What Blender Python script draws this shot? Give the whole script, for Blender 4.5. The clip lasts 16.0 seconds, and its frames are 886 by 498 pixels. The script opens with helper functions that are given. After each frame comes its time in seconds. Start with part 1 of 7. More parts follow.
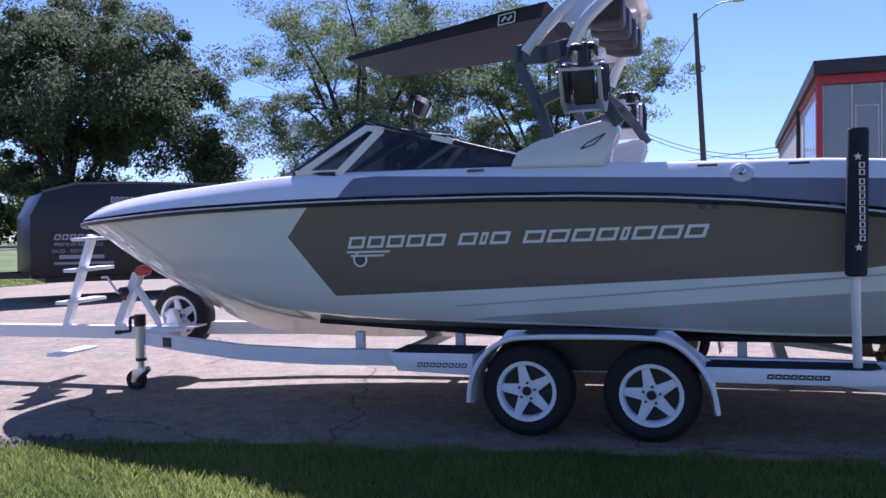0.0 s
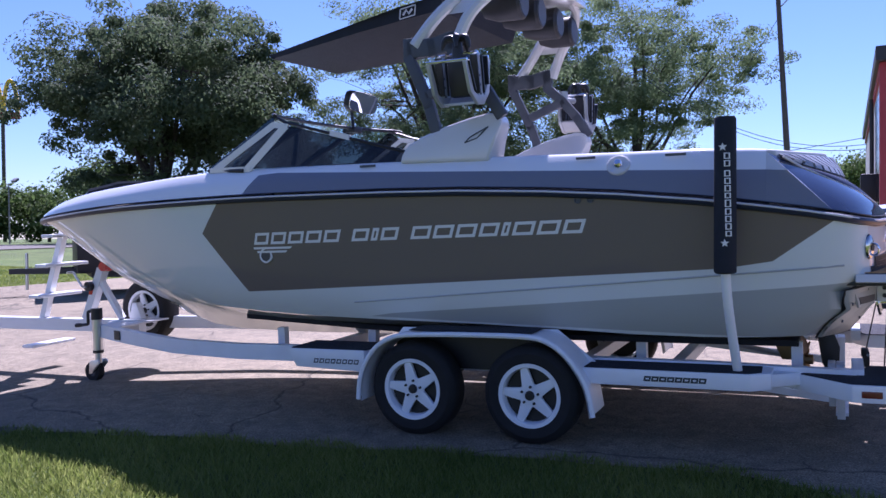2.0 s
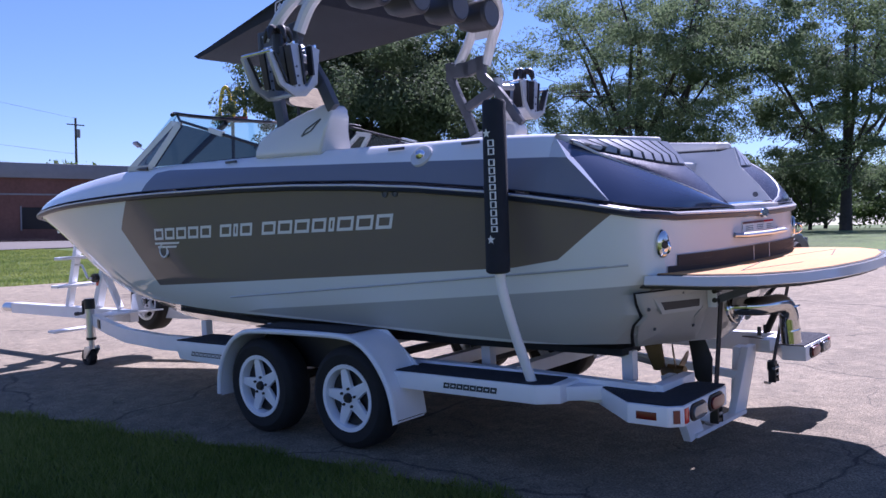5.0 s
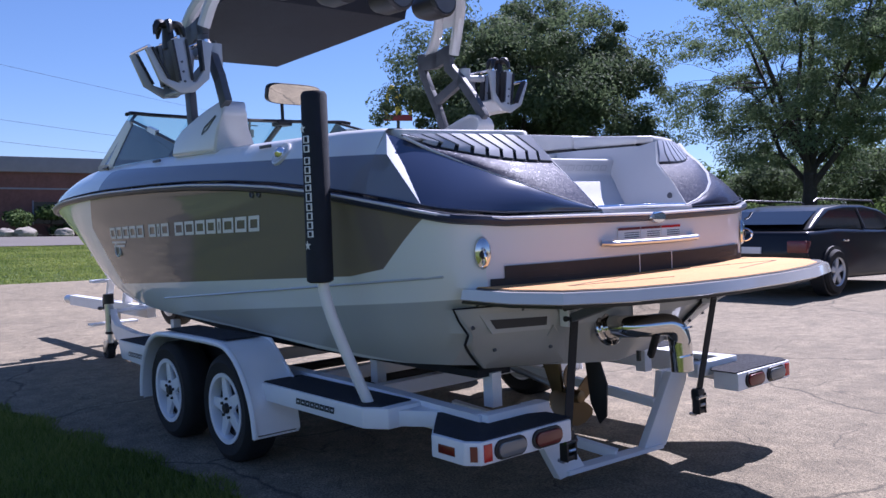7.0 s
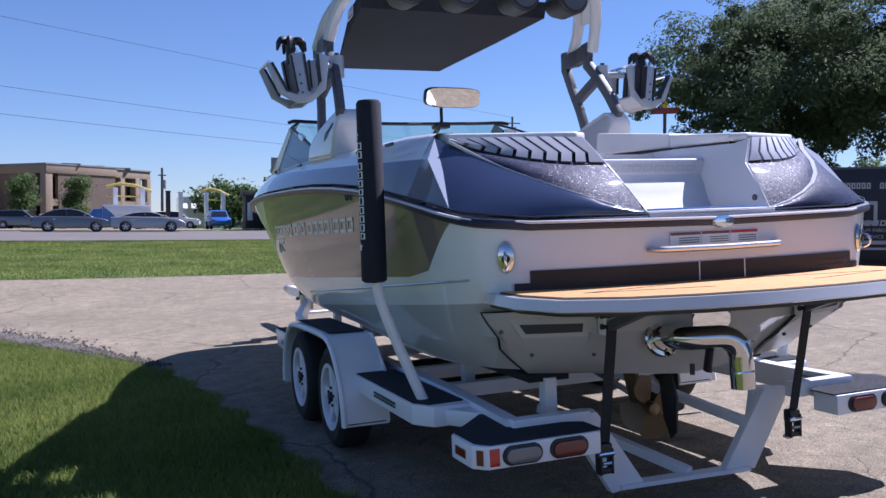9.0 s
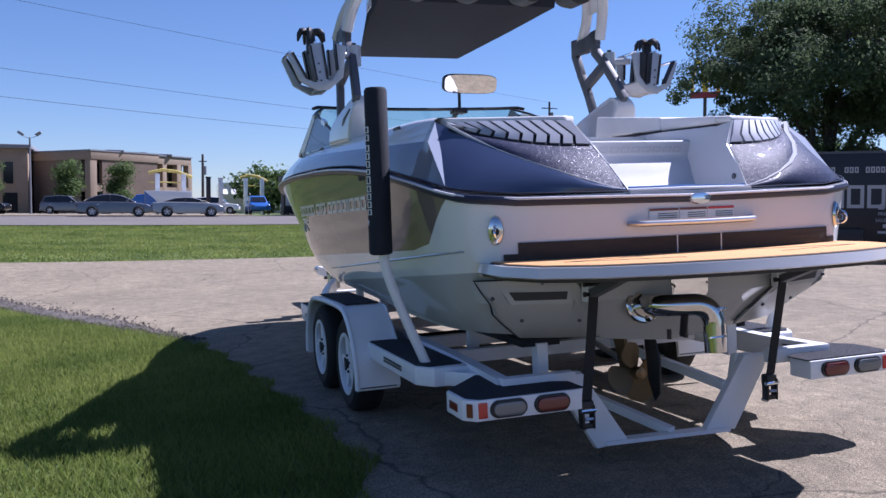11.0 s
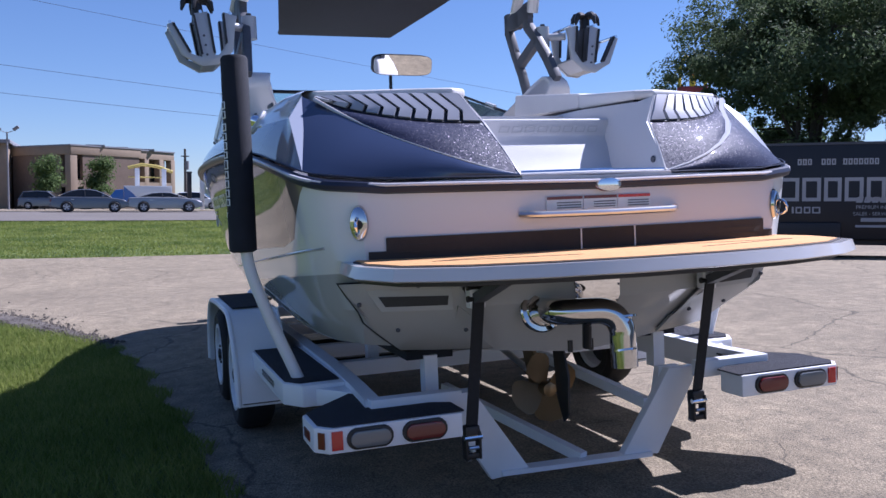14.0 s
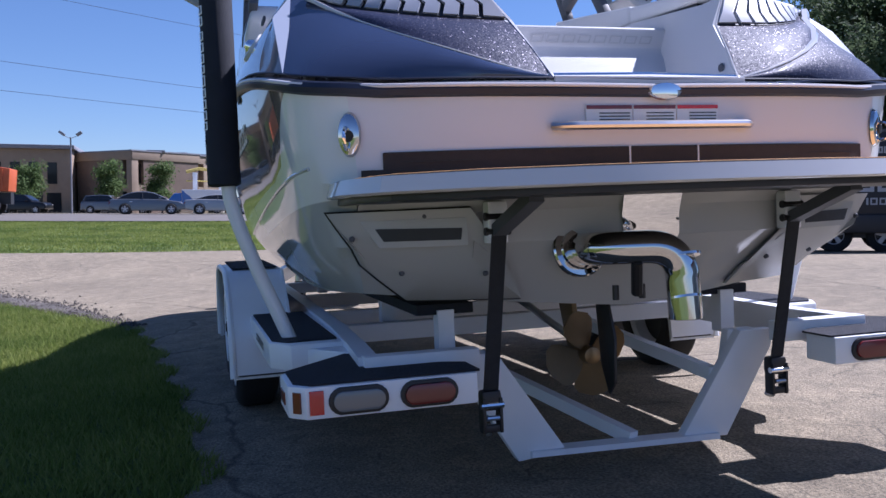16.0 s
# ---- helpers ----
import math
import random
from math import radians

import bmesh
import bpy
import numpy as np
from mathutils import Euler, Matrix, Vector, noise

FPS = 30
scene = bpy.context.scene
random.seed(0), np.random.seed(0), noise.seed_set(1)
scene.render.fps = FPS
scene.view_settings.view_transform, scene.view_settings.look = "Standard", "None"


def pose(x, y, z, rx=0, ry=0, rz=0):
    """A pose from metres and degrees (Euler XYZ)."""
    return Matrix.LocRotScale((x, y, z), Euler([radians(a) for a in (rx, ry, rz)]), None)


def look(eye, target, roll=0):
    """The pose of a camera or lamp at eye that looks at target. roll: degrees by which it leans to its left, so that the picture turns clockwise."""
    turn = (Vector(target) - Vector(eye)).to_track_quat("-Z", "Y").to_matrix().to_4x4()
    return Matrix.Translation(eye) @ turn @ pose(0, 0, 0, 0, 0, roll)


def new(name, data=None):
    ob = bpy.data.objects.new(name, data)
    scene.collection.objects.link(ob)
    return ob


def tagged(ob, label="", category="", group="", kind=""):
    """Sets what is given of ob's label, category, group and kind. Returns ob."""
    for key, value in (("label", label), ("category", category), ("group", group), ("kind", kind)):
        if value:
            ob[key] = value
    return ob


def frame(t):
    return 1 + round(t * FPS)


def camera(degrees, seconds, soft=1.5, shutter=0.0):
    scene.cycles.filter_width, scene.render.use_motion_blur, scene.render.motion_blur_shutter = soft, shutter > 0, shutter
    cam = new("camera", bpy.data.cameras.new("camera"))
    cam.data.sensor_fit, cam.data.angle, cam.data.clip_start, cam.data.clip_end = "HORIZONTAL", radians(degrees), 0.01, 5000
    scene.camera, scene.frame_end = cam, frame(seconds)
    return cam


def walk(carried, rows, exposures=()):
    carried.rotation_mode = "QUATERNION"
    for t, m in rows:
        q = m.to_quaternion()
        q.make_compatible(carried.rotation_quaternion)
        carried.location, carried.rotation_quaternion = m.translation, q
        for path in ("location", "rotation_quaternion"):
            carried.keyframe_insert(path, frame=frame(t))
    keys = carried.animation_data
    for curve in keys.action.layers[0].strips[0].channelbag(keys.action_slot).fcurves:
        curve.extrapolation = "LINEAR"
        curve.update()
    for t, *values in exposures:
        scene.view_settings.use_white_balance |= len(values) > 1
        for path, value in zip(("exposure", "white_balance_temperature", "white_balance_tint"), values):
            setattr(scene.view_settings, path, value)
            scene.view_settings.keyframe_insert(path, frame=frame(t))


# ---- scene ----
cam = camera(54.1, 16.0)
PATH = [
    (0, (0.411, 0.185, 1.662), (-0.22, 2.081, 1.569), -1.9),
    (0.5, (0.751, 0.303, 1.644), (0.107, 2.194, 1.549), -1.9),
    (1, (1.11, 0.416, 1.622), (0.433, 2.296, 1.527), -1.9),
    (1.5, (1.448, 0.607, 1.608), (0.683, 2.452, 1.513), -2.0),
    (2, (1.819, 0.803, 1.602), (0.974, 2.613, 1.509), -2.2),
    (2.5, (2.227, 0.953, 1.598), (1.324, 2.735, 1.509), -2.2),
    (3, (2.61, 1.136, 1.58), (1.64, 2.883, 1.49), -2.2),
    (3.5, (3.0, 1.357, 1.568), (1.978, 3.073, 1.48), -2.3),
    (4, (3.373, 1.63, 1.561), (2.298, 3.314, 1.47), -2.2),
    (4.2, (3.467, 1.775, 1.529), (2.36, 3.438, 1.438), -2.3),
    (6.3, (4.571, 3.402, 1.465), (3.1, 4.754, 1.382), -2.7),
    (6.5, (4.644, 3.567, 1.466), (3.156, 4.9, 1.383), -2.6),
    (7, (4.829, 3.948, 1.456), (3.288, 5.22, 1.378), -2.4),
    (7.5, (5.016, 4.273, 1.452), (3.42, 5.477, 1.381), -2.3),
    (8, (5.139, 4.5, 1.468), (3.456, 5.578, 1.405), -2.3),
    (8.5, (5.247, 4.712, 1.471), (3.466, 5.62, 1.412), -2.3),
    (9, (5.432, 4.852, 1.449), (3.578, 5.6, 1.386), -2.2),
    (9.2, (5.519, 4.853, 1.445), (3.65, 5.561, 1.381), -2.3),
    (11.3, (5.91, 4.9, 1.391), (4.026, 5.564, 1.299), -2.2),
    (11.5, (5.929, 4.898, 1.401), (4.047, 5.568, 1.308), -2.2),
    (12, (5.908, 4.985, 1.403), (4.032, 5.673, 1.309), -2.4),
    (12.5, (5.857, 5.171, 1.405), (3.988, 5.875, 1.307), -2.5),
    (13, (5.781, 5.317, 1.376), (3.914, 6.027, 1.276), -2.3),
    (13.5, (5.586, 5.492, 1.364), (3.718, 6.198, 1.261), -2.3),
    (14, (5.398, 5.662, 1.344), (3.522, 6.347, 1.24), -2.3),
    (14.5, (5.145, 5.803, 1.324), (3.256, 6.453, 1.22), -2.1),
    (15, (4.885, 5.878, 1.306), (2.981, 6.484, 1.204), -2.2),
    (15.5, (4.751, 5.968, 1.19), (2.841, 6.552, 1.098), -2.3),
    (16, (4.774, 6.036, 1.007), (2.857, 6.599, 0.925), -2.3),
]
# The trailer stands on a lot that falls gently towards the grass: SITE turns its level frame into the world's.
SITE = pose(0, 6.23, 0, 2.2, -0.7, 0) @ pose(0, -6.23, 0)
walk(cam, [(t, SITE @ look(eye, target, roll)) for t, eye, target, roll in PATH], [(0, 1.34, 5310, 39), (4, 1.27, 5310, 39), (7, 1.09, 5400, 29), (9, 0.99, 5400, 27), (13, 0.98, 5400, 27), (15, 0.96, 5320, 26), (16, 0.99, 5320, 26)])

# ---- light ----
world = bpy.data.worlds.new("sky_world")
scene.world = world
world.use_nodes = True
wn = world.node_tree.nodes
wl = world.node_tree.links
sky = wn.new("ShaderNodeTexSky")
sky.sky_type = "NISHITA"
sky.sun_disc = False
SUN_TO = Vector((-0.16, 0.74, 1.0)).normalized()
sky.sun_elevation = math.asin(SUN_TO.z)
sky.sun_rotation = math.atan2(SUN_TO.x, SUN_TO.y)
sky.air_density, sky.dust_density, sky.ozone_density = 1.0, 0.0, 5.5
wn["Background"].inputs["Strength"].default_value = 0.052
wl.new(sky.outputs[0], wn["Background"].inputs["Color"])
sun = new("sun", bpy.data.lights.new("sun", "SUN"))
sun.data.energy, sun.data.angle, sun.data.color = 4.9, radians(0.53), (1.0, 0.94, 0.86)
sun.matrix_world = look(SUN_TO * 40, (0, 0, 0))


# ---- materials ----
def mat(name, color, rough=0.5, metal=0.0, var=0.0, scale=8.0, bump=0.0, bscale=60.0, spec=0.5, coat=0.0, rand=0.0):
    """A surface with colour variation at two scales and fine relief."""
    m = bpy.data.materials.new(name)
    m.use_nodes = True
    nt = m.node_tree
    b = nt.nodes["Principled BSDF"]
    b.inputs["Base Color"].default_value = (*color, 1)
    b.inputs["Roughness"].default_value = rough
    b.inputs["Metallic"].default_value = metal
    b.inputs["Specular IOR Level"].default_value = spec
    b.inputs["Coat Weight"].default_value = coat
    b.inputs["Coat Roughness"].default_value = 0.03
    tc = nt.nodes.new("ShaderNodeTexCoord")
    out = None
    if var:
        n1 = nt.nodes.new("ShaderNodeTexNoise")
        n1.inputs["Scale"].default_value, n1.inputs["Detail"].default_value = scale, 6
        n2 = nt.nodes.new("ShaderNodeTexNoise")
        n2.inputs["Scale"].default_value, n2.inputs["Detail"].default_value = scale * 0.12, 3
        for n in (n1, n2):
            nt.links.new(tc.outputs["Object"], n.inputs["Vector"])
        add = nt.nodes.new("ShaderNodeMath")
        add.operation = "ADD"
        nt.links.new(n1.outputs["Fac"], add.inputs[0])
        nt.links.new(n2.outputs["Fac"], add.inputs[1])
        ramp = nt.nodes.new("ShaderNodeMapRange")
        ramp.inputs["From Min"].default_value, ramp.inputs["From Max"].default_value = 0.7, 1.3
        ramp.inputs["To Min"].default_value, ramp.inputs["To Max"].default_value = 1 - var, 1 + var
        nt.links.new(add.outputs[0], ramp.inputs["Value"])
        mul = nt.nodes.new("ShaderNodeVectorMath")
        mul.operation = "SCALE"
        mul.inputs[0].default_value = color
        nt.links.new(ramp.outputs[0], mul.inputs["Scale"])
        out = mul.outputs[0]
    if rand:
        info = nt.nodes.new("ShaderNodeObjectInfo")
        rr = nt.nodes.new("ShaderNodeMapRange")
        rr.inputs["To Min"].default_value, rr.inputs["To Max"].default_value = 1 - rand, 1 + rand
        nt.links.new(info.outputs["Random"], rr.inputs["Value"])
        m2 = nt.nodes.new("ShaderNodeVectorMath")
        m2.operation = "SCALE"
        m2.inputs[0].default_value = color
        if out:
            nt.links.new(out, m2.inputs[0])
        nt.links.new(rr.outputs[0], m2.inputs["Scale"])
        out = m2.outputs[0]
    if out:
        nt.links.new(out, b.inputs["Base Color"])
    if bump:
        nb = nt.nodes.new("ShaderNodeTexNoise")
        nb.inputs["Scale"].default_value, nb.inputs["Detail"].default_value = bscale, 5
        nt.links.new(tc.outputs["Object"], nb.inputs["Vector"])
        bm_ = nt.nodes.new("ShaderNodeBump")
        bm_.inputs["Strength"].default_value, bm_.inputs["Distance"].default_value = bump, 0.02
        nt.links.new(nb.outputs["Fac"], bm_.inputs["Height"])
        nt.links.new(bm_.outputs[0], b.inputs["Normal"])
    return m


def half_plane(nt, px, pz, a, b, soft=0.002):
    """1 on the left of the line from a to b, in the plane of the sockets px and pz."""
    (ax, az), (bx, bz) = a, b
    dx, dz = bx - ax, bz - az
    ln = math.hypot(dx, dz)
    nx, nz = -dz / ln, dx / ln
    m1 = nt.nodes.new("ShaderNodeMath")
    m1.operation = "MULTIPLY"
    m1.inputs[1].default_value = nx
    nt.links.new(px, m1.inputs[0])
    m2 = nt.nodes.new("ShaderNodeMath")
    m2.operation = "MULTIPLY_ADD"
    m2.inputs[1].default_value = nz
    nt.links.new(pz, m2.inputs[0])
    nt.links.new(m1.outputs[0], m2.inputs[2])
    m3 = nt.nodes.new("ShaderNodeMapRange")
    m3.inputs["From Min"].default_value = nx * ax + nz * az - soft
    m3.inputs["From Max"].default_value = nx * ax + nz * az + soft
    nt.links.new(m2.outputs[0], m3.inputs["Value"])
    return m3.outputs[0]


def region(nt, px, pz, pts):
    """1 within a convex outline given counterclockwise."""
    out = None
    for a, b in zip(pts, pts[1:] + pts[:1]):
        h = half_plane(nt, px, pz, a, b)
        if out is None:
            out = h
        else:
            mm = nt.nodes.new("ShaderNodeMath")
            mm.operation = "MINIMUM"
            nt.links.new(out, mm.inputs[0])
            nt.links.new(h, mm.inputs[1])
            out = mm.outputs[0]
    return out


def graphic_mat(name, base, areas, rough=0.045):
    """Glossy gelcoat with areas of other colours: areas of (outline in x and z, colour, metallic)."""
    m = mat(name, base, rough, coat=0.04, spec=0.22)
    nt = m.node_tree
    bsdf = nt.nodes["Principled BSDF"]
    tc = nt.nodes.new("ShaderNodeTexCoord")
    sep = nt.nodes.new("ShaderNodeSeparateXYZ")
    nt.links.new(tc.outputs["Object"], sep.inputs[0])
    col = nt.nodes.new("ShaderNodeRGB")
    col.outputs[0].default_value = (*base, 1)
    cur = col.outputs[0]
    for outline, color, axis in areas:
        fac = region(nt, sep.outputs["X" if axis[0] == "x" else "Y"], sep.outputs["Z"], outline)
        mx = nt.nodes.new("ShaderNodeMix")
        mx.data_type = "RGBA"
        nt.links.new(fac, mx.inputs[0])
        nt.links.new(cur, mx.inputs[6])
        mx.inputs[7].default_value = (*color, 1)
        cur = mx.outputs[2]
    nt.links.new(cur, bsdf.inputs["Base Color"])
    return m


def flake_mat(name, color, glint):
    """Metal-flake gelcoat: a dark ground with bright, differently tilted flakes under a clear coat."""
    m = mat(name, color, 0.5, coat=0.3)
    nt = m.node_tree
    b = nt.nodes["Principled BSDF"]
    tc = nt.nodes.new("ShaderNodeTexCoord")
    v = nt.nodes.new("ShaderNodeTexVoronoi")
    v.inputs["Scale"].default_value = 290
    nt.links.new(tc.outputs["Object"], v.inputs["Vector"])
    sub = nt.nodes.new("ShaderNodeVectorMath")
    sub.operation = "SUBTRACT"
    sub.inputs[1].default_value = (0.5, 0.5, 0.5)
    nt.links.new(v.outputs["Color"], sub.inputs[0])
    sc = nt.nodes.new("ShaderNodeVectorMath")
    sc.operation = "SCALE"
    sc.inputs["Scale"].default_value = 0.26
    nt.links.new(sub.outputs[0], sc.inputs[0])
    geo = nt.nodes.new("ShaderNodeNewGeometry")
    add = nt.nodes.new("ShaderNodeVectorMath")
    nt.links.new(geo.outputs["Normal"], add.inputs[0])
    nt.links.new(sc.outputs[0], add.inputs[1])
    nrm = nt.nodes.new("ShaderNodeVectorMath")
    nrm.operation = "NORMALIZE"
    nt.links.new(add.outputs[0], nrm.inputs[0])
    nt.links.new(nrm.outputs[0], b.inputs["Normal"])
    b.inputs["Specular IOR Level"].default_value = 0.08
    sep = nt.nodes.new("ShaderNodeSeparateColor")
    nt.links.new(v.outputs["Color"], sep.inputs[0])
    mx = nt.nodes.new("ShaderNodeMix")
    mx.data_type = "RGBA"
    gt = nt.nodes.new("ShaderNodeMath")
    gt.operation = "GREATER_THAN"
    gt.inputs[1].default_value = 0.972
    nt.links.new(sep.outputs[0], gt.inputs[0])
    nt.links.new(gt.outputs[0], mx.inputs[0])
    nt.links.new(gt.outputs[0], b.inputs["Metallic"])
    mx.inputs[6].default_value, mx.inputs[7].default_value = (*color, 1), (*glint, 1)
    nt.links.new(mx.outputs[2], b.inputs["Base Color"])
    return m


def glass_mat(name, color, rough=0.0, mixing=0.5):
    """Thin tinted glass: part clear, part gloss."""
    m = bpy.data.materials.new(name)
    m.use_nodes = True
    nt = m.node_tree
    out = nt.nodes["Material Output"]
    tr = nt.nodes.new("ShaderNodeBsdfTransparent")
    tr.inputs[0].default_value = (*color, 1)
    gl = nt.nodes.new("ShaderNodeBsdfGlossy")
    gl.inputs["Roughness"].default_value = rough
    lw = nt.nodes.new("ShaderNodeLayerWeight")
    lw.inputs["Blend"].default_value = 0.5
    pw = nt.nodes.new("ShaderNodeMath")
    pw.operation = "POWER"
    pw.inputs[1].default_value = 5
    nt.links.new(lw.outputs["Facing"], pw.inputs[0])
    fr = nt.nodes.new("ShaderNodeMapRange")
    fr.inputs["To Min"].default_value = 0.045
    nt.links.new(pw.outputs[0], fr.inputs["Value"])
    mx = nt.nodes.new("ShaderNodeMixShader")
    nt.links.new(fr.outputs[0], mx.inputs[0])
    nt.links.new(tr.outputs[0], mx.inputs[1])
    nt.links.new(gl.outputs[0], mx.inputs[2])
    nt.links.new(mx.outputs[0], out.inputs["Surface"])
    return m


WHITE = mat("white_gelcoat", (0.61, 0.6, 0.595), 0.14, coat=0.5, var=0.02, scale=3)
POWDER = mat("white_powder_coat", (0.77, 0.78, 0.8), 0.32, var=0.04, scale=6, bump=0.04, bscale=300)
BLACK = mat("black_plastic", (0.012, 0.012, 0.014), 0.45, var=0.2, scale=20)
RUBBER = mat("tyre_rubber", (0.009, 0.009, 0.01), 0.8, var=0.3, scale=14, bump=0.15, bscale=120)
TREAD = mat("black_non_skid_pad", (0.018, 0.02, 0.028), 0.9, var=0.3, scale=40, bump=0.6, bscale=420)
# Chrome with dark reflections of ground and hull put into its colour.
DARK_CHROME = mat("reflection_darkened_chrome", (0.58, 0.57, 0.56), 0.07, 1.0)
CHROME = mat("chrome", (0.86, 0.86, 0.87), 0.05, 1.0)
STEEL = mat("brushed_aluminium", (0.62, 0.63, 0.65), 0.3, 1.0, var=0.06, scale=20)
BRASS = mat("bronze_propeller", (0.24, 0.168, 0.09), 0.42, 1.0, var=0.15, scale=9)
GREY = mat("grey_tower_paint", (0.085, 0.09, 0.105), 0.5, 0.0, var=0.08, scale=10, spec=0.3)
CANVAS = mat("black_canvas", (0.012, 0.0145, 0.022), 0.85, var=0.25, scale=12, bump=0.25, bscale=240)
VINYL = mat("white_vinyl", (0.62, 0.61, 0.6), 0.45, var=0.04, scale=5, bump=0.08, bscale=160)
TAN_DECK = mat("tan_foam_decking", (0.56, 0.3, 0.11), 0.85, var=0.08, scale=30, bump=0.3, bscale=300)
BROWN_DECK = mat("dark_brown_foam_decking", (0.036, 0.028, 0.025), 0.75, var=0.15, scale=30, bump=0.2, bscale=300)
NAVY = mat("navy_gelcoat", (0.034, 0.046, 0.09), 0.12, coat=0.8)
PALE_INSERT = mat("pale_rub_insert", (0.62, 0.6, 0.62), 0.25, spec=0.5, var=0.05, scale=6)
RAIL = mat("navy_rub_rail", (0.022, 0.028, 0.05), 0.4, spec=0.3, var=0.1, scale=8)
FLAKE = flake_mat("navy_metal_flake", (0.024, 0.028, 0.056), (0.17, 0.16, 0.2))
RED_LENS = mat("red_lens", (0.13, 0.008, 0.008), 0.3, coat=0.5)
ORANGE_LENS = mat("bright_red_reflector", (0.5, 0.016, 0.013), 0.2, coat=0.4)
CLEAR_LENS = mat("clear_lens", (0.15, 0.16, 0.165), 0.2, coat=0.6)
STRAP = mat("black_webbing", (0.02, 0.02, 0.022), 0.85, var=0.2, scale=60, bump=0.3, bscale=500)
LETTER = mat("white_lettering", (0.72, 0.72, 0.72), 0.3)
PALE_LETTER = mat("pale_grey_lettering", (0.5, 0.5, 0.52), 0.3)
# White trailer lettering, greyed in colour for its shaded side.
SHADE_LETTER = mat("shade_greyed_lettering", (0.36, 0.365, 0.38), 0.5)
DARK_LETTER = mat("dark_lettering", (0.03, 0.04, 0.05), 0.3)
TINT = glass_mat("smoked_windscreen", (0.085, 0.09, 0.095))
CLEAR = glass_mat("windscreen_glass", (0.56, 0.72, 0.7))
FIN = mat("grey_vent_paint", (0.3, 0.315, 0.36), 0.4, coat=0.2, var=0.05, scale=9)
MOULDED = mat("white_moulded_step", (0.53, 0.53, 0.545), 0.55, spec=0.15, var=0.05, scale=6, bump=0.1, bscale=220)
MIRROR = mat("mirror_glass", (0.9, 0.9, 0.9), 0.01, 1.0)
TAN_PAINT = (0.18, 0.15, 0.128)
HULL = graphic_mat("hull_gelcoat", (0.69, 0.715, 0.71), [
    ([(-2.985, 1.472), (-2.63, 0.985), (1.114, 1.163), (1.407, 1.207), (1.83, 1.5), (1.83, 1.9), (-2.578, 1.9)], TAN_PAINT, "x"),
    # low wedge widening towards the stern, greyer than the white hull
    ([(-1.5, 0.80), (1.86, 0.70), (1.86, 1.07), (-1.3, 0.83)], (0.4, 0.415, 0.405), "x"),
])
DECK = graphic_mat("deck_gelcoat", (0.74, 0.75, 0.78), [
    ([(-2.62, 1.6), (1.80, 1.4), (1.76, 1.56), (1.50, 1.758), (-2.2, 1.93), (-2.38, 1.92)], (0.178, 0.188, 0.238), "x"),
])

BAND = graphic_mat("blue_grey_gelcoat", (0.178, 0.188, 0.238), [])
# Pale blue tone of the narrow quarter facet.
PALE_BLUE = mat("pale_blue_facet", (0.3, 0.33, 0.4), 0.1, spec=0.3, var=0.02, scale=3)
STERN_GREY = mat("wake_plate_grey", (0.4, 0.405, 0.4), 0.3, spec=0.3, var=0.04, scale=4)
# Below platform height the transom colour is greyer than above.
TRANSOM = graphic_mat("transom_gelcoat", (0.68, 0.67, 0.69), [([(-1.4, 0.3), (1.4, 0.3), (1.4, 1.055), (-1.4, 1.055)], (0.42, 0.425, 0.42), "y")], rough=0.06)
EMBOSS = mat("embossed_white", (0.42, 0.425, 0.44), 0.5, var=0.04, scale=6)

# ---- mesh helpers ----
def link_mesh(name, bm, material, sharp=35):
    me = bpy.data.meshes.new(name)
    bmesh.ops.recalc_face_normals(bm, faces=bm.faces)
    bm.to_mesh(me)
    bm.free()
    for p in me.polygons:
        p.use_smooth = True
    me.set_sharp_from_angle(angle=radians(sharp))
    for one in material if isinstance(material, (list, tuple)) else [material]:
        me.materials.append(one)
    return me


def part(name, bm, material, parent, label="", sharp=35):
    ob = new(name, link_mesh(name, bm, material, sharp))
    ob.parent = parent
    return tagged(ob, label)


def thing(name, m, label, category, group="", kind=""):
    ob = new(name)
    ob.empty_display_size = 0.2
    ob.matrix_basis = m
    return tagged(ob, label, category, group, kind)


def bevelled(bm, width, seg=2, angle=30):
    edges = [e for e in bm.edges if len(e.link_faces) == 2 and e.calc_face_angle(0) > radians(angle)]
    if width > 0 and edges:
        bmesh.ops.bevel(bm, geom=edges, offset=width, segments=seg, profile=0.6, affect="EDGES", clamp_overlap=True)
    return bm


def box(x0, x1, y0, y1, z0, z1, bev=0.0, bm=None, m=None, seg=2):
    own = bmesh.new()
    bmesh.ops.create_cube(own, size=1)
    for v in own.verts:
        v.co = Vector(((x0, x1)[v.co.x > 0], (y0, y1)[v.co.y > 0], (z0, z1)[v.co.z > 0]))
    bevelled(own, bev, seg)
    return merge(bm, own, m)


def merge(bm, own, m=None):
    if m is not None:
        bmesh.ops.transform(own, matrix=m, verts=own.verts)
    if bm is None:
        return own
    me = bpy.data.meshes.new("tmp")
    own.to_mesh(me)
    own.free()
    bm.from_mesh(me)
    bpy.data.meshes.remove(me)
    return bm


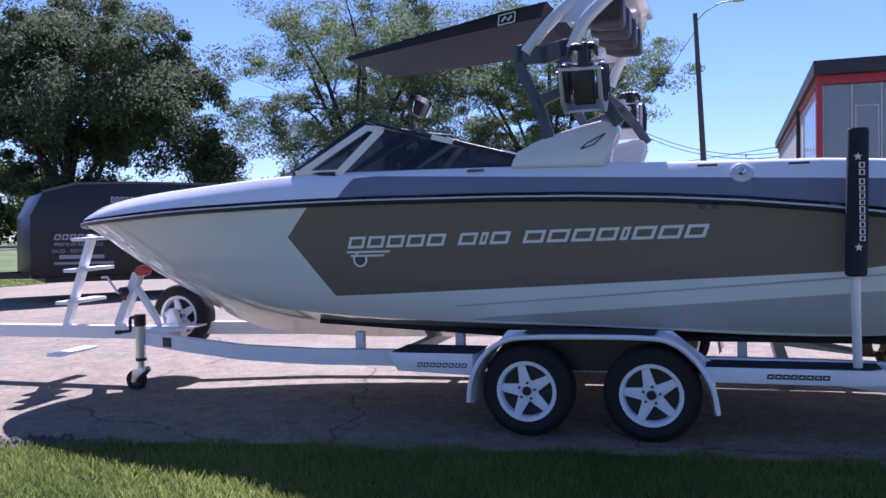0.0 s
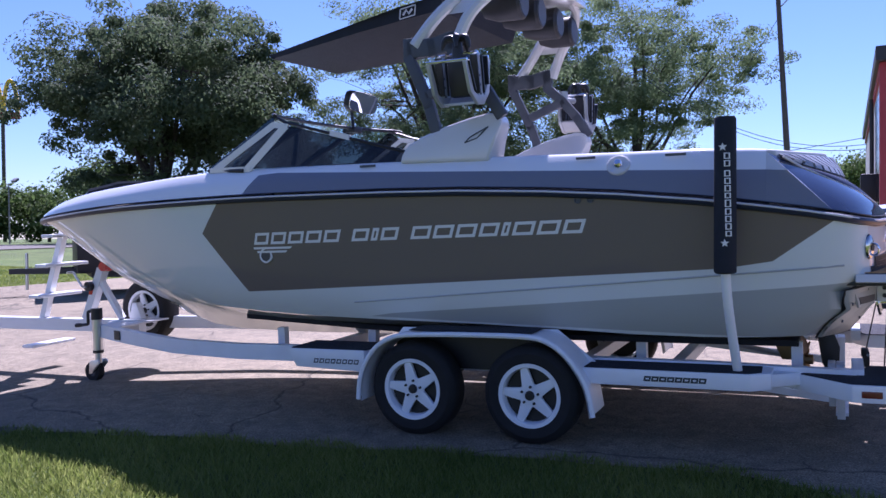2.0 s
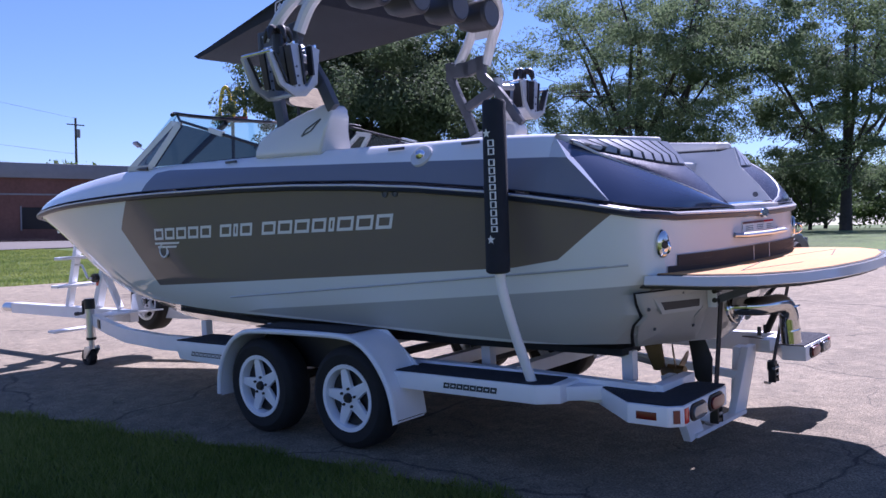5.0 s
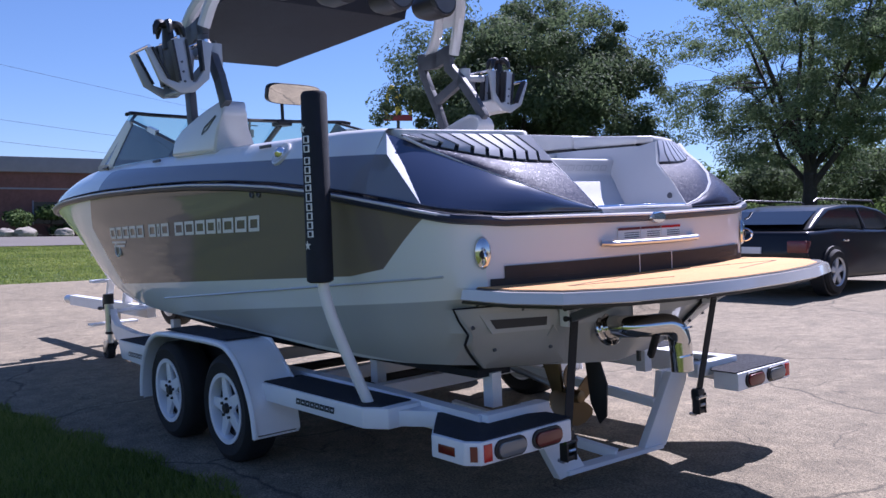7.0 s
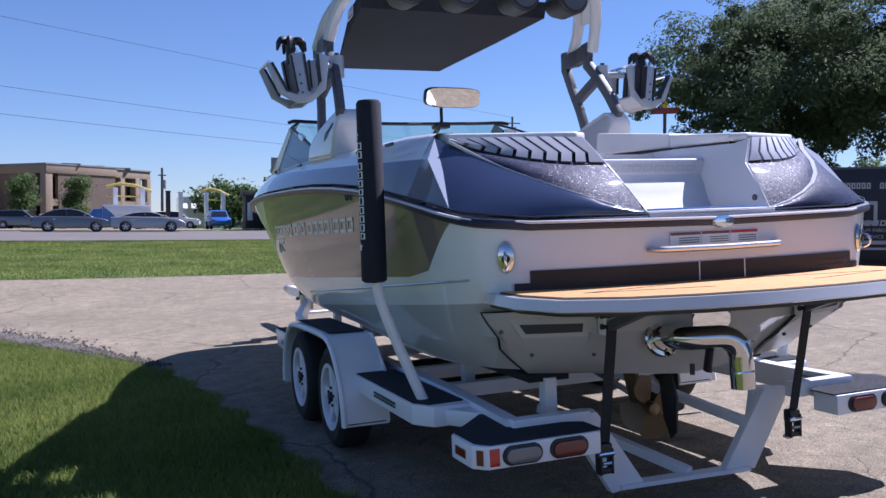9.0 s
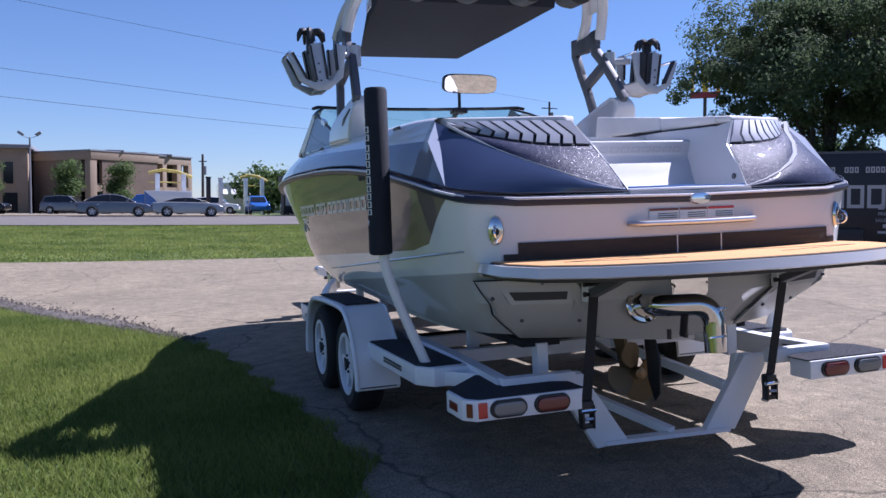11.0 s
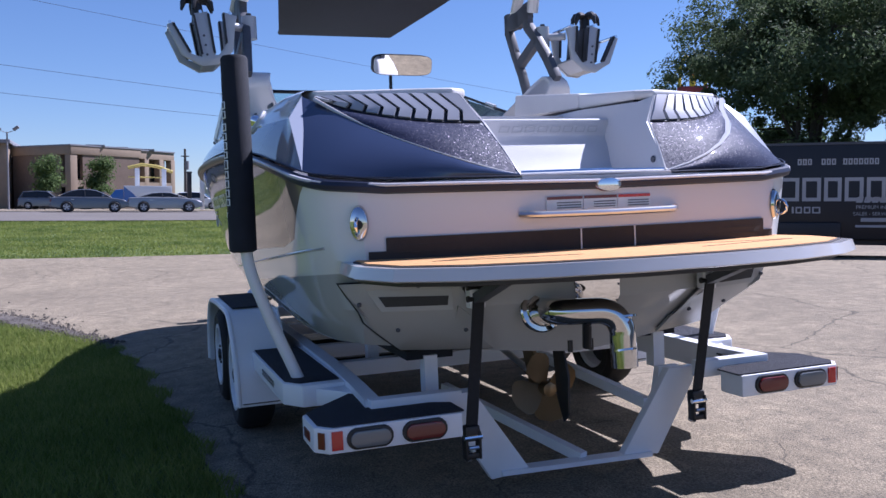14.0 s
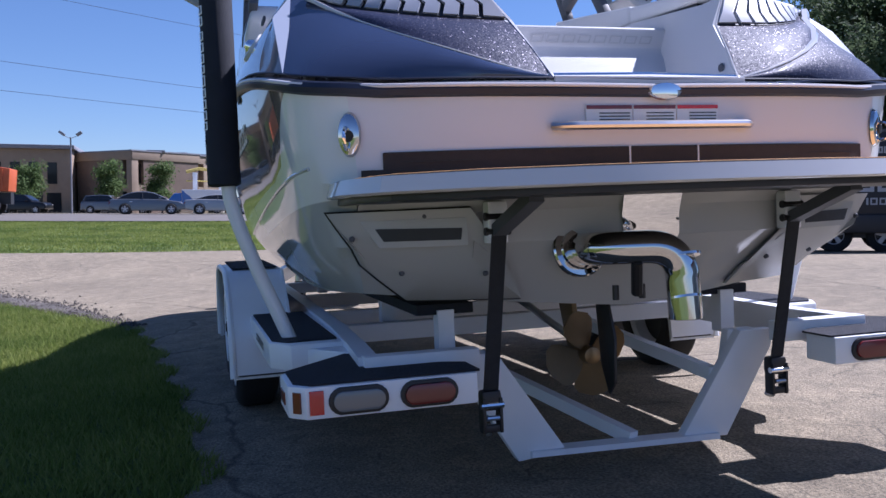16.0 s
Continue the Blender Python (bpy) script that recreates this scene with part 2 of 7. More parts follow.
def prism(pts, y0, y1, bev=0.0, axis="y", bm=None, m=None, seg=2):
    """An outline pulled along an axis. axis y: outline in x, z; x: in y, z; z: in x, y."""
    own = bmesh.new()
    put = {"y": lambda p, d: (p[0], d, p[1]), "x": lambda p, d: (d, p[0], p[1]), "z": lambda p, d: (p[0], p[1], d)}[axis]
    a = [own.verts.new(put(p, y0)) for p in pts]
    b = [own.verts.new(put(p, y1)) for p in pts]
    own.faces.new(a)
    own.faces.new(b[::-1])
    for i in range(len(pts)):
        j = (i + 1) % len(pts)
        own.faces.new((a[i], a[j], b[j], b[i]))
    bmesh.ops.recalc_face_normals(own, faces=own.faces)
    bevelled(own, bev, seg)
    return merge(bm, own, m)


def tube(path, r, n=12, bm=None, flat=1.0, cap=True):
    """A round bar along a path; r one radius or one for each point."""
    own = bmesh.new()
    pts = [Vector(p) for p in path]
    rs = r if isinstance(r, (list, tuple)) else [r] * len(pts)
    rings = []
    up = Vector((0, 0, 1))
    for i, p in enumerate(pts):
        d = (pts[min(i + 1, len(pts) - 1)] - pts[max(i - 1, 0)]).normalized()
        side = d.cross(up)
        if side.length < 0.05:
            side = d.cross(Vector((0, 1, 0)))
        side.normalize()
        top = side.cross(d).normalized()
        rings.append([own.verts.new(p + rs[i] * (math.cos(k * 2 * math.pi / n) * side + flat * math.sin(k * 2 * math.pi / n) * top)) for k in range(n)])
    for a, b in zip(rings, rings[1:]):
        for k in range(n):
            own.faces.new((a[k], a[(k + 1) % n], b[(k + 1) % n], b[k]))
    if cap:
        own.faces.new(rings[0][::-1])
        own.faces.new(rings[-1])
    return merge(bm, own)


def rounded(path, r=0.05, steps=4):
    """A path with its inner corners rounded."""
    pts = [Vector(p) for p in path]
    out = [pts[0]]
    for a, b, c in zip(pts, pts[1:], pts[2:]):
        u, w = (a - b), (c - b)
        k = min(r, u.length * 0.45, w.length * 0.45)
        p, q = b + u.normalized() * k, b + w.normalized() * k
        for s in range(steps + 1):
            t = s / steps
            out.append((1 - t) ** 2 * p + 2 * t * (1 - t) * b + t * t * q)
    out.append(pts[-1])
    return out


def lathe(profile, n=32, bm=None, m=None, cap=True):
    """A profile of (radius, height along y) turned about y."""
    own = bmesh.new()
    rings = []
    for r, h in profile:
        rings.append([own.verts.new((r * math.cos(2 * math.pi * k / n), h, r * math.sin(2 * math.pi * k / n))) for k in range(n)])
    for a, b in zip(rings, rings[1:]):
        for k in range(n):
            own.faces.new((a[k], a[(k + 1) % n], b[(k + 1) % n], b[k]))
    if cap and profile[0][0] > 1e-6:
        own.faces.new(rings[0])
    if cap and profile[-1][0] > 1e-6:
        own.faces.new(rings[-1][::-1])
    bmesh.ops.remove_doubles(own, verts=own.verts, dist=1e-5)
    return merge(bm, own, m)


def sheet(rows, bm=None, close=False):
    """Quads between rows of points."""
    own = bmesh.new()
    vs = [[own.verts.new(p) for p in row] for row in rows]
    for a, b in zip(vs, vs[1:]):
        n = len(a)
        for k in range(n if close else n - 1):
            j = (k + 1) % n
            own.faces.new((a[k], a[j], b[j], b[k]))
    bmesh.ops.remove_doubles(own, verts=own.verts, dist=1e-5)
    return merge(bm, own)


def lerp(table, x):
    """Straight between rows of (x, value)."""
    for (a, u), (b, w) in zip(table, table[1:]):
        if x <= b:
            return u + (w - u) * max(0.0, min(1.0, (x - a) / (b - a)))
    return table[-1][1]


def smooth(a, b, x):
    t = max(0.0, min(1.0, (x - a) / (b - a)))
    return t * t * (3 - 2 * t)


def hermite(table, x):
    """A smooth curve through rows of (x, value)."""
    n = len(table)
    if x <= table[0][0]:
        return table[0][1]
    for i in range(n - 1):
        (a, u), (b, w) = table[i], table[i + 1]
        if x <= b:
            h = b - a
            m0 = (w - table[i - 1][1]) / (b - table[i - 1][0]) if i else (w - u) / h
            m1 = (table[i + 2][1] - u) / (table[i + 2][0] - a) if i + 2 < n else (w - u) / h
            t = (x - a) / h
            return (2 * t**3 - 3 * t * t + 1) * u + (t**3 - 2 * t * t + t) * h * m0 + (3 * t * t - 2 * t**3) * w + (t**3 - t * t) * h * m1
    return table[-1][1]


def glyphs(widths, height, slant, stroke, gap, space):
    """Plain hollow slanted blocks, one mesh for each letter; 0 stands for a space. Flat, in x and z, from 0. Also their whole width."""
    out = []
    x = 0.0
    for w in widths:
        if not w:
            x += space
            continue
        bm = bmesh.new()

        def at(u, v):
            return (x + u + slant * v, 0.0, v)

        s = min(stroke, w * 0.35)
        o = [bm.verts.new(p) for p in (at(0, 0), at(w, 0), at(w, height), at(0, height))]
        if w < stroke * 2.2:
            bm.faces.new(o)
        else:
            i = [bm.verts.new(p) for p in (at(s, stroke), at(w - s, stroke), at(w - s, height - stroke), at(s, height - stroke))]
            for k in range(4):
                j = (k + 1) % 4
                bm.faces.new((o[k], o[j], i[j], i[k]))
        out.append(bm)
        x += w + gap
    return out, x - gap


def letter_row(owner, m, *args, material=None, label=""):
    """A row of letter blocks as parts of a thing."""
    blocks, wide = glyphs(*args)
    for bm in blocks:
        part("letter_block", merge(None, bm, m), material or LETTER, owner, label)


def beam(path, w, h, bm=None):
    """A box beam along a path."""
    own = bmesh.new()
    pts = [Vector(p) for p in path]
    rings = []
    for i, p in enumerate(pts):
        d = (pts[min(i + 1, len(pts) - 1)] - pts[max(i - 1, 0)]).normalized()
        side = d.cross(Vector((0, 0, 1))).normalized()
        up = side.cross(d).normalized()
        rings.append([own.verts.new(p + side * a * w / 2 + up * b * h / 2) for a, b in ((-1, -1), (1, -1), (1, 1), (-1, 1))])
    for a, b in zip(rings, rings[1:]):
        for k in range(4):
            own.faces.new((a[k], a[(k + 1) % 4], b[(k + 1) % 4], b[k]))
    own.faces.new(rings[0][::-1])
    own.faces.new(rings[-1])
    bmesh.ops.recalc_face_normals(own, faces=own.faces)
    return merge(bm, own)


def ribbon(a, b, w, th):
    """A flat band from a to b, its width along y."""
    a, b = Vector(a), Vector(b)
    d = (b - a).normalized()
    side = (Vector((0, 1, 0)) - d * d.y).normalized()
    up = d.cross(side).normalized()
    own = bmesh.new()
    rings = [[own.verts.new(p + side * i * w / 2 + up * j * th / 2) for i, j in ((-1, -1), (1, -1), (1, 1), (-1, 1))] for p in (a, b)]
    for k in range(4):
        own.faces.new((rings[0][k], rings[0][(k + 1) % 4], rings[1][(k + 1) % 4], rings[1][k]))
    own.faces.new(rings[0][::-1])
    own.faces.new(rings[1])
    bmesh.ops.recalc_face_normals(own, faces=own.faces)
    return own


# ---- the lot ----
def height(x, y):
    """The ground: a gentle fall across the lot, rising far out."""
    tilt = 0.0384 * (y - 6.23) + 0.0122 * x
    r = math.hypot(x, y - 7)
    w = smooth(10, 22, r)
    return (1 - w) * tilt + w * (0.12 + 0.85 * smooth(16, 60, r))


def spot(x, y, turn=0.0, up=0.0):
    """A place on the ground."""
    return pose(x, y, height(x, y) + up, 0, 0, turn)


def ground_sheet(name, outline, step, up, material, label, category, kind="structure"):
    """A flat piece of ground within a rectangle (x0, x1, y0, y1) laid on the lot."""
    x0, x1, y0, y1 = outline
    nx, ny = max(1, round((x1 - x0) / step)), max(1, round((y1 - y0) / step))
    rows = []
    for j in range(ny + 1):
        y = y0 + (y1 - y0) * j / ny
        rows.append([(x0 + (x1 - x0) * i / nx, y, height(x0 + (x1 - x0) * i / nx, y) + up) for i in range(nx + 1)])
    ob = new(name, link_mesh(name, sheet(rows), material))
    return tagged(ob, label, category, kind=kind)


ASPHALT = mat("old_sunbleached_asphalt", (0.2, 0.165, 0.109), 0.92, var=0.2, scale=3.0, bump=0.55, bscale=115)
CONCRETE = mat("concrete", (0.27, 0.245, 0.205), 0.9, var=0.12, scale=2.0, bump=0.3, bscale=60)
STREET = mat("worn_street_asphalt", (0.118, 0.106, 0.092), 0.9, var=0.14, scale=1.2, bump=0.3, bscale=60)
GRASS_SOIL = mat("grass_ground", (0.074, 0.112, 0.021), 0.95, var=0.4, scale=2.5, bump=0.9, bscale=70)


def asphalt_nodes(m):
    """Pale worn aggregate, dark stains and fine cracks."""
    nt = m.node_tree
    b = nt.nodes["Principled BSDF"]
    old = b.inputs["Base Color"].links[0].from_socket
    tc = nt.nodes.new("ShaderNodeTexCoord")
    wob = nt.nodes.new("ShaderNodeTexNoise")
    wob.inputs["Scale"].default_value, wob.inputs["Detail"].default_value = 1.4, 5
    nt.links.new(tc.outputs["Object"], wob.inputs["Vector"])
    mixv = nt.nodes.new("ShaderNodeMix")
    mixv.data_type = "VECTOR"
    mixv.inputs[0].default_value = 0.35
    nt.links.new(tc.outputs["Object"], mixv.inputs[4])
    nt.links.new(wob.outputs["Color"], mixv.inputs[5])
    v = nt.nodes.new("ShaderNodeTexVoronoi")
    v.feature = "DISTANCE_TO_EDGE"
    v.inputs["Scale"].default_value = 0.42
    nt.links.new(mixv.outputs[1], v.inputs["Vector"])
    cr = nt.nodes.new("ShaderNodeMapRange")
    cr.inputs["From Min"].default_value, cr.inputs["From Max"].default_value = 0.0008, 0.0055
    cr.inputs["To Min"].default_value, cr.inputs["To Max"].default_value = 0.42, 1.0
    nt.links.new(v.outputs["Distance"], cr.inputs["Value"])
    gr = nt.nodes.new("ShaderNodeTexNoise")
    gr.inputs["Scale"].default_value, gr.inputs["Detail"].default_value = 85, 9
    nt.links.new(tc.outputs["Object"], gr.inputs["Vector"])
    g2 = nt.nodes.new("ShaderNodeMapRange")
    g2.inputs["From Min"].default_value, g2.inputs["From Max"].default_value = 0.3, 0.7
    g2.inputs["To Min"].default_value, g2.inputs["To Max"].default_value = 0.4, 1.6
    nt.links.new(gr.outputs["Fac"], g2.inputs["Value"])
    # worn patches a hand to an arm across
    pt = nt.nodes.new("ShaderNodeTexNoise")
    pt.inputs["Scale"].default_value, pt.inputs["Detail"].default_value, pt.inputs["Roughness"].default_value = 7, 8, 0.75
    nt.links.new(tc.outputs["Object"], pt.inputs["Vector"])
    p2 = nt.nodes.new("ShaderNodeMapRange")
    p2.inputs["From Min"].default_value, p2.inputs["From Max"].default_value = 0.32, 0.68
    p2.inputs["To Min"].default_value, p2.inputs["To Max"].default_value = 0.68, 1.3
    nt.links.new(pt.outputs["Fac"], p2.inputs["Value"])
    # short hair cracks in some places
    v2 = nt.nodes.new("ShaderNodeTexVoronoi")
    v2.feature = "DISTANCE_TO_EDGE"
    v2.inputs["Scale"].default_value = 1.9
    nt.links.new(mixv.outputs[1], v2.inputs["Vector"])
    hair = nt.nodes.new("ShaderNodeMapRange")
    hair.inputs["From Min"].default_value, hair.inputs["From Max"].default_value = 0.001, 0.012
    hair.inputs["To Min"].default_value, hair.inputs["To Max"].default_value = 0.55, 0.0
    nt.links.new(v2.outputs["Distance"], hair.inputs["Value"])
    some = nt.nodes.new("ShaderNodeMapRange")
    some.inputs["From Min"].default_value, some.inputs["From Max"].default_value = 0.5, 0.6
    nt.links.new(wob.outputs["Fac"], some.inputs["Value"])
    keep = nt.nodes.new("ShaderNodeMath")
    keep.operation = "MULTIPLY"
    nt.links.new(hair.outputs[0], keep.inputs[0])
    nt.links.new(some.outputs[0], keep.inputs[1])
    inv = nt.nodes.new("ShaderNodeMath")
    inv.operation = "SUBTRACT"
    inv.inputs[0].default_value = 1.0
    nt.links.new(keep.outputs[0], inv.inputs[1])
    cur = cr.outputs[0]
    for extra in (g2.outputs[0], p2.outputs[0], inv.outputs[0]):
        mu = nt.nodes.new("ShaderNodeMath")
        mu.operation = "MULTIPLY"
        nt.links.new(cur, mu.inputs[0])
        nt.links.new(extra, mu.inputs[1])
        cur = mu.outputs[0]
    s = nt.nodes.new("ShaderNodeVectorMath")
    s.operation = "SCALE"
    nt.links.new(old, s.inputs[0])
    nt.links.new(mu.outputs[0], s.inputs["Scale"])
    nt.links.new(s.outputs[0], b.inputs["Base Color"])


asphalt_nodes(ASPHALT)


def build_ground():
    """One sheet of earth to the horizon, finer near the trailer."""
    ticks = [-2500, -1200, -600, -300, -180, -120, -90, -70] + list(range(-60, 61, 3)) + [70, 90, 120, 180, 300, 600, 1200, 2500]
    rows = [[(x, y + 7, height(x, y + 7) - 0.03) for x in ticks] for y in ticks]
    tagged(new("ground", link_mesh("ground", sheet(rows), GRASS_SOIL)), "mown green grass ground reaching to the horizon", "ground", kind="structure")


build_ground()


# ---- the boat ----
RAIL_Z = [(-5.7, 1.605), (-5.4, 1.637), (-5.0, 1.66), (-4.0, 1.715), (-2.58, 1.745), (-1.65, 1.74), (-0.8, 1.727), (0.0, 1.69), (0.75, 1.627), (1.44, 1.535), (1.75, 1.48), (1.95, 1.437), (2.1, 1.42)]
TOP_Z = [(-5.7, 1.65), (-5.5, 1.71), (-5.2, 1.772), (-4.6, 1.848), (-4.0, 1.895), (-3.0, 1.955), (-1.7, 1.96), (-0.8, 1.945), (0.4, 1.915), (1.1, 1.9), (1.5, 1.87)]
KEEL_Z = [(-5.7, 1.58), (-5.5, 1.43), (-5.2, 1.2), (-4.9, 1.03), (-4.67, 0.885), (-4.35, 0.71), (-4.1, 0.605), (-3.8, 0.535), (-3.4, 0.505), (-2.5, 0.495), (0.0, 0.55), (2.1, 0.64)]
CHINE_Z = [(-5.7, 1.59), (-5.5, 1.51), (-5.2, 1.34), (-4.9, 1.2), (-4.5, 1.04), (-3.9, 0.925), (-3.4, 0.86), (-2.0, 0.79), (-0.43, 0.755), (0.75, 0.71), (2.1, 0.72)]
CHINE_Y = [(-5.7, 0.0), (-5.5, 0.28), (-5.2, 0.37), (-4.9, 0.44), (-4.5, 0.54), (-3.9, 0.7), (-3.4, 0.82), (-2.2, 1.0), (0.0, 1.06), (1.6, 1.04), (1.93, 0.96)]


def rail_y(x):
    if x < -1.5:
        u = min(1.0, (-1.5 - x) / 4.2)
        return 1.3 * (1 - u**2.4) ** 0.35
    return hermite([(-1.5, 1.3), (0.0, 1.305), (1.2, 1.295), (1.6, 1.275), (1.78, 1.24), (1.88, 1.17), (1.93, 1.06)], x)


def hull_row(x):
    """Points of a hull section from the keel to the rail, near side positive."""
    zk, zc, yc, yr, zr = hermite(KEEL_Z, x), hermite(CHINE_Z, x), hermite(CHINE_Y, x), rail_y(x), hermite(RAIL_Z, x)
    yc = min(yc, yr)
    out = [(0.0, zk), (yc * 0.5, zk + (zc - zk) * 0.52), (yc, zc)]
    f = smooth(-4.8, -2.0, x)
    for t in (0.12, 0.25, 0.4, 0.55, 0.7, 0.85, 1.0):
        bulge = (t ** 0.55) * f + (t ** 0.82) * (1 - f)
        out.append((yc + (yr - yc) * bulge, zc + (zr - zc) * t))
    return out


STERN = [-5.7, -5.6985, -5.692, -5.675, -5.64, -5.58, -5.49, -5.37, -5.2, -5.0, -4.8, -4.5, -4.2, -3.9, -3.6, -3.3, -3.0, -2.6, -2.2, -1.8, -1.2, -0.6, 0.0, 0.5, 1.0, 1.3, 1.6, 1.7, 1.78, 1.84, 1.88, 1.91, 1.93]
CENTRE = 7.62
boat = thing("wakeboard_boat", SITE @ pose(0, CENTRE, 0), "white, tan and navy wakeboard boat standing on a twin-axle trailer", "boat")



def transom_x(y, z=2.0):
    """The stern face: upright above the platform, raked forward below it."""
    upper = 2.06 - 0.13 * min(1.0, abs(y) / 1.06) ** 3
    lower = 2.02 - 0.2 * y * y - (0.75 + 0.75 * y * y) * max(0.0, 0.9 - z)
    return lower + (upper - lower) * smooth(1.0, 1.09, z)


def raked(x, y, z):
    """A point of the hull, drawn forward towards the raked stern face."""
    k = max(0.0, (x - 0.9) / 1.03)
    return (x + k * (transom_x(y, z) - 1.93), y, z)


rows = []
for x in STERN:
    h = hull_row(x)
    rows.append([raked(x, -y, z) for y, z in h[::-1]] + [raked(x, y, z) for y, z in h[1:]])
part("hull", sheet(rows), HULL, boat, "white gelcoat hull with a tan panel and a greyer low wedge", sharp=24)


def stern_rows():
    last = hull_row(1.93)
    edge = [last[2]]
    for (y0, z0), (y1, z1) in zip(last[2:], last[3:]):
        edge += [(y0 + (y1 - y0) * t, z0 + (z1 - z0) * t) for t in (0.5, 1.0)]
    rows = [[(transom_x(edge[0][0] * k / 8, last[0][1] + (edge[0][1] - last[0][1]) * abs(k) / 8), edge[0][0] * k / 8, last[0][1] + (edge[0][1] - last[0][1]) * abs(k) / 8) for k in range(-8, 9)]]
    for y, z in edge:
        rows.append([(transom_x(y * k / 8, z), y * k / 8, z) for k in range(-8, 9)])
    return rows


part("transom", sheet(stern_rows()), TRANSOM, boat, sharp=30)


def rail_path(out=0.0, up=0.0):
    near = [(x, -(rail_y(x) + out), hermite(RAIL_Z, x) + up) for x in STERN]
    back = [(transom_x(y) + out, y, 1.43 + up - 0.012 * (1 - abs(y))) for y in (-0.95, -0.8, -0.6, -0.4, -0.2, 0, 0.2, 0.4, 0.6, 0.8, 0.95)]
    return near + back + [(x, -y, z) for x, y, z in near[::-1]]


part("rub_rail", tube(rail_path(0.004, -0.012), 0.027, 8, flat=0.9), RAIL, boat, "dark navy rub rail")
part("rub_rail_insert", tube(rail_path(0.026, 0.0), 0.0075, 8), PALE_INSERT, boat, "pale rub rail insert")
part("rub_rail_line", tube(rail_path(0.002, 0.027), 0.004, 6), RAIL, boat, "thin navy line over the rub rail")


# Deck side, gunwale top and cockpit coaming.
def deck_side(sign):
    rows = []
    for x in [s for s in STERN if s <= 1.3] + [1.38]:
        yr, zr, zt = rail_y(x), hermite(RAIL_Z, x) + 0.03, hermite(TOP_Z, x)
        zt = max(zt, zr + 0.01)
        lean = min(0.13, yr * 0.3)
        row = []
        for t in (0, 0.3, 0.6, 0.85, 0.96, 1.0):
            row.append((x, sign * (yr - lean * t**1.6), zr + (zt - zr) * t))
        yi = max(0.0, yr - lean - 0.11)
        row.append((x, sign * max(0.0, yr - lean - 0.02), zt + 0.012))
        row.append((x, sign * yi, zt + 0.015))
        row.append((x, sign * max(0.0, yi - 0.02), (zt - 0.02) if x < -2.5 else zt - 0.35))
        rows.append(row)
    return sheet(rows)


deck = part("deck", deck_side(-1), DECK, boat, "white deck side with a blue-grey band")
part("deck", deck_side(1), DECK, boat, "white deck side with a blue-grey band")
rows = []
for x in [s for s in STERN if s <= -2.2]:
    yi = max(0.0, rail_y(x) - min(0.13, rail_y(x) * 0.3) - 0.11)
    zt = max(hermite(TOP_Z, x), hermite(RAIL_Z, x) + 0.04)
    rows.append([(x, yi * k / 6, zt + 0.012 + 0.035 * smooth(0, 1, 1 - (k / 6) ** 2) * smooth(-5.4, -4.5, x)) for k in range(-6, 7)])
part("foredeck", sheet(rows), WHITE, boat)
part("cockpit_floor", box(-2.3, 1.35, -1.08, 1.08, 1.18, 1.22), VINYL, boat)
part("aft_bulkhead", box(1.05, 1.12, -1.08, 1.08, 1.2, 1.8), VINYL, boat)

# Stern shoulders, vents and walk-through.
RAIL_C = [(1.745, 1.243, 1.505), (1.8, 1.215, 1.495), (1.86, 1.17, 1.485), (1.935, 1.03, 1.468), (1.98, 0.86, 1.46), (2.01, 0.7, 1.455), (2.035, 0.53, 1.45), (2.05, 0.372, 1.447)]
CREASE = [(1.47, 1.118, 1.842), (1.575, 1.035, 1.77), (1.735, 0.945, 1.69), (1.85, 0.85, 1.63), (1.935, 0.74, 1.577), (1.99, 0.625, 1.53), (2.02, 0.5, 1.488), (2.028, 0.368, 1.455)]
VENT_LOW = [(1.456, 1.105, 1.84), (1.55, 1.002, 1.79), (1.645, 0.924, 1.757), (1.715, 0.84, 1.733), (1.762, 0.748, 1.716), (1.792, 0.65, 1.704), (1.805, 0.545, 1.7), (1.8, 0.437, 1.7)]
VENT_TOP = [(1.44, 1.11, 1.852), (1.49, 1.03, 1.853), (1.54, 0.945, 1.852), (1.59, 0.855, 1.85), (1.635, 0.765, 1.847), (1.675, 0.675, 1.843), (1.71, 0.59, 1.839), (1.732, 0.52, 1.835)]
FACET = [(1.387, 1.158, 1.866), (1.5, 1.243, 1.753), (1.745, 1.243, 1.505)]


def flip(pts, s):
    return [(x, s * y, z) for x, y, z in pts]


def between(a, b, n):
    return [[tuple(Vector(p).lerp(Vector(q), t / n)) for p, q in zip(a, b)] for t in range(n + 1)]


def bowed(rows, amount):
    out = []
    for i, row in enumerate(rows):
        t = i / (len(rows) - 1)
        k = amount * 4 * t * (1 - t)
        out.append([(x + k * 0.6 * smooth(0, 2, j), y * (1 + 0.4 * k * smooth(0, 2, j)), z + k * 0.3 * smooth(0, 2, j)) for j, (x, y, z) in enumerate(row)])
    return out


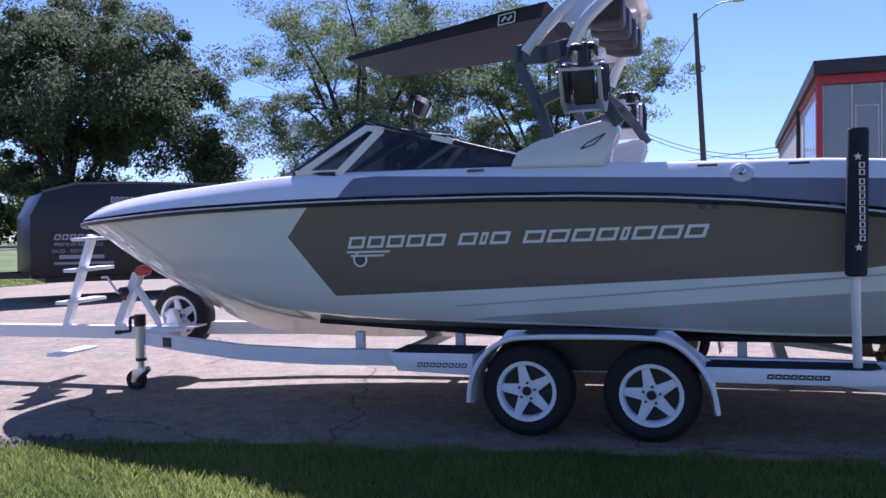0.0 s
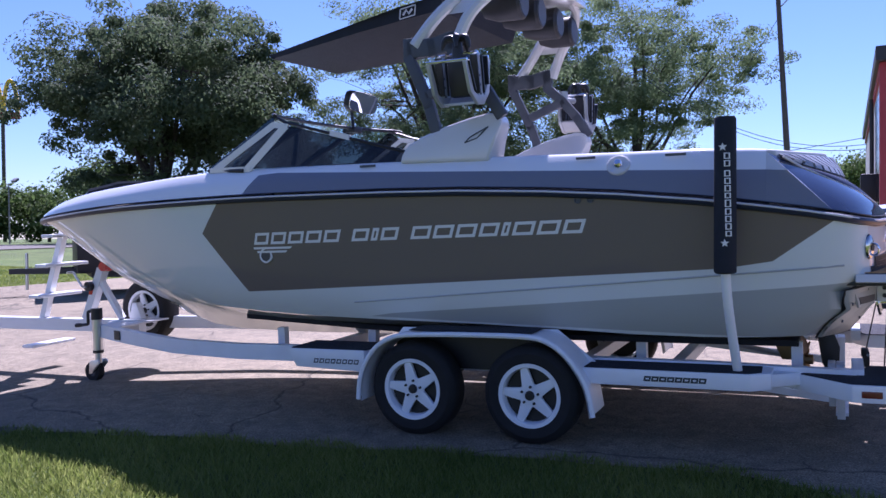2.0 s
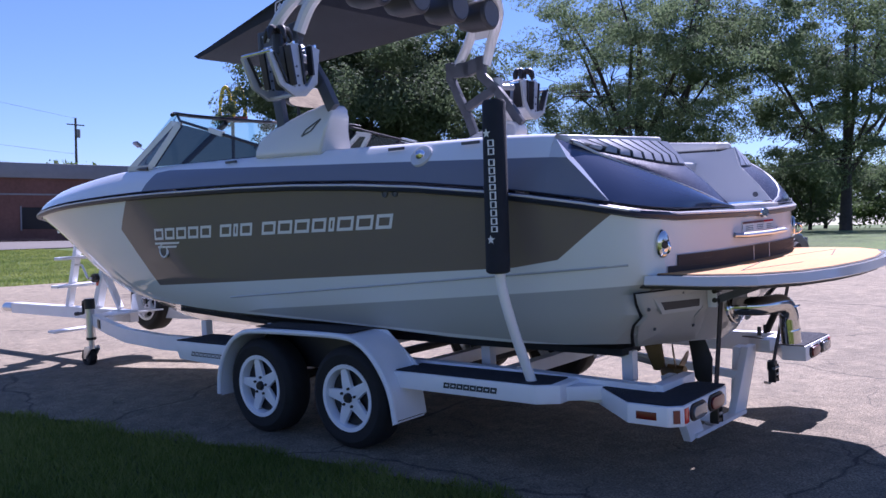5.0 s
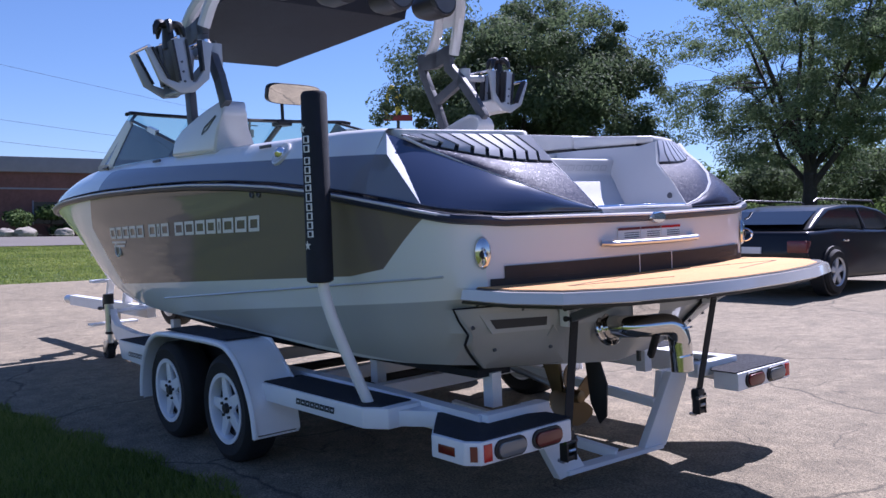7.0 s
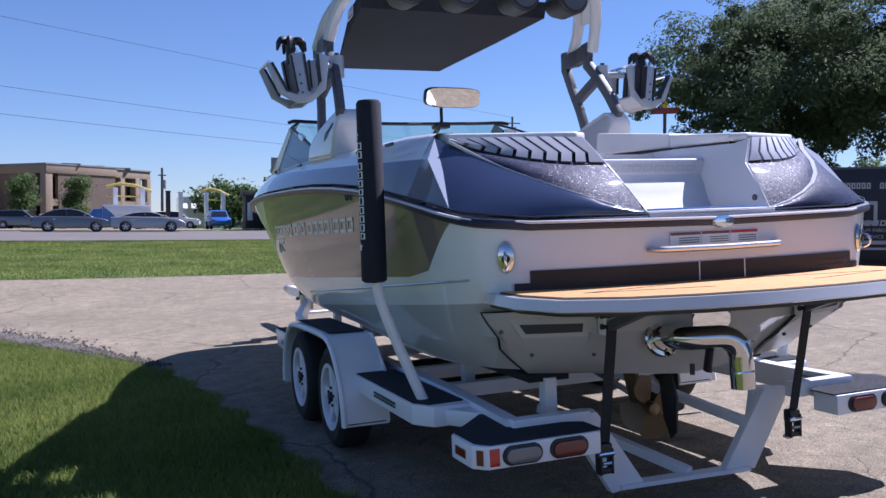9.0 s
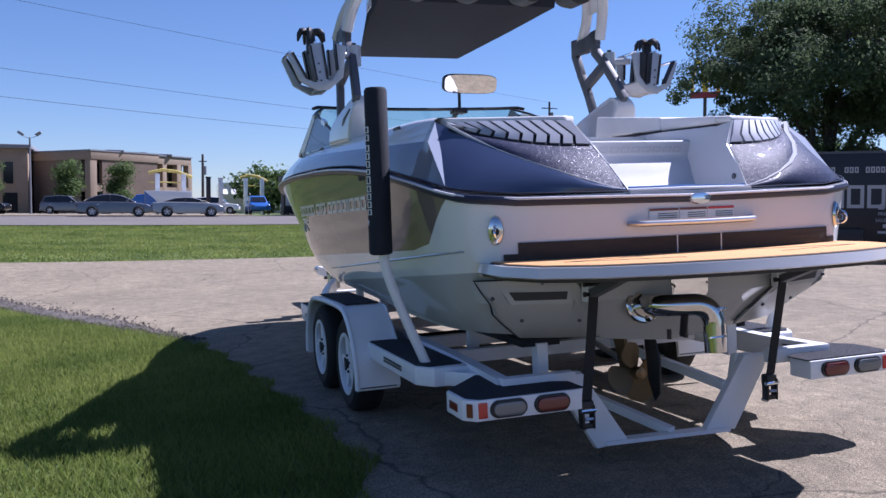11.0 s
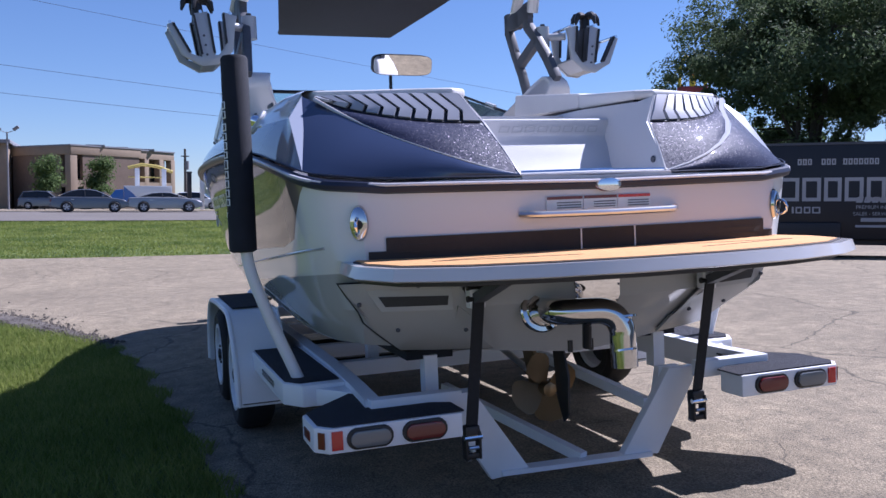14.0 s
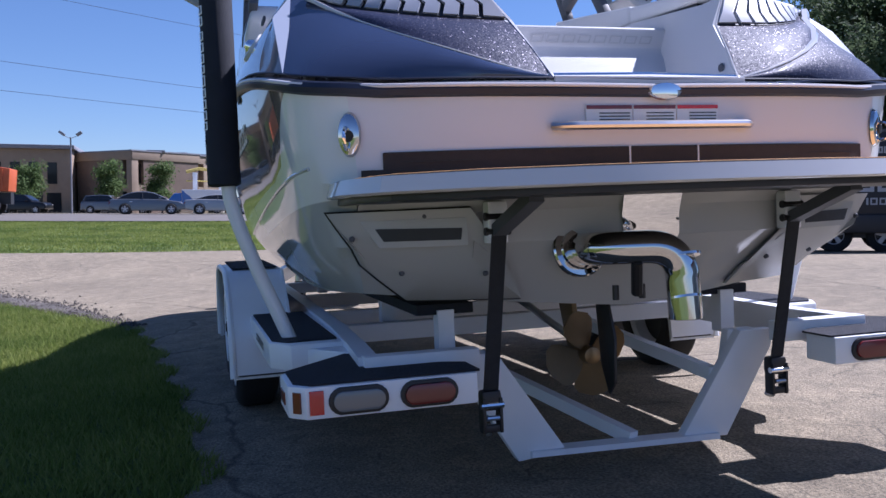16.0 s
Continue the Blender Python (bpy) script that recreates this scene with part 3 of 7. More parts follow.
def walk_wall(s):
    """The leaning inner wall between a stern shoulder and the walk-through."""
    bm = prism([(2.035, 1.45), (1.93, 1.572), (1.805, 1.698), (1.735, 1.832), (1.66, 1.812), (1.3, 1.812), (0.9, 1.812), (0.9, 1.4), (1.3, 1.4), (2.05, 1.4)], 0.0, 0.03)
    for v in bm.verts:
        lift = max(0.0, v.co.z - 1.45)
        v.co.y = s * (v.co.y + 0.36 + 0.27 * lift - 0.25 * max(0.0, 2.035 - 0.785 * lift - max(v.co.x, 1.3)) + 0.34 * max(0.0, v.co.z - 1.698) * smooth(1.45, 1.72, v.co.x))
    bmesh.ops.recalc_face_normals(bm, faces=bm.faces)
    return bm


for s in (-1, 1):
    # the side behind the deck band, its pale facet and the navy quarter
    low = [(x, s * (rail_y(x) - 0.004), hermite(RAIL_Z, x) + 0.026) for x in (1.38, 1.48, 1.58, 1.68)] + [(1.745, s * 1.243, 1.505)]
    z0, z1 = hermite(RAIL_Z, 1.38) + 0.03, hermite(TOP_Z, 1.38)
    y0 = rail_y(1.38) - 0.13 * ((1.764 - z0) / (z1 - z0)) ** 1.6
    mid = [(1.38 + 0.12 * t, s * (y0 + (1.243 - y0) * t), 1.764 - 0.011 * t) for t in (0, 0.25, 0.5, 0.75, 1)]
    rows = between(low, mid, 6)
    for row in rows:
        for k, (x, y, z) in enumerate(row):
            curve = rail_y(1.38) - 0.13 * max(0.0, (row[0][2] - z0) / (z1 - z0)) ** 1.6
            row[k] = (x, y + s * (curve - abs(row[0][1])) * (1 - k / 4) if k else s * curve, z)
    part("side_band", sheet(rows), BAND, boat, "blue-grey glossy side band", sharp=60)
    part("shoulder_strip", sheet(between(mid[::4], [(1.38, s * (rail_y(1.38) - 0.13), z1), (1.387, s * 1.158, 1.866)], 2)), WHITE, boat)
    bm = bmesh.new()
    a, l, b = [Vector(q) for q in flip(FACET, s)]
    r = Vector((1.562, s * 1.192, 1.694))
    fv = [bm.verts.new(q) for q in (a, l, b, r)]
    bm.faces.new(fv)
    part("quarter_facet", bm, PALE_BLUE, boat, "narrow pale facet beside the navy quarter")
    rows = bowed(between(flip(RAIL_C, s), flip(CREASE, s), 6), 0.02)
    edge = [b, b.lerp(r, 0.33), b.lerp(r, 0.67), r, r.lerp(a, 0.33), r.lerp(a, 0.67), a]
    for row, e in zip(rows, edge):
        row[0] = tuple(e)
    part("stern_quarter", sheet(rows), NAVY if s < 0 else FLAKE, boat, "navy gelcoat stern quarter", sharp=60)
    part("stern_panel", sheet(bowed(between(flip(CREASE, s), flip(VENT_LOW, s), 5), 0.02)), FLAKE, boat, "navy metal-flake stern panel", sharp=60)
    part("crease_trim", tube(flip(CREASE, s), [0.009, 0.008] + [0.0035] * 6 if s < 0 else [0.02, 0.022, 0.02, 0.014, 0.01, 0.007, 0.006, 0.005], 6), WHITE, boat)
    part("vent_edge", tube(flip(VENT_LOW, s), 0.006, 6), BLACK, boat, "black vent edge")
    part("vent_panel", sheet(between(flip(VENT_LOW, s), flip(VENT_TOP, s), 3)), BLACK, boat, "black vent recess")
    part("inboard_trim", tube([(1.735, s * 0.517, 1.833), (1.805, s * 0.434, 1.698), (1.93, s * 0.398, 1.574), (2.032, s * 0.366, 1.456)], 0.003 if s < 0 else 0.0045, 6), NAVY if s < 0 else WHITE, boat)
    def on(t, v):
        i = min(6, int(t * 7))
        f_ = t * 7 - i
        lo = Vector(VENT_LOW[i]).lerp(Vector(VENT_LOW[i + 1]), f_)
        hi = Vector(VENT_TOP[i]).lerp(Vector(VENT_TOP[i + 1]), f_)
        p = lo.lerp(hi, v)
        return Vector((p.x, s * p.y, p.z))
    for k in range(10):
        u = -0.02 + 0.1 * k
        w = 0.074
        nrm = Vector((0.75, s * 0.45, 0.5)).normalized()
        bm = bmesh.new()
        pts = [on(max(0.0, min(0.999, t)), v) for t, v in ((u + 0.01, 0.04), (u + 0.01 + w, 0.04), (u + 0.05 + w, 0.34), (u - 0.03 + w, 0.97), (u - 0.03, 0.97), (u + 0.05, 0.34))]
        if k == 9:
            pts = [on(max(0.0, min(0.999, t)), v) for t, v in ((u + 0.01, 0.04), (0.999, 0.02), (0.999, 0.34), (0.999, 0.98), (u - 0.03, 0.97), (u + 0.05, 0.34))]
        a = [bm.verts.new(p + nrm * 0.002) for p in pts]
        b = [bm.verts.new(p + nrm * (0.02 if i in (2, 5) else 0.012)) for i, p in enumerate(pts)]
        bm.faces.new((b[0], b[1], b[2], b[5]))
        bm.faces.new((b[5], b[2], b[3], b[4]))
        for i in range(6):
            j = (i + 1) % 6
            bm.faces.new((a[i], a[j], b[j], b[i]))
        part("vent_fin", bm, FIN, boat)
    fore, inner = (0.25, 0.375) if s < 0 else (1.212, 0.385)
    pad = prism([(fore, inner), (1.65, 0.45), (1.705, 0.53), (1.66, 0.68), (1.55, 0.9), (1.43, 1.105), (1.3, 1.125), (fore, 1.13)], 1.826, 1.913, 0.016, axis="z", seg=3)
    for v in pad.verts:
        v.co = (v.co.x, s * v.co.y, v.co.z - 0.045 * smooth(1.0, 1.75, v.co.x) * (v.co.z > 1.87))
    sun_pad = part("sun_pad", pad, VINYL, boat, "white vinyl sun pad")
    # recessed black strip stands in for the shadow gap under the cushion
    part("pad_shadow_strip", prism([(fore + 0.02, inner + 0.012), (1.63, 0.465), (1.45, 0.9), (fore + 0.02, 1.0)], 1.808, 1.83, axis="z", m=Matrix.Diagonal((1, s, 1, 1))), BLACK, sun_pad, "black strip for the shadow gap under the cushion")
    part("walkway_wall", walk_wall(s), WHITE, boat, "smooth white inner wall", sharp=15)
part("wall_drain", lathe([(0.0, 0.006), (0.013, 0.006), (0.018, 0.0)], 16, None, pose(1.92, 0.374, 1.512, 0, 0, 180)), GREY, boat, "dark drain in the wall")

# Lettered panel with a curved foot, sill and bolster.
part("walkway_panel", prism([(2.065, 1.41), (2.065, 1.455), (1.7, 1.462), (1.655, 1.476), (1.62, 1.515), (1.585, 1.565), (1.553, 1.615), (1.535, 1.635), (1.525, 1.66), (1.536, 1.735), (1.528, 1.743), (1.2, 1.76), (1.2, 1.41)], -0.372, 0.372, 0.004), MOULDED, boat, "white moulded transom walkway", sharp=50)
part("sill_trim", tube([(2.02, -0.36, 1.462), (2.04, 0.0, 1.464), (2.02, 0.36, 1.462)], 0.01, 8), CHROME, boat, "polished sill strip")
part("rear_seat_back", box(0.3, 0.5, -0.44, 0.33, 1.45, 1.8, 0.04), VINYL, boat, "white vinyl rear seat back")
bolster = prism([(0.5, 1.85), (1.206, 1.83), (1.206, 1.912), (0.52, 1.99)], 0.33, 0.62, 0.016, seg=3)
for v in bolster.verts:
    v.co.y += 0.08 * (v.co.x - 0.5)
part("bolster", bolster, VINYL, boat, "white vinyl bolster cushion")
# Black strip put in for the shadow under the bolster.
part("bolster_shadow_strip", prism([(0.6, 1.79), (1.2, 1.806), (1.2, 1.832), (0.6, 1.85)], 0.4, 0.6), BLACK, boat, "black strip for the shadow gap under the bolster")
part("panel_latch", box(0.9, 1.0, 0.335, 0.4, 1.765, 1.815, 0.006), BLACK, boat)
blocks, wd = glyphs([0.055] * 8, 0.042, 0.25, 0.007, 0.016, 0.03)
for bm in blocks:
    for v in bm.verts:
        u, w = v.co.x, v.co.z
        v.co = (1.529 + 0.147 * w + 0.002 + 0.003, -0.24 + u * 0.54 / wd, 1.675 + 0.75 * w)
    part("letter_block", bm, EMBOSS, boat, "embossed pale letter block")

# Swim platform.
OUT = [(1.86, 1.13), (2.2, 1.15), (2.43, 1.07), (2.595, 0.84), (2.68, 0.54), (2.72, 0.19)]
LINE = [(x, -y) for x, y in OUT] + [(x, y) for x, y in OUT[::-1]]
rim = [(x - 0.012 if x > 1.9 else x, y * 0.99) for x, y in LINE]
slab = bmesh.new()
low, out, top = [[slab.verts.new((x, y, z)) for x, y in pts] for pts, z in ((rim, 1.066), (LINE, 1.072), (rim, 1.117))]
for a, b in ((low, out), (out, top)):
    for i in range(len(a)):
        j = (i + 1) % len(a)
        slab.faces.new((a[i], a[j], b[j], b[i]))
slab.faces.new(low[::-1])
slab.faces.new(top)
part("swim_platform", bevelled(slab, 0.004, 2, 20), WHITE, boat, "white swim platform with a sloping rim", sharp=28)
IN = [(1.9, 1.07), (2.15, 1.085), (2.375, 1.015), (2.535, 0.805), (2.62, 0.52), (2.665, 0.175)]
part("platform_decking", prism([(x, -y) for x, y in IN] + [(x, y) for x, y in IN[::-1]], 1.112, 1.125, 0.003, axis="z"), TAN_DECK, boat, "tan foam platform decking")
part("decking_border", prism([(x + 0.012, -y - 0.012) for x, y in IN] + [(x + 0.012, y + 0.012) for x, y in IN[::-1]], 1.11, 1.1215, 0.002, axis="z"), BROWN_DECK, boat, "dark brown piping round the decking")
for s in (-1, 1):
    for a_, b_ in (((2.27, 0.86), (2.16, 0.22)), ((2.27, 0.86), (2.4, 0.28))):
        part("decking_groove", beam([(a_[0], s * a_[1], 1.1245), (b_[0], s * b_[1], 1.1245)], 0.007, 0.004), BROWN_DECK, boat, "dark groove in the decking")
part("platform_lip", prism([(x - 0.05, y * 0.96) for x, y in LINE], 1.046, 1.068, 0.004, axis="z"), BLACK, boat, "black rubber lip under the platform")

def band(y0, y1, z0, z1, out, name, material, label=""):
    """A strip laid on the stern face."""
    n = 14
    rows = [[(transom_x(y0 + (y1 - y0) * k / n) + out, y0 + (y1 - y0) * k / n, z) for k in range(n + 1)] for z in (z0, (z0 + z1) / 2, z1)]
    bm = sheet(rows)
    bmesh.ops.solidify(bm, geom=bm.faces[:], thickness=0.004)
    return part(name, bm, material, boat, label)


for y0, y1 in ((-0.955, -0.104), (-0.096, 0.166), (0.174, 0.955)):
    band(y0, y1, 1.112, 1.213, 0.008, "transom_band", BROWN_DECK, "dark brown foam band on the transom")
    band(y0 + 0.004, y1 - 0.004, 1.21, 1.214, 0.0105, "band_piping", BLACK, "black piping")
for s in (-1, 1):
    band(min(s * 0.955, s * 1.025), max(s * 0.955, s * 1.025), 1.112, 1.158, 0.008, "transom_band", BROWN_DECK, "dark brown foam band on the transom")
    band(min(s * 0.66, s * 0.9), max(s * 0.66, s * 0.9), 1.18, 1.183, 0.0105, "band_groove", BLACK)
    band(min(s * 0.5, s * 0.92), max(s * 0.5, s * 0.92), 1.15, 1.153, 0.0105, "band_groove", BLACK)
for y in (-0.1, 0.17):
    part("band_seam", box(transom_x(y) + 0.004, transom_x(y) + 0.009, y - 0.003, y + 0.003, 1.12, 1.215), LETTER, boat)
part("grab_bar", tube(rounded([(2.06, -0.38, 1.285), (2.11, -0.34, 1.282), (2.13, 0, 1.28), (2.11, 0.34, 1.282), (2.06, 0.38, 1.285)], 0.03), 0.022, 10, flat=0.7), STEEL, boat, "brushed metal grab bar")
for y0, y1, m_ in ((-0.262, -0.086, RED_LENS), (-0.082, 0.085, RED_LENS), (0.089, 0.256, ORANGE_LENS)):
    lab = part("warning_label", box(2.061, 2.066, y0, y1, 1.296, 1.356), LETTER, boat, "white warning label with a red head")
    part("label_head", box(2.0655, 2.068, y0 + 0.002, y1 - 0.002, 1.342, 1.355), m_, lab)
    for k in range(3):
        part("label_line", box(2.0655, 2.068, y0 + 0.05, y1 - 0.01, 1.304 + k * 0.011, 1.308 + k * 0.011), DARK_LETTER, lab)
part("badge", lathe([(0.0, 0.0), (0.05, 0.0), (0.045, 0.014), (0.0, 0.02)], 24, None, pose(2.085, 0.03, 1.4, 0, 0, -90) @ Matrix.Diagonal((1.3, 1, 0.62, 1))), CHROME, boat, "oval chrome badge")
for s in (-1, 1):
    eye = part("tow_eye", lathe([(0.0, 0.02), (0.03, 0.02), (0.045, 0.012), (0.05, 0.0)], 24, None, pose(1.935, s * 1.055, 1.278, 0, 0, -90 + s * 28) @ Matrix.Diagonal((0.8, 1, 1.5, 1))), DARK_CHROME, boat, "oval chrome tow eye")
    part("eye_socket", lathe([(0.0, 0.024), (0.018, 0.024), (0.02, 0.018)], 16, None, pose(1.937, s * 1.056, 1.272, 0, 0, -90 + s * 28)), BLACK, eye)
    part("ring", tube([(1.955 + 0.035 * math.sin(a_), s * (1.07 + 0.015 * math.sin(a_)), 1.263 + 0.035 * math.cos(a_)) for a_ in [k * math.pi / 6 for k in range(13)]], 0.007, 6), CHROME, eye)

# Lower transom: wake plates, exhaust, steel plate.
def on_stern(outline, out, thick, y_flip=1):
    """A flat plate with the given outline in y and z, laid on the stern face."""
    bm = bmesh.new()
    face = bm.faces.new([bm.verts.new((0.0, y_flip * y, z)) for y, z in outline])
    bmesh.ops.triangulate(bm, faces=[face])
    bmesh.ops.subdivide_edges(bm, edges=bm.edges[:], cuts=2, use_grid_fill=True)
    back = bmesh.ops.extrude_face_region(bm, geom=bm.faces[:])
    moved = {g for g in back["geom"] if isinstance(g, bmesh.types.BMVert)}
    for v in bm.verts:
        v.co.x = transom_x(v.co.y, v.co.z) + (out + thick if v in moved else out)
    bmesh.ops.recalc_face_normals(bm, faces=bm.faces)
    return bm


WAKE = [(1.125, 1.02), (0.66, 1.022), (0.655, 0.93), (0.64, 0.85), (0.475, 0.765), (0.43, 0.688), (0.815, 0.69), (0.865, 0.768), (0.925, 0.775), (0.955, 0.832), (1.0, 0.836)]


def grown(outline, k):
    """An outline grown a little about its middle."""
    cy, cz = 0.8, 0.87
    return [(cy + (y - cy) * (1 + k), cz + (z - cz) * (1 + 1.6 * k)) for y, z in outline]


for s in (-1, 1):
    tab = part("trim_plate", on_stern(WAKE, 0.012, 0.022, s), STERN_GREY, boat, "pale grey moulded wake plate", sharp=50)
    if s < 0:
        part("plate_seam", on_stern(grown(WAKE, 0.026), 0.002, 0.006, s), BLACK, tab, "dark gap round the plate")
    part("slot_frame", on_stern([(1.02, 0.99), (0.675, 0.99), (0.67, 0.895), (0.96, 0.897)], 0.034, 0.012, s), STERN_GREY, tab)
    part("slot", on_stern([(0.972, 0.962), (0.69, 0.956), (0.695, 0.916), (0.945, 0.918)], 0.043, 0.005, s), BLACK, tab, "black slot")
    for y, z in ((1.045, 0.93), (0.81, 1.0), (0.86, 0.8), (0.58, 0.79)):
        part("plate_screw", lathe([(0.0, 0.012), (0.007, 0.011), (0.011, 0.0)], 10, None, pose(transom_x(y, z) + 0.036, s * y, z, 0, 0, -90)), GREY, tab)
    ya = 0.585 * s
    arm = part("platform_bracket", ribbon((2.02, ya, 0.935), (2.34, ya + 0.015, 1.05), 0.05, 0.04), GREY, boat, "dark grey platform bracket")
    part("bracket_foot", box(1.985, 2.04, ya - 0.035, ya + 0.035, 0.9, 1.04, 0.006), POWDER, arm)
    for z in (0.99, 0.94):
        part("bracket_pin", tube([(2.03, ya - 0.045, z), (2.03, ya + 0.045, z)], 0.014, 8), BLACK, arm)
ex = part("exhaust_flange", lathe([(0.0, 0.0), (0.1, 0.0), (0.1, 0.014), (0.094, 0.02), (0.075, 0.022), (0.07, 0.03), (0.0, 0.03)], 32, None, pose(1.985, -0.27, 0.862, 0, 0, -90) @ pose(0, 0, 0, 12, 0, 0)), DARK_CHROME, boat, "chrome exhaust flange")
part("exhaust_pipe", tube(rounded([(1.99, -0.27, 0.862), (2.16, -0.262, 0.87), (2.225, -0.012, 0.868), (2.24, -0.007, 0.625)], 0.14, 12), 0.056, 28), DARK_CHROME, ex, "chrome exhaust elbow")
for z in (0.84, 0.7):
    part("pipe_joint", tube([(2.236, -0.007, z), (2.238, -0.007, z - 0.008)], 0.0575, 28), DARK_CHROME, ex)
part("pipe_bore", tube([(2.241, -0.007, 0.627), (2.2412, -0.007, 0.623)], 0.048, 24), BLACK, ex)
part("pipe_hanger", tube([(2.2, -0.16, 0.82), (2.14, -0.13, 0.71)], 0.02, 10), BLACK, ex, "black rubber pipe hanger")
for y in (-0.2, -0.1):
    part("hanger_bolt", tube([(2.12, y, 0.74), (2.12, y, 0.69)], 0.012, 8), BLACK, ex)
part("steel_plate", on_stern([(-0.118, 1.05), (0.112, 1.05), (0.108, 0.835), (-0.112, 0.835)], 0.004, 0.004), CHROME, boat, "polished steel plate")
for y in (-0.11, 0.104):
    for z in (1.03, 0.955, 0.88):
        part("plate_rivet", lathe([(0.0, 0.006), (0.004, 0.005), (0.006, 0.0)], 8, None, pose(transom_x(y, z) + 0.007, y, z, 0, 0, -90)), GREY, boat)
part("rudder", prism([(1.6, 0.66), (1.7, 0.66), (1.76, 0.5), (1.75, 0.32), (1.7, 0.27), (1.64, 0.38)], -0.025, -0.012, 0.005), BLACK, boat, "dark rudder blade")
part("shaft", tube([(0.4, 0, 0.62), (1.55, 0, 0.4)], 0.018, 10), STEEL, boat)
part("strut", prism([(1.28, 0.62), (1.42, 0.62), (1.45, 0.4), (1.37, 0.4)], -0.045, -0.02, 0.005), BRASS, boat)
prop = part("propeller", lathe([(0.0, -0.07), (0.035, -0.06), (0.04, 0.05), (0.0, 0.07)], 20, None, pose(1.52, -0.03, 0.405, 0, 0, 90)), BRASS, boat, "bronze propeller")
for k in range(4):
    bm = bmesh.new()
    g = []
    for i in range(6):
        r = 0.03 + 0.03 * i
        wd = (0.026, 0.052, 0.073, 0.083, 0.072, 0.022)[i]
        g.append([(0.45 * wd * t, r, wd * t) for t in (-1, -0.5, 0, 0.5, 1)])
    bl = sheet(g)
    bmesh.ops.solidify(bl, geom=bl.faces[:], thickness=0.006)
    part("blade", merge(None, bl, pose(1.52, -0.03, 0.405, 90 * k + 18, 0, 0) @ pose(0, 0, 0)), BRASS, prop)

# Windscreen.
WS_BASE = [(-2.55, 1.165), (-2.95, 1.1), (-3.1, 0.9), (-3.22, 0.55), (-3.27, 0.0)]
WS_TOP = [(-2.28, 1.09), (-2.33, 1.04), (-2.4, 0.85), (-2.46, 0.5), (-2.49, 0.0)]


def ws_row(table, z, s=None):
    near = [(x, -y, z - 0.02 * (i == 0)) for i, (x, y) in enumerate(table)]
    return near + [(x, -y, zz) for x, y, zz in near[-2::-1]]


low, high = ws_row(WS_BASE, 1.985), ws_row(WS_TOP, 2.405)
part("windscreen_glass", sheet([low[1:-1], high[1:-1]]), CLEAR, boat, "clear curved windscreen glass")
part("windscreen_frame", tube(rounded(high, 0.06), 0.018, 8, flat=0.9), BLACK, boat, "black windscreen top frame")
part("windscreen_base", tube(low, 0.018, 8), BLACK, boat)
for s in (-1, 1):
    a, b = (-3.04, s * 1.04, 1.985), (-2.37, s * 0.98, 2.398)
    f0, f1, r0, r1 = (-2.87, s * 1.12, 1.985), (-2.3, s * 1.072, 2.315), (-2.51, s * 1.165, 1.975), (-2.17, s * 1.1, 2.3)
    part("corner_glass", sheet([[a, f0], [b, f1]]), TINT, boat, "smoked corner glass")
    part("quarter_frame", beam([f0, f1], 0.022, 0.06), WHITE, boat, "white quarter window frame")
    part("quarter_frame", beam([r0, r1], 0.022, 0.06), WHITE, boat, "white quarter window frame")
    part("quarter_frame", beam([(-2.31, s * 1.071, 2.318), (-2.15, s * 1.1, 2.292)], 0.022, 0.045), WHITE, boat, "white quarter window frame")
    part("corner_sill", beam([(-2.92, s * 1.12, 1.985), (-2.48, s * 1.165, 1.975)], 0.022, 0.04), WHITE, boat)
    part("quarter_glass", sheet([[f0, r0], [f1, r1]]), TINT, boat, "smoked quarter window")
    part("side_glass", sheet([[(-2.51, s * 1.165, 1.975), (-1.7, s * 1.17, 1.965), (-0.84, s * 1.17, 1.95)], [(-2.17, s * 1.1, 2.3), (-1.55, s * 1.12, 2.145), (-0.9, s * 1.165, 1.965)]]), TINT, boat, "smoked side window")
    part("side_frame", tube([b, (-2.17, s * 1.095, 2.325), (-1.55, s * 1.12, 2.152), (-0.86, s * 1.168, 1.962)], 0.012, 8), BLACK, boat, "black side window frame")
    part("frame_latch", beam([(-1.75, s * 1.118, 2.213), (-1.58, s * 1.123, 2.165)], 0.03, 0.04), WHITE, boat)
for y in (-0.42, 0.42):
    part("mullion", tube([(-3.235, y * 1.05, 1.99), (-2.465, y, 2.37)], 0.026, 8), BLACK, boat)

# Mirror over the windscreen.
rim_ = [(0.3 * math.copysign(abs(math.cos(a_)) ** 0.45, math.cos(a_)), 0.098 * math.copysign(abs(math.sin(a_)) ** 0.45, math.sin(a_))) for a_ in [(k + 0.5) * math.pi / 16 for k in range(32)]]
HUNG = pose(-2.42, 0.57, 2.655, -15, 0, -86)
mirror = part("mirror_housing", prism(rim_, -0.06, 0.0, 0.012, m=HUNG), BLACK, boat, "black wide mirror housing")
part("mirror_face", prism([(x * 0.975, z * 0.93) for x, z in rim_], 0.0, 0.006, m=HUNG), MIRROR, mirror)
part("mirror_stem", tube([(-2.48, 0.46, 2.38), (-2.5, 0.47, 2.6)], 0.016, 8), BLACK, mirror)
part("mirror_clamp", box(-2.56, -2.42, 0.38, 0.53, 2.36, 2.42, 0.015), BLACK, mirror)

# Dash and seats.
part("helm_console", box(-2.35, -1.75, 0.2, 1.08, 1.2, 1.98, 0.06), VINYL, boat)
part("observer_console", box(-2.35, -1.75, -1.08, -0.2, 1.2, 1.95, 0.06), VINYL, boat)
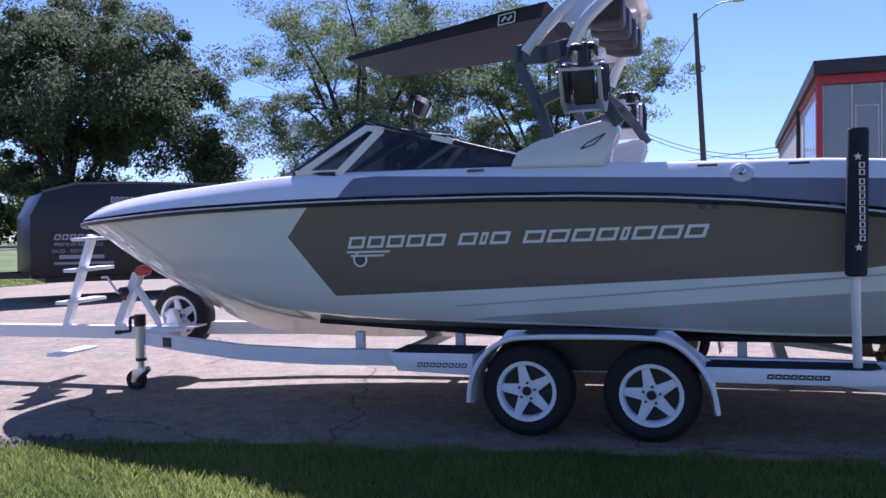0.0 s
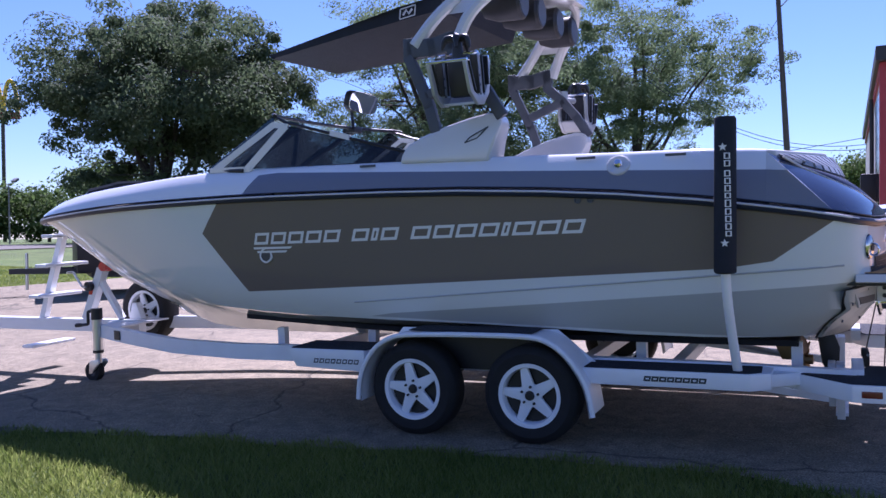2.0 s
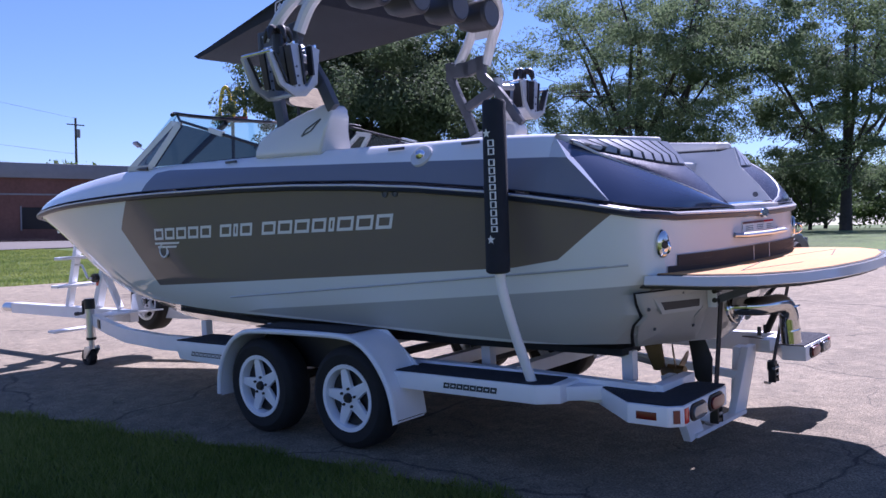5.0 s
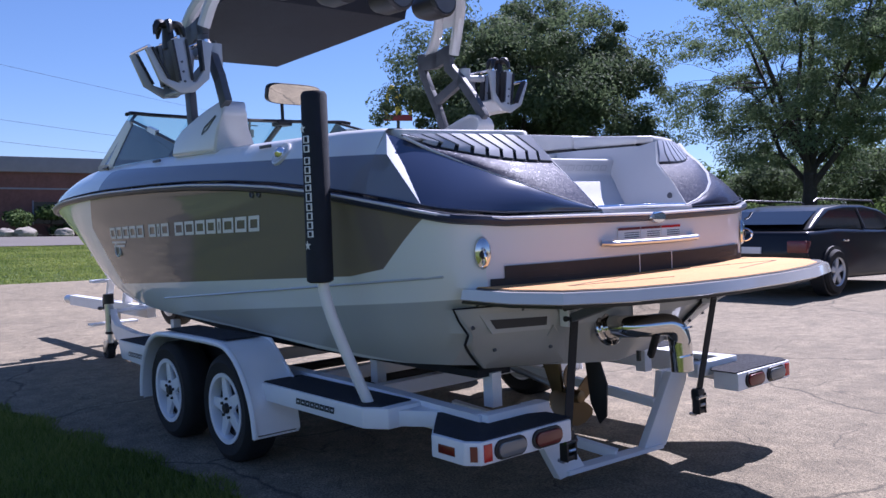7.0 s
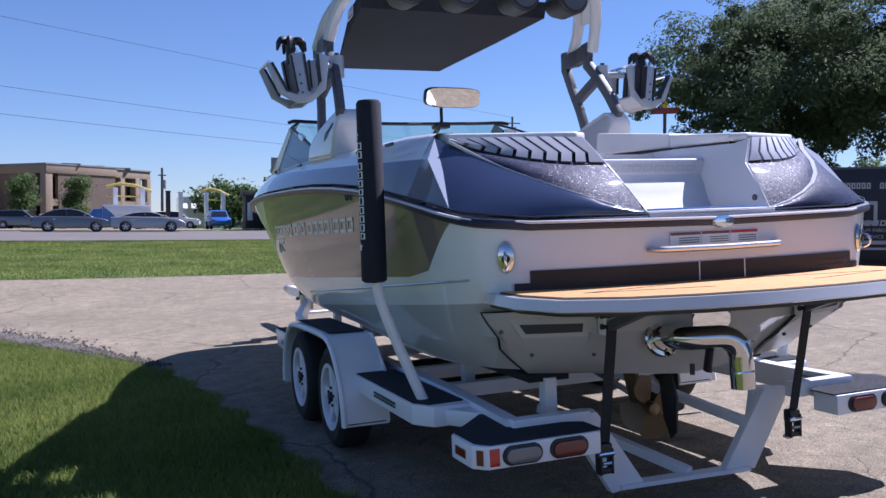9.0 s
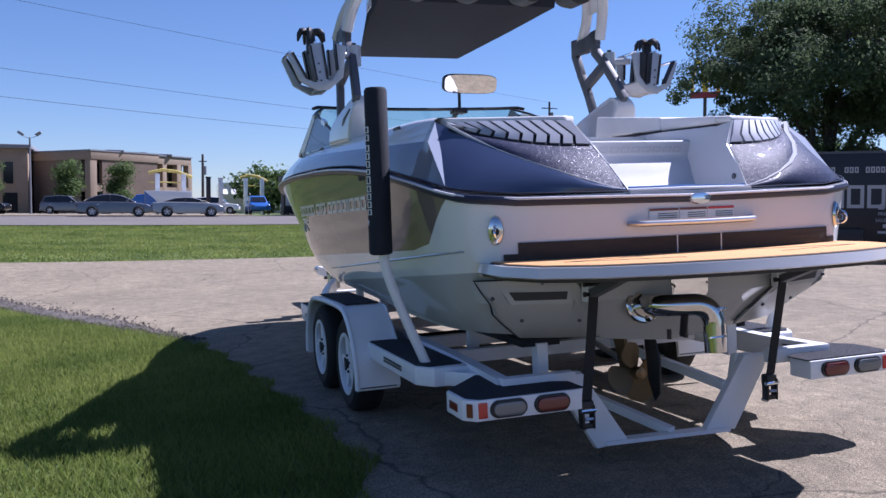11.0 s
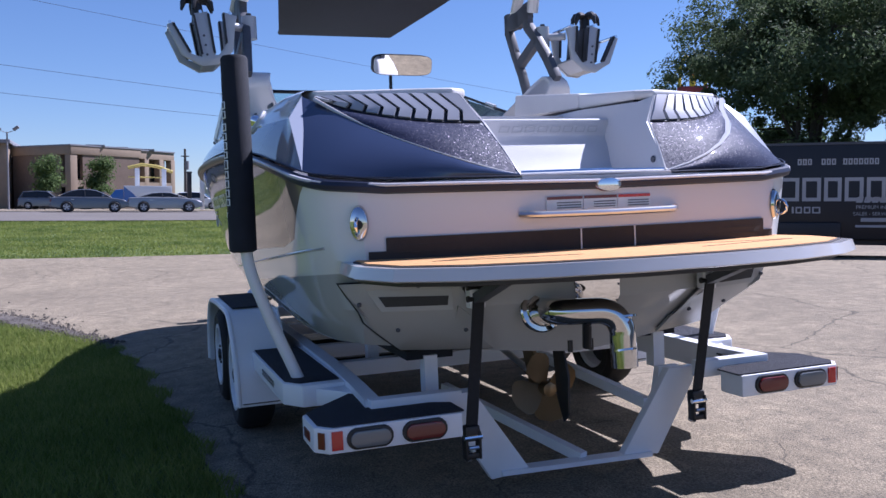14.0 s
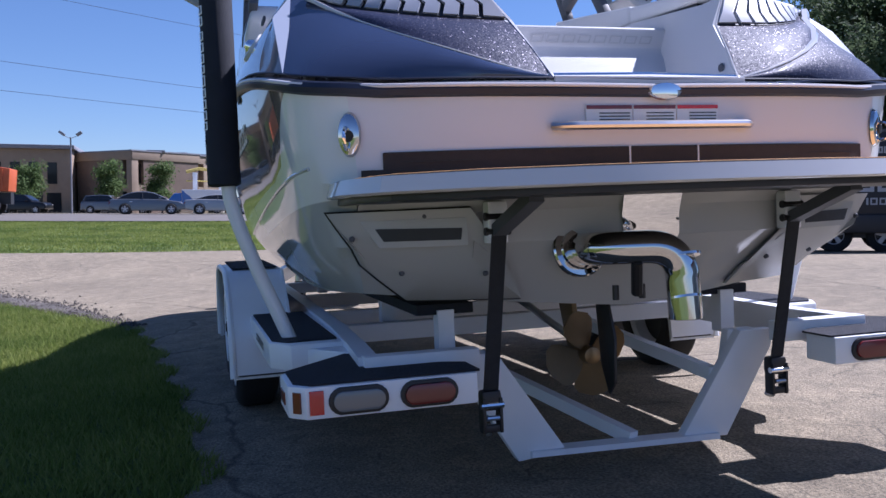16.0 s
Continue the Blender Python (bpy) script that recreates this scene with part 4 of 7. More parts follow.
part("helm_seat", box(-1.35, -0.85, 0.35, 0.95, 1.22, 1.95, 0.08), VINYL, boat, "white vinyl helm seat")
part("steering_wheel", tube([(-1.66 - 0.05 * math.cos(k * math.pi / 8), 0.65 + 0.17 * math.sin(k * math.pi / 8), 1.86 + 0.17 * math.cos(k * math.pi / 8)) for k in range(17)], 0.014, 8), BLACK, boat)

# Tower.
SILVER = mat("silver_rack_paint", (0.42, 0.43, 0.44), 0.4, 0.35, var=0.05, scale=12)
for s in (-1, 1):
    pod = [(-1.12, 1.94), (-1.105, 1.995), (-1.06, 2.06), (-0.94, 2.122), (-0.76, 2.185), (-0.58, 2.232), (-0.44, 2.258), (-0.375, 2.25), (-0.337, 2.215), (-0.33, 2.165), (-0.37, 2.07), (-0.43, 1.92)]
    body = prism(pod, s * 1.21 if s < 0 else 1.05, -1.05 if s < 0 else 1.21, 0.035, seg=4)
    for v in body.verts:
        inside = abs(v.co.y) < 1.13
        v.co.y -= s * (0.35 * max(0.0, v.co.z - 2.1) + (0.55 * max(0.0, 2.2 - v.co.z) if inside else 0.0))
    fin = part("tower_pod", body, WHITE, boat, "white moulded tower foot")
    mark = [(-0.425, 2.158), (-0.505, 2.083), (-0.6, 2.055), (-0.555, 2.094)]
    for a_, b_ in zip(mark, mark[1:] + mark[:1]):
        part("pod_mark", beam([(a_[0], s * (1.2115 - 0.35 * max(0.0, a_[1] - 2.1)), a_[1]), (b_[0], s * (1.2115 - 0.35 * max(0.0, b_[1] - 2.1)), b_[1])], 0.006, 0.009), DARK_LETTER, fin, "dark outlined arrow mark")
    # forged lower leg: a frame of flat bars round two openings
    def bar(pts, w):
        own = bmesh.new()
        for (xa, za), (xb, zb) in zip(pts, pts[1:]):
            d = Vector((xb - xa, 0, zb - za)).normalized()
            n = Vector((-d.z, 0, d.x)) * w / 2
            e = d * w * 0.3
            q = [Vector((xa, 0, za)) - e + n, Vector((xb, 0, zb)) + e + n, Vector((xb, 0, zb)) + e - n, Vector((xa, 0, za)) - e - n]
            merge(own, prism([(v.x, v.z) for v in q], -0.026, 0.026, 0.01))
        for v in own.verts:
            v.co.y = s * (v.co.y + (1.04 if s > 0 else 1.12) + 0.2 * max(0.0, 2.6 - v.co.z) * 0.5)
        bmesh.ops.recalc_face_normals(own, faces=own.faces)
        return own
    leg = part("tower_leg", bar([(-1.05, 2.82), (-1.05, 2.7), (-0.97, 2.52), (-0.89, 2.34), (-0.83, 2.14)], 0.08), GREY, boat, "grey forged tower leg with two openings")
    part("leg_strut", bar([(-0.71, 2.83), (-0.7, 2.68), (-0.56, 2.55), (-0.44, 2.4), (-0.34, 2.24)], 0.085), GREY, leg)
    part("leg_web", bar([(-1.03, 2.765), (-0.86, 2.76), (-0.7, 2.79)], 0.13), GREY, leg)
    part("leg_web", bar([(-0.9, 2.42), (-0.56, 2.55)], 0.075), GREY, leg)
    # board rack, swung out from a pivot on the leg
    rk = part("rack_mount", tube([(-0.58, s * 1.09, 2.57), (-0.52, s * 1.26, 2.575)], 0.028, 12), SILVER, boat, "aluminium rack pivot")
    part("rack_clamp", tube([(-0.58, s * 1.1, 2.5), (-0.58, s * 1.1, 2.65)], 0.05, 14), SILVER, rk)
    part("clamp_bolt", tube([(-0.58, s * 1.1, 2.65), (-0.58, s * 1.1, 2.672)], 0.018, 8), BLACK, rk)
    fork = [(1.2, 2.61), (1.29, 2.635), (1.275, 2.43), (1.325, 2.36), (1.35, 2.36), (1.385, 2.635), (1.47, 2.62), (1.43, 2.345), (1.5, 2.365), (1.6, 2.565), (1.64, 2.545), (1.56, 2.355), (1.435, 2.285), (1.34, 2.295), (1.235, 2.385), (1.215, 2.55)]
    for x in (-0.66, -0.4):
        part("rack_fork", prism([(s * y, z) for y, z in fork], x - 0.012, x + 0.012, 0.004, axis="x"), SILVER, rk, "silver three-pronged board rack plate")
        for a_, b_ in (((1.287, 2.625), (1.275, 2.435)), ((1.352, 2.37), (1.382, 2.62)), ((1.472, 2.61), (1.432, 2.36)), ((1.503, 2.37), (1.6, 2.555))):
            part("rack_lining", beam([(x, s * a_[0], a_[1]), (x, s * b_[0], b_[1])], 0.05, 0.014), BLACK, rk, "black rubber lining")
        for z in (2.36, 2.42, 2.48):
            part("rack_bolt", tube([(x + 0.012, s * (1.4 + (z - 2.36) * 0.12), z), (x + 0.018, s * (1.4 + (z - 2.36) * 0.12), z)], 0.008, 8), GREY, rk)
    for y_, z_ in ((1.245, 2.628), (1.43, 2.632), (1.62, 2.56)):
        part("rack_rim", tube([(-0.675, s * y_, z_), (-0.385, s * y_, z_)], 0.011, 8), CHROME, rk, "polished rim bar")
    part("rack_base", prism([(s * 1.25, 2.38), (s * 1.345, 2.302), (s * 1.43, 2.292), (s * 1.43, 2.31), (s * 1.35, 2.32), (s * 1.26, 2.395)], -0.66, -0.4, 0.003, axis="x"), SILVER, rk)
    part("rack_pad", prism([(s * 1.385, 2.63), (s * 1.46, 2.62), (s * 1.425, 2.35), (s * 1.355, 2.35)], -0.6, -0.46, 0.01, axis="x"), BLACK, rk, "black rubber rack pad")
    part("rack_post", tube([(-0.53, s * 1.43, 2.58), (-0.53, s * 1.44, 2.72)], [0.045, 0.032], 12), BLACK, rk)
    for ax, ay in ((1, 0.25), (-1, 0.25), (0.35, 1), (-0.35, -1), (0.3, -0.9)):
        u = Vector((ax, s * ay, 0)).normalized()
        c = Vector((-0.53, s * 1.44, 2.715))
        part("rack_claw", tube(rounded([c, c + u * 0.045 + Vector((0, 0, 0.024)), c + u * 0.085 + Vector((0, 0, 0.012)), c + u * 0.105 - Vector((0, 0, 0.055))], 0.03), [0.026] * 8 + [0.02] * 3 + [0.008], 8), BLACK, rk, "black rubber claw")
for dx in (0.0, 0.26):
    arch = [(-1.0 + dx * 1.3, -1.13, 2.78), (-0.84 + dx, -1.09, 2.98), (-0.68 + dx, -0.96, 3.16), (-0.58 + dx, -0.75, 3.3), (-0.55 + dx, -0.4, 3.36), (-0.55 + dx, 0.4, 3.36), (-0.58 + dx, 0.75, 3.3), (-0.68 + dx, 0.96, 3.16), (-0.84 + dx, 1.05, 2.98), (-1.0 + dx * 1.3, 1.06, 2.78)]
    part("tower_arch", tube(rounded(arch, 0.12), 0.045, 10), WHITE, boat, "white tower arch tube")
for s in (-1, 1):
    part("arch_plate", sheet([[(-0.86, s * 1.03, 3.0), (-0.6, s * 1.03, 3.0)], [(-0.74, s * 0.975, 3.14), (-0.44, s * 0.975, 3.14)], [(-0.62, s * 0.8, 3.28), (-0.34, s * 0.8, 3.28)]]), WHITE, boat, "white plate between the arch tubes")
part("tower_top", box(-0.62, -0.22, -0.7, 0.7, 3.3, 3.36, 0.02), WHITE, boat)
for y in (-0.6, -0.18, 0.3, 0.72):
    sp = part("tower_speaker", lathe([(0.0, -0.16), (0.09, -0.15), (0.125, -0.05), (0.13, 0.14), (0.11, 0.16), (0.0, 0.15)], 24, None, pose(-0.5, y, 3.12, 0, 0, -90)), BLACK, boat, "black tower loudspeaker")
    part("speaker_grille", lathe([(0.0, 0.162), (0.1, 0.165), (0.1, 0.15)], 24, None, pose(-0.5, y, 3.12, 0, 0, -90)), GREY, sp)
# Folded sunshade.
outline = [(-2.72, 2.985), (-2.67, 2.955), (-1.7, 3.04), (-0.95, 3.1), (-0.9, 3.22), (-1.3, 3.175), (-2.5, 3.025)]
SHADE_Y = (-0.86, -0.84, -0.4, 0.0, 0.4, 0.84, 0.86)
shade = sheet([[(x, y * (0.62 + 0.3 * smooth(-2.7, -1.0, x)), z) for x, z in outline] for y in SHADE_Y], close=True)
shade.verts.ensure_lookup_table()
for lo in (0, len(outline) * (len(SHADE_Y) - 1)):
    shade.faces.new([shade.verts[lo + i] for i in range(len(outline))])
part("folded_sunshade", shade, CANVAS, boat, "black canvas sunshade folded under the tower", sharp=30)
SHADE_SIDE = -0.797
emblem = [(-1.285, 3.072), (-1.155, 3.09), (-1.145, 3.165), (-1.275, 3.147)]
logo = part("shade_logo", beam([(-1.255, SHADE_SIDE, 3.1), (-1.225, SHADE_SIDE, 3.135), (-1.205, SHADE_SIDE, 3.105), (-1.175, SHADE_SIDE, 3.14)], 0.006, 0.016), PALE_LETTER, boat, "small pale outlined emblem")
for a_, b_ in zip(emblem, emblem[1:] + emblem[:1]):
    part("emblem_edge", beam([(a_[0], SHADE_SIDE, a_[1]), (b_[0], SHADE_SIDE, b_[1])], 0.006, 0.008), PALE_LETTER, logo)

STRAKE = mat("grey_gelcoat_line", (0.42, 0.44, 0.44), 0.2, coat=0.5)
# Hull side lettering as plain blocks, fittings.
for s in (-1, 1):
    def skin(x, z):
        """How far out the hull side stands at x and height z."""
        row = hull_row(x)
        for (y0, z0), (y1, z1) in zip(row[2:], row[3:]):
            if z <= z1:
                return y0 + (y1 - y0) * (z - z0) / (z1 - z0)
        return row[-1][0]
    blocks, wid = glyphs([0.115, 0.115, 0.115, 0.115, 0.115, 0, 0.115, 0.045, 0.115, 0, 0.125, 0.125, 0.125, 0.115, 0.045, 0.125, 0.125, 0.115], 0.088, 0.34, 0.02, 0.022, 0.07)
    k = 2.69 / wid
    for bm in blocks:
        for v in bm.verts:
            x = -2.45 + v.co.x * k if s < 0 else 0.24 - v.co.x * k
            z = 1.372 + 0.035 * (v.co.x * k / 2.69 if s < 0 else 1 - v.co.x * k / 2.69) + v.co.z * 1.05
            v.co = (x, s * (skin(x, z) + 0.004), z)
        part("letter_block", bm, LETTER, boat, "white slanted letter block")
    bm = bmesh.new()
    for x0, x1, z0 in ((-2.46, -2.08, 1.335), (-2.43, -2.13, 1.305)):
        q = [bm.verts.new((x, s * (skin(x, z) + 0.004), z)) for x, z in ((x0, z0), (x1 - 0.02, z0 + 0.003), (x1, z0 + 0.02), (x0, z0 + 0.017))]
        bm.faces.new(q)
    part("winged_badge", bm, LETTER, boat)
    part("round_badge", lathe([(0.0, 0.008), (0.048, 0.006), (0.05, 0.0)], 20, None, pose(-2.35, s * skin(-2.35, 1.28), 1.285, 0, 0, 180 if s < 0 else 0)), DARK_LETTER, boat)
    part("badge_ring", lathe([(0.046, 0.0), (0.046, 0.011), (0.058, 0.011), (0.062, 0.0)], 24, None, pose(-2.35, s * skin(-2.35, 1.28), 1.285, 0, 0, 180 if s < 0 else 0), cap=False), LETTER, boat)
    part("spray_rail", tube([(x, s * (skin(x, 0.915 + (x + 1.588) * 0.0768) + 0.001), 0.915 + (x + 1.588) * 0.0768) for x in [-1.6 + 0.17 * k for k in range(21)]], 0.007, 6), STRAKE, boat, "thin grey crease line")
    for x in (0.225, 0.31):
        part("thru_hull", lathe([(0.0, 0.002), (0.016, 0.002), (0.018, 0.008), (0.024, 0.007), (0.026, 0.0)], 18, None, pose(x, s * skin(x, 1.62), 1.625, 0, 0, 180 if s < 0 else 0)), GREY, boat, "dark metal drain fitting")
    z0, z1 = hermite(RAIL_Z, 0.485) + 0.03, hermite(TOP_Z, 0.485)
    at = pose(0.485, s * (rail_y(0.485) - 0.13 * ((1.838 - z0) / (z1 - z0)) ** 1.6), 1.838, 35, 0, 180 if s < 0 else 0)
    cap = part("cleat_recess", lathe([(0.0, 0.004), (0.05, 0.004), (0.066, 0.012), (0.075, 0.008), (0.078, -0.01)], 28, None, at), WHITE, boat, "white round cleat recess")
    part("cleat", lathe([(0.0, 0.045), (0.02, 0.04), (0.035, 0.02), (0.036, 0.0)], 20, None, at), CHROME, cap, "chrome pop-up cleat")
    for x in (-1.45, 0.2, 0.78):
        part("side_vent", box(x, x + 0.13, s * 1.215 - 0.006, s * 1.215 + 0.006, hermite(TOP_Z, x) - 0.03, hermite(TOP_Z, x) - 0.012, 0.003), GREY, boat)
part("grab_handle", tube(rounded([(-0.95, -1.12, 1.93), (-0.93, -1.12, 2.01), (-0.76, -1.12, 2.01), (-0.74, -1.12, 1.93)], 0.03), 0.014, 8), CHROME, boat)


# ---- the trailer ----
trailer = thing("boat_trailer", SITE @ pose(0, CENTRE, 0), "white powder-coated twin-axle boat trailer with black step pads", "trailer")


def wheel_parts(owner, x, y, z, s, rim_r=0.215, tyre_r=0.335, dark=RUBBER, wide=0.2):
    """A wheel of five spokes whose face looks along s * y."""
    m = pose(x, y, z, 0, 0, 0 if s > 0 else 180)
    w = wide
    prof = [(rim_r * 0.98, -w), (rim_r + 0.01, -w - 0.004), (tyre_r - 0.05, -w - 0.01), (tyre_r - 0.012, -w + 0.012), (tyre_r, -w + 0.035), (tyre_r, -0.035), (tyre_r - 0.012, -0.012), (tyre_r - 0.05, 0.01), (rim_r + 0.01, 0.004), (rim_r * 0.98, 0.0)]
    wh = part("tyre", lathe(prof, 48, None, m, cap=False), dark, owner, "black trailer tyre")
    rim = part("rim", lathe([(rim_r * 0.99, -0.19), (rim_r * 0.88, -0.17), (rim_r * 0.86, -0.02), (rim_r * 0.9, 0.006), (rim_r * 1.02, 0.008), (rim_r * 1.03, -0.01)], 40, None, m, cap=False), POWDER, wh, "white five-spoke rim")
    bm = bmesh.new()
    for k in range(5):
        sp = prism([(-0.03, 0.02), (0.03, 0.02), (0.042, 0.075), (0.026, rim_r * 0.9), (-0.026, rim_r * 0.9), (-0.042, 0.075)], -0.04, -0.012, 0.006)
        merge(bm, sp, m @ pose(0, 0, 0, 0, 72 * k + 12, 0))
    part("spokes", bm, POWDER, wh)
    # black disc widened to darken the rim's inside behind the spokes, like shade
    part("dark_backing", lathe([(0.0, -0.055), (rim_r * 0.85, -0.055), (rim_r * 0.85, -0.1)], 28, None, m), BLACK, wh)
    part("hub_plate", lathe([(0.0, -0.011), (0.078, -0.011), (0.084, -0.03)], 24, None, m), POWDER, wh)
    part("hub_cap", lathe([(0.0, 0.012), (0.026, 0.011), (0.032, 0.0), (0.034, -0.012)], 20, None, m), BLACK, wh, "black hub cap")
    for k in range(5):
        part("lug_nut", lathe([(0.0, 0.004), (0.009, 0.003), (0.01, -0.015)], 6, None, m @ pose(0, 0, 0, 0, 72 * k + 48, 0) @ pose(0.06, 0, 0)), BLACK, wh)


for s in (-1, 1):
    part("side_beam", beam([(-5.0, s * 0.37, 0.5), (-4.67, s * 0.48, 0.485), (-4.35, s * 0.585, 0.475), (-3.7, s * 0.77, 0.455), (-2.9, s * 0.885, 0.455), (-2.3, s * 0.93, 0.47), (1.0, s * 0.97, 0.47), (1.5, s * 0.985, 0.46), (1.86, s * 1.01, 0.46)], 0.07, 0.13), POWDER, trailer, "white box-section side beam")
    for x in (-1.01, -0.13):
        wheel_parts(trailer, x, s * 1.365, 0.325, s)
        part("axle_stub", tube([(x, s * 0.9, 0.33), (x, s * 1.25, 0.33)], 0.04, 10), BLACK, trailer)
    # fender over both wheels
    arc = [(-1.44, 0.25), (-1.425, 0.4), (-1.37, 0.53), (-1.28, 0.64), (-1.16, 0.71), (-1.04, 0.735), (-0.6, 0.745), (-0.1, 0.745), (0.02, 0.715), (0.13, 0.64), (0.22, 0.53), (0.285, 0.4), (0.31, 0.23)]
    for _ in range(2):
        arc = arc[:1] + [q for (xa, za), (xb, zb) in zip(arc, arc[1:]) for q in ((0.75 * xa + 0.25 * xb, 0.75 * za + 0.25 * zb), (0.25 * xa + 0.75 * xb, 0.25 * za + 0.75 * zb))] + arc[-1:]
    inner = [(x * 0.972 - 0.016, z - 0.03) for x, z in arc]
    rows = [[(x, s * 1.39, z) for x, z in arc], [(x, s * 1.1, z) for x, z in arc], [(x, s * 1.1, z + 0.005) for x, z in inner], [(x, s * 1.37, z + 0.005) for x, z in inner], [(x, s * 1.395, z + 0.002) for x, z in inner]]
    fender = part("fender", sheet(rows, close=False), POWDER, trailer, "white rounded twin-wheel fender", sharp=50)
    part("fender_edge", tube([(x, s * 1.395, z - 0.014) for x, z in arc], 0.018, 8), POWDER, fender)
    part("fender_pad", box(-1.02, -0.1, min(s * 1.12, s * 1.36), max(s * 1.12, s * 1.36), 0.745, 0.752, 0.0), TREAD, fender, "black non-skid fender pad")
    part("mud_flap", box(0.285, 0.3, min(s * 1.12, s * 1.37), max(s * 1.12, s * 1.37), 0.22, 0.27, 0.004), BLACK, fender)
    part("wheel_well", prism([(-1.38, 0.44), (-1.2, 0.68), (0.0, 0.69), (0.26, 0.44)], s * 1.11 - 0.006, s * 1.11 + 0.006), BLACK, fender, "dark inner wheel well")
    part("fender_skirt", prism([(-1.4, 0.5), (-1.2, 0.68), (0.0, 0.7), (0.27, 0.45), (0.27, 0.52), (0.0, 0.74), (-1.2, 0.73)], s * 1.1 - 0.006, s * 1.1 + 0.006), POWDER, fender)
    # steps
    fs = part("front_step", prism([(-2.08, 0.56), (-2.02, 0.44), (-1.42, 0.42), (-1.42, 0.58), (-2.08, 0.58)], min(s * 0.95, s * 1.33), max(s * 0.95, s * 1.33), 0.008), POWDER, trailer, "white front fender step")
    part("step_pad", box(-2.06, -1.4, min(s * 0.97, s * 1.32), max(s * 0.97, s * 1.32), 0.58, 0.587), TREAD, fs, "black non-skid step pad")
    letter_row(fs, pose(-1.86, s * 1.332, 0.475) if s < 0 else pose(-1.5, s * 1.332, 0.475, 0, 0, 180), [0.04] * 8, 0.035, 0.3, 0.009, 0.01, 0.02, material=GREY)
    rs = part("rear_step", prism([(0.22, s * 0.98), (0.22, s * 1.295), (1.27, s * 1.295), (1.385, s * 1.22), (1.385, s * 0.98)], 0.415, 0.52, 0.01, axis="z"), POWDER, trailer, "white rear fender step")
    part("step_pad", prism([(0.23, s * 1.03), (0.23, s * 1.28), (1.25, s * 1.28), (1.33, s * 1.225), (1.32, s * 1.03)], 0.52, 0.527, axis="z"), TREAD, rs, "black non-skid step pad")
    part("step_bracket", prism([(1.38, s * 1.0), (1.38, s * 1.16), (1.56, s * 1.03), (1.56, s * 0.97)], 0.42, 0.5, 0.006, axis="z"), POWDER, rs)
    letter_row(rs, pose(0.62, s * 1.297, 0.45) if s < 0 else pose(1.0, s * 1.297, 0.45, 0, 0, 180), [0.045] * 8, 0.034, 0.2, 0.012, 0.004, 0.02, material=DARK_LETTER)
    # guide pole
    part("guide_pole", tube(rounded([(1.19, s * 1.2, 0.515), (1.165, s * 1.33, 0.84), (1.155, s * 1.42, 1.1), (1.16, s * 1.425, 2.0 if s < 0 else 1.6)], 0.2), 0.029, 14), POWDER, trailer, "white bent guide pole")
    if s < 0:
        cov = part("pole_cover", tube([(1.155, s * 1.43, 1.15), (1.155, s * 1.43, 1.16), (1.175, s * 1.43, 2.065), (1.175, s * 1.43, 2.08)], [0.05, 0.066, 0.064, 0.055], 20), CANVAS, trailer, "black padded guide pole cover with white marks")
        blocks, wd = glyphs([0.062, 0.062, 0, 0.062, 0.062, 0.062, 0.055, 0.075, 0.062, 0.062, 0.062, 0.055], 0.036, 0.0, 0.0085, 0.014, 0.025)
        for bm in blocks:
            for v in bm.verts:
                a_ = (v.co.z - 0.025) / 0.067 + 0.45
                v.co = (1.165 + 0.0685 * math.sin(a_), s * 1.43 - 0.0685 * math.cos(a_), 1.865 - v.co.x * 0.49 / wd)
            part("letter_block", bm, LETTER, cov)
        for zz in (1.9, 1.335):
            bm = bmesh.new()
            star = []
            for k in range(10):
                r_ = 0.026 if k % 2 == 0 else 0.011
                u_, w_ = r_ * math.sin(k * math.pi / 5), r_ * math.cos(k * math.pi / 5)
                star.append(bm.verts.new((1.165 + 0.0685 * math.sin(u_ / 0.067), s * 1.43 - 0.0685 * math.cos(u_ / 0.067), zz + w_)))
            bm.faces.new(star)
            part("cover_star", bm, LETTER, cov)
    # rear light box
    plan = [(1.49, s * 1.0), (1.83, s * 1.31), (2.05, s * 1.31), (2.11, s * 1.26), (2.11, s * 0.7), (1.95, s * 0.7), (1.85, s * 0.9)]
    lb = part("light_box", prism(plan, 0.385, 0.488, 0.01, axis="z"), POWDER, trailer, "white rear light box")
    part("box_pad", prism([(x_ * 0.99 + 0.01, y_ * 0.985) for x_, y_ in plan], 0.488, 0.495, axis="z"), TREAD, lb, "black non-skid pad")
    for k, (y_, m_) in enumerate(((1.095, CLEAR_LENS), (0.866, RED_LENS))):
        st = [(y_ * s + math.copysign(0.052, math.cos(a_)) + 0.044 * math.cos(a_), 0.437 + 0.044 * math.sin(a_)) for a_ in [(i + 0.5) * math.pi / 8 for i in range(16)]]
        lamp = part("tail_lamp", prism(st, 2.1, 2.122, 0.006, axis="x"), BLACK, lb, "oval tail lamp in a black gasket")
        st = [(y_ * s + math.copysign(0.05, math.cos(a_)) + 0.033 * math.cos(a_), 0.437 + 0.033 * math.sin(a_)) for a_ in [(i + 0.5) * math.pi / 8 for i in range(16)]]
        part("lens", prism(st, 2.12, 2.134, 0.006, axis="x"), m_, lamp)
    part("side_marker", box(1.88, 1.99, s * 1.31 - 0.004, s * 1.31 + 0.004, 0.415, 0.455, 0.003), RED_LENS, lb, "red side marker")
    part("reflector", prism([(2.07, s * 1.293), (2.095, s * 1.273), (2.1, s * 1.277), (2.075, s * 1.297)], 0.405, 0.47, axis="z"), RED_LENS, lb)
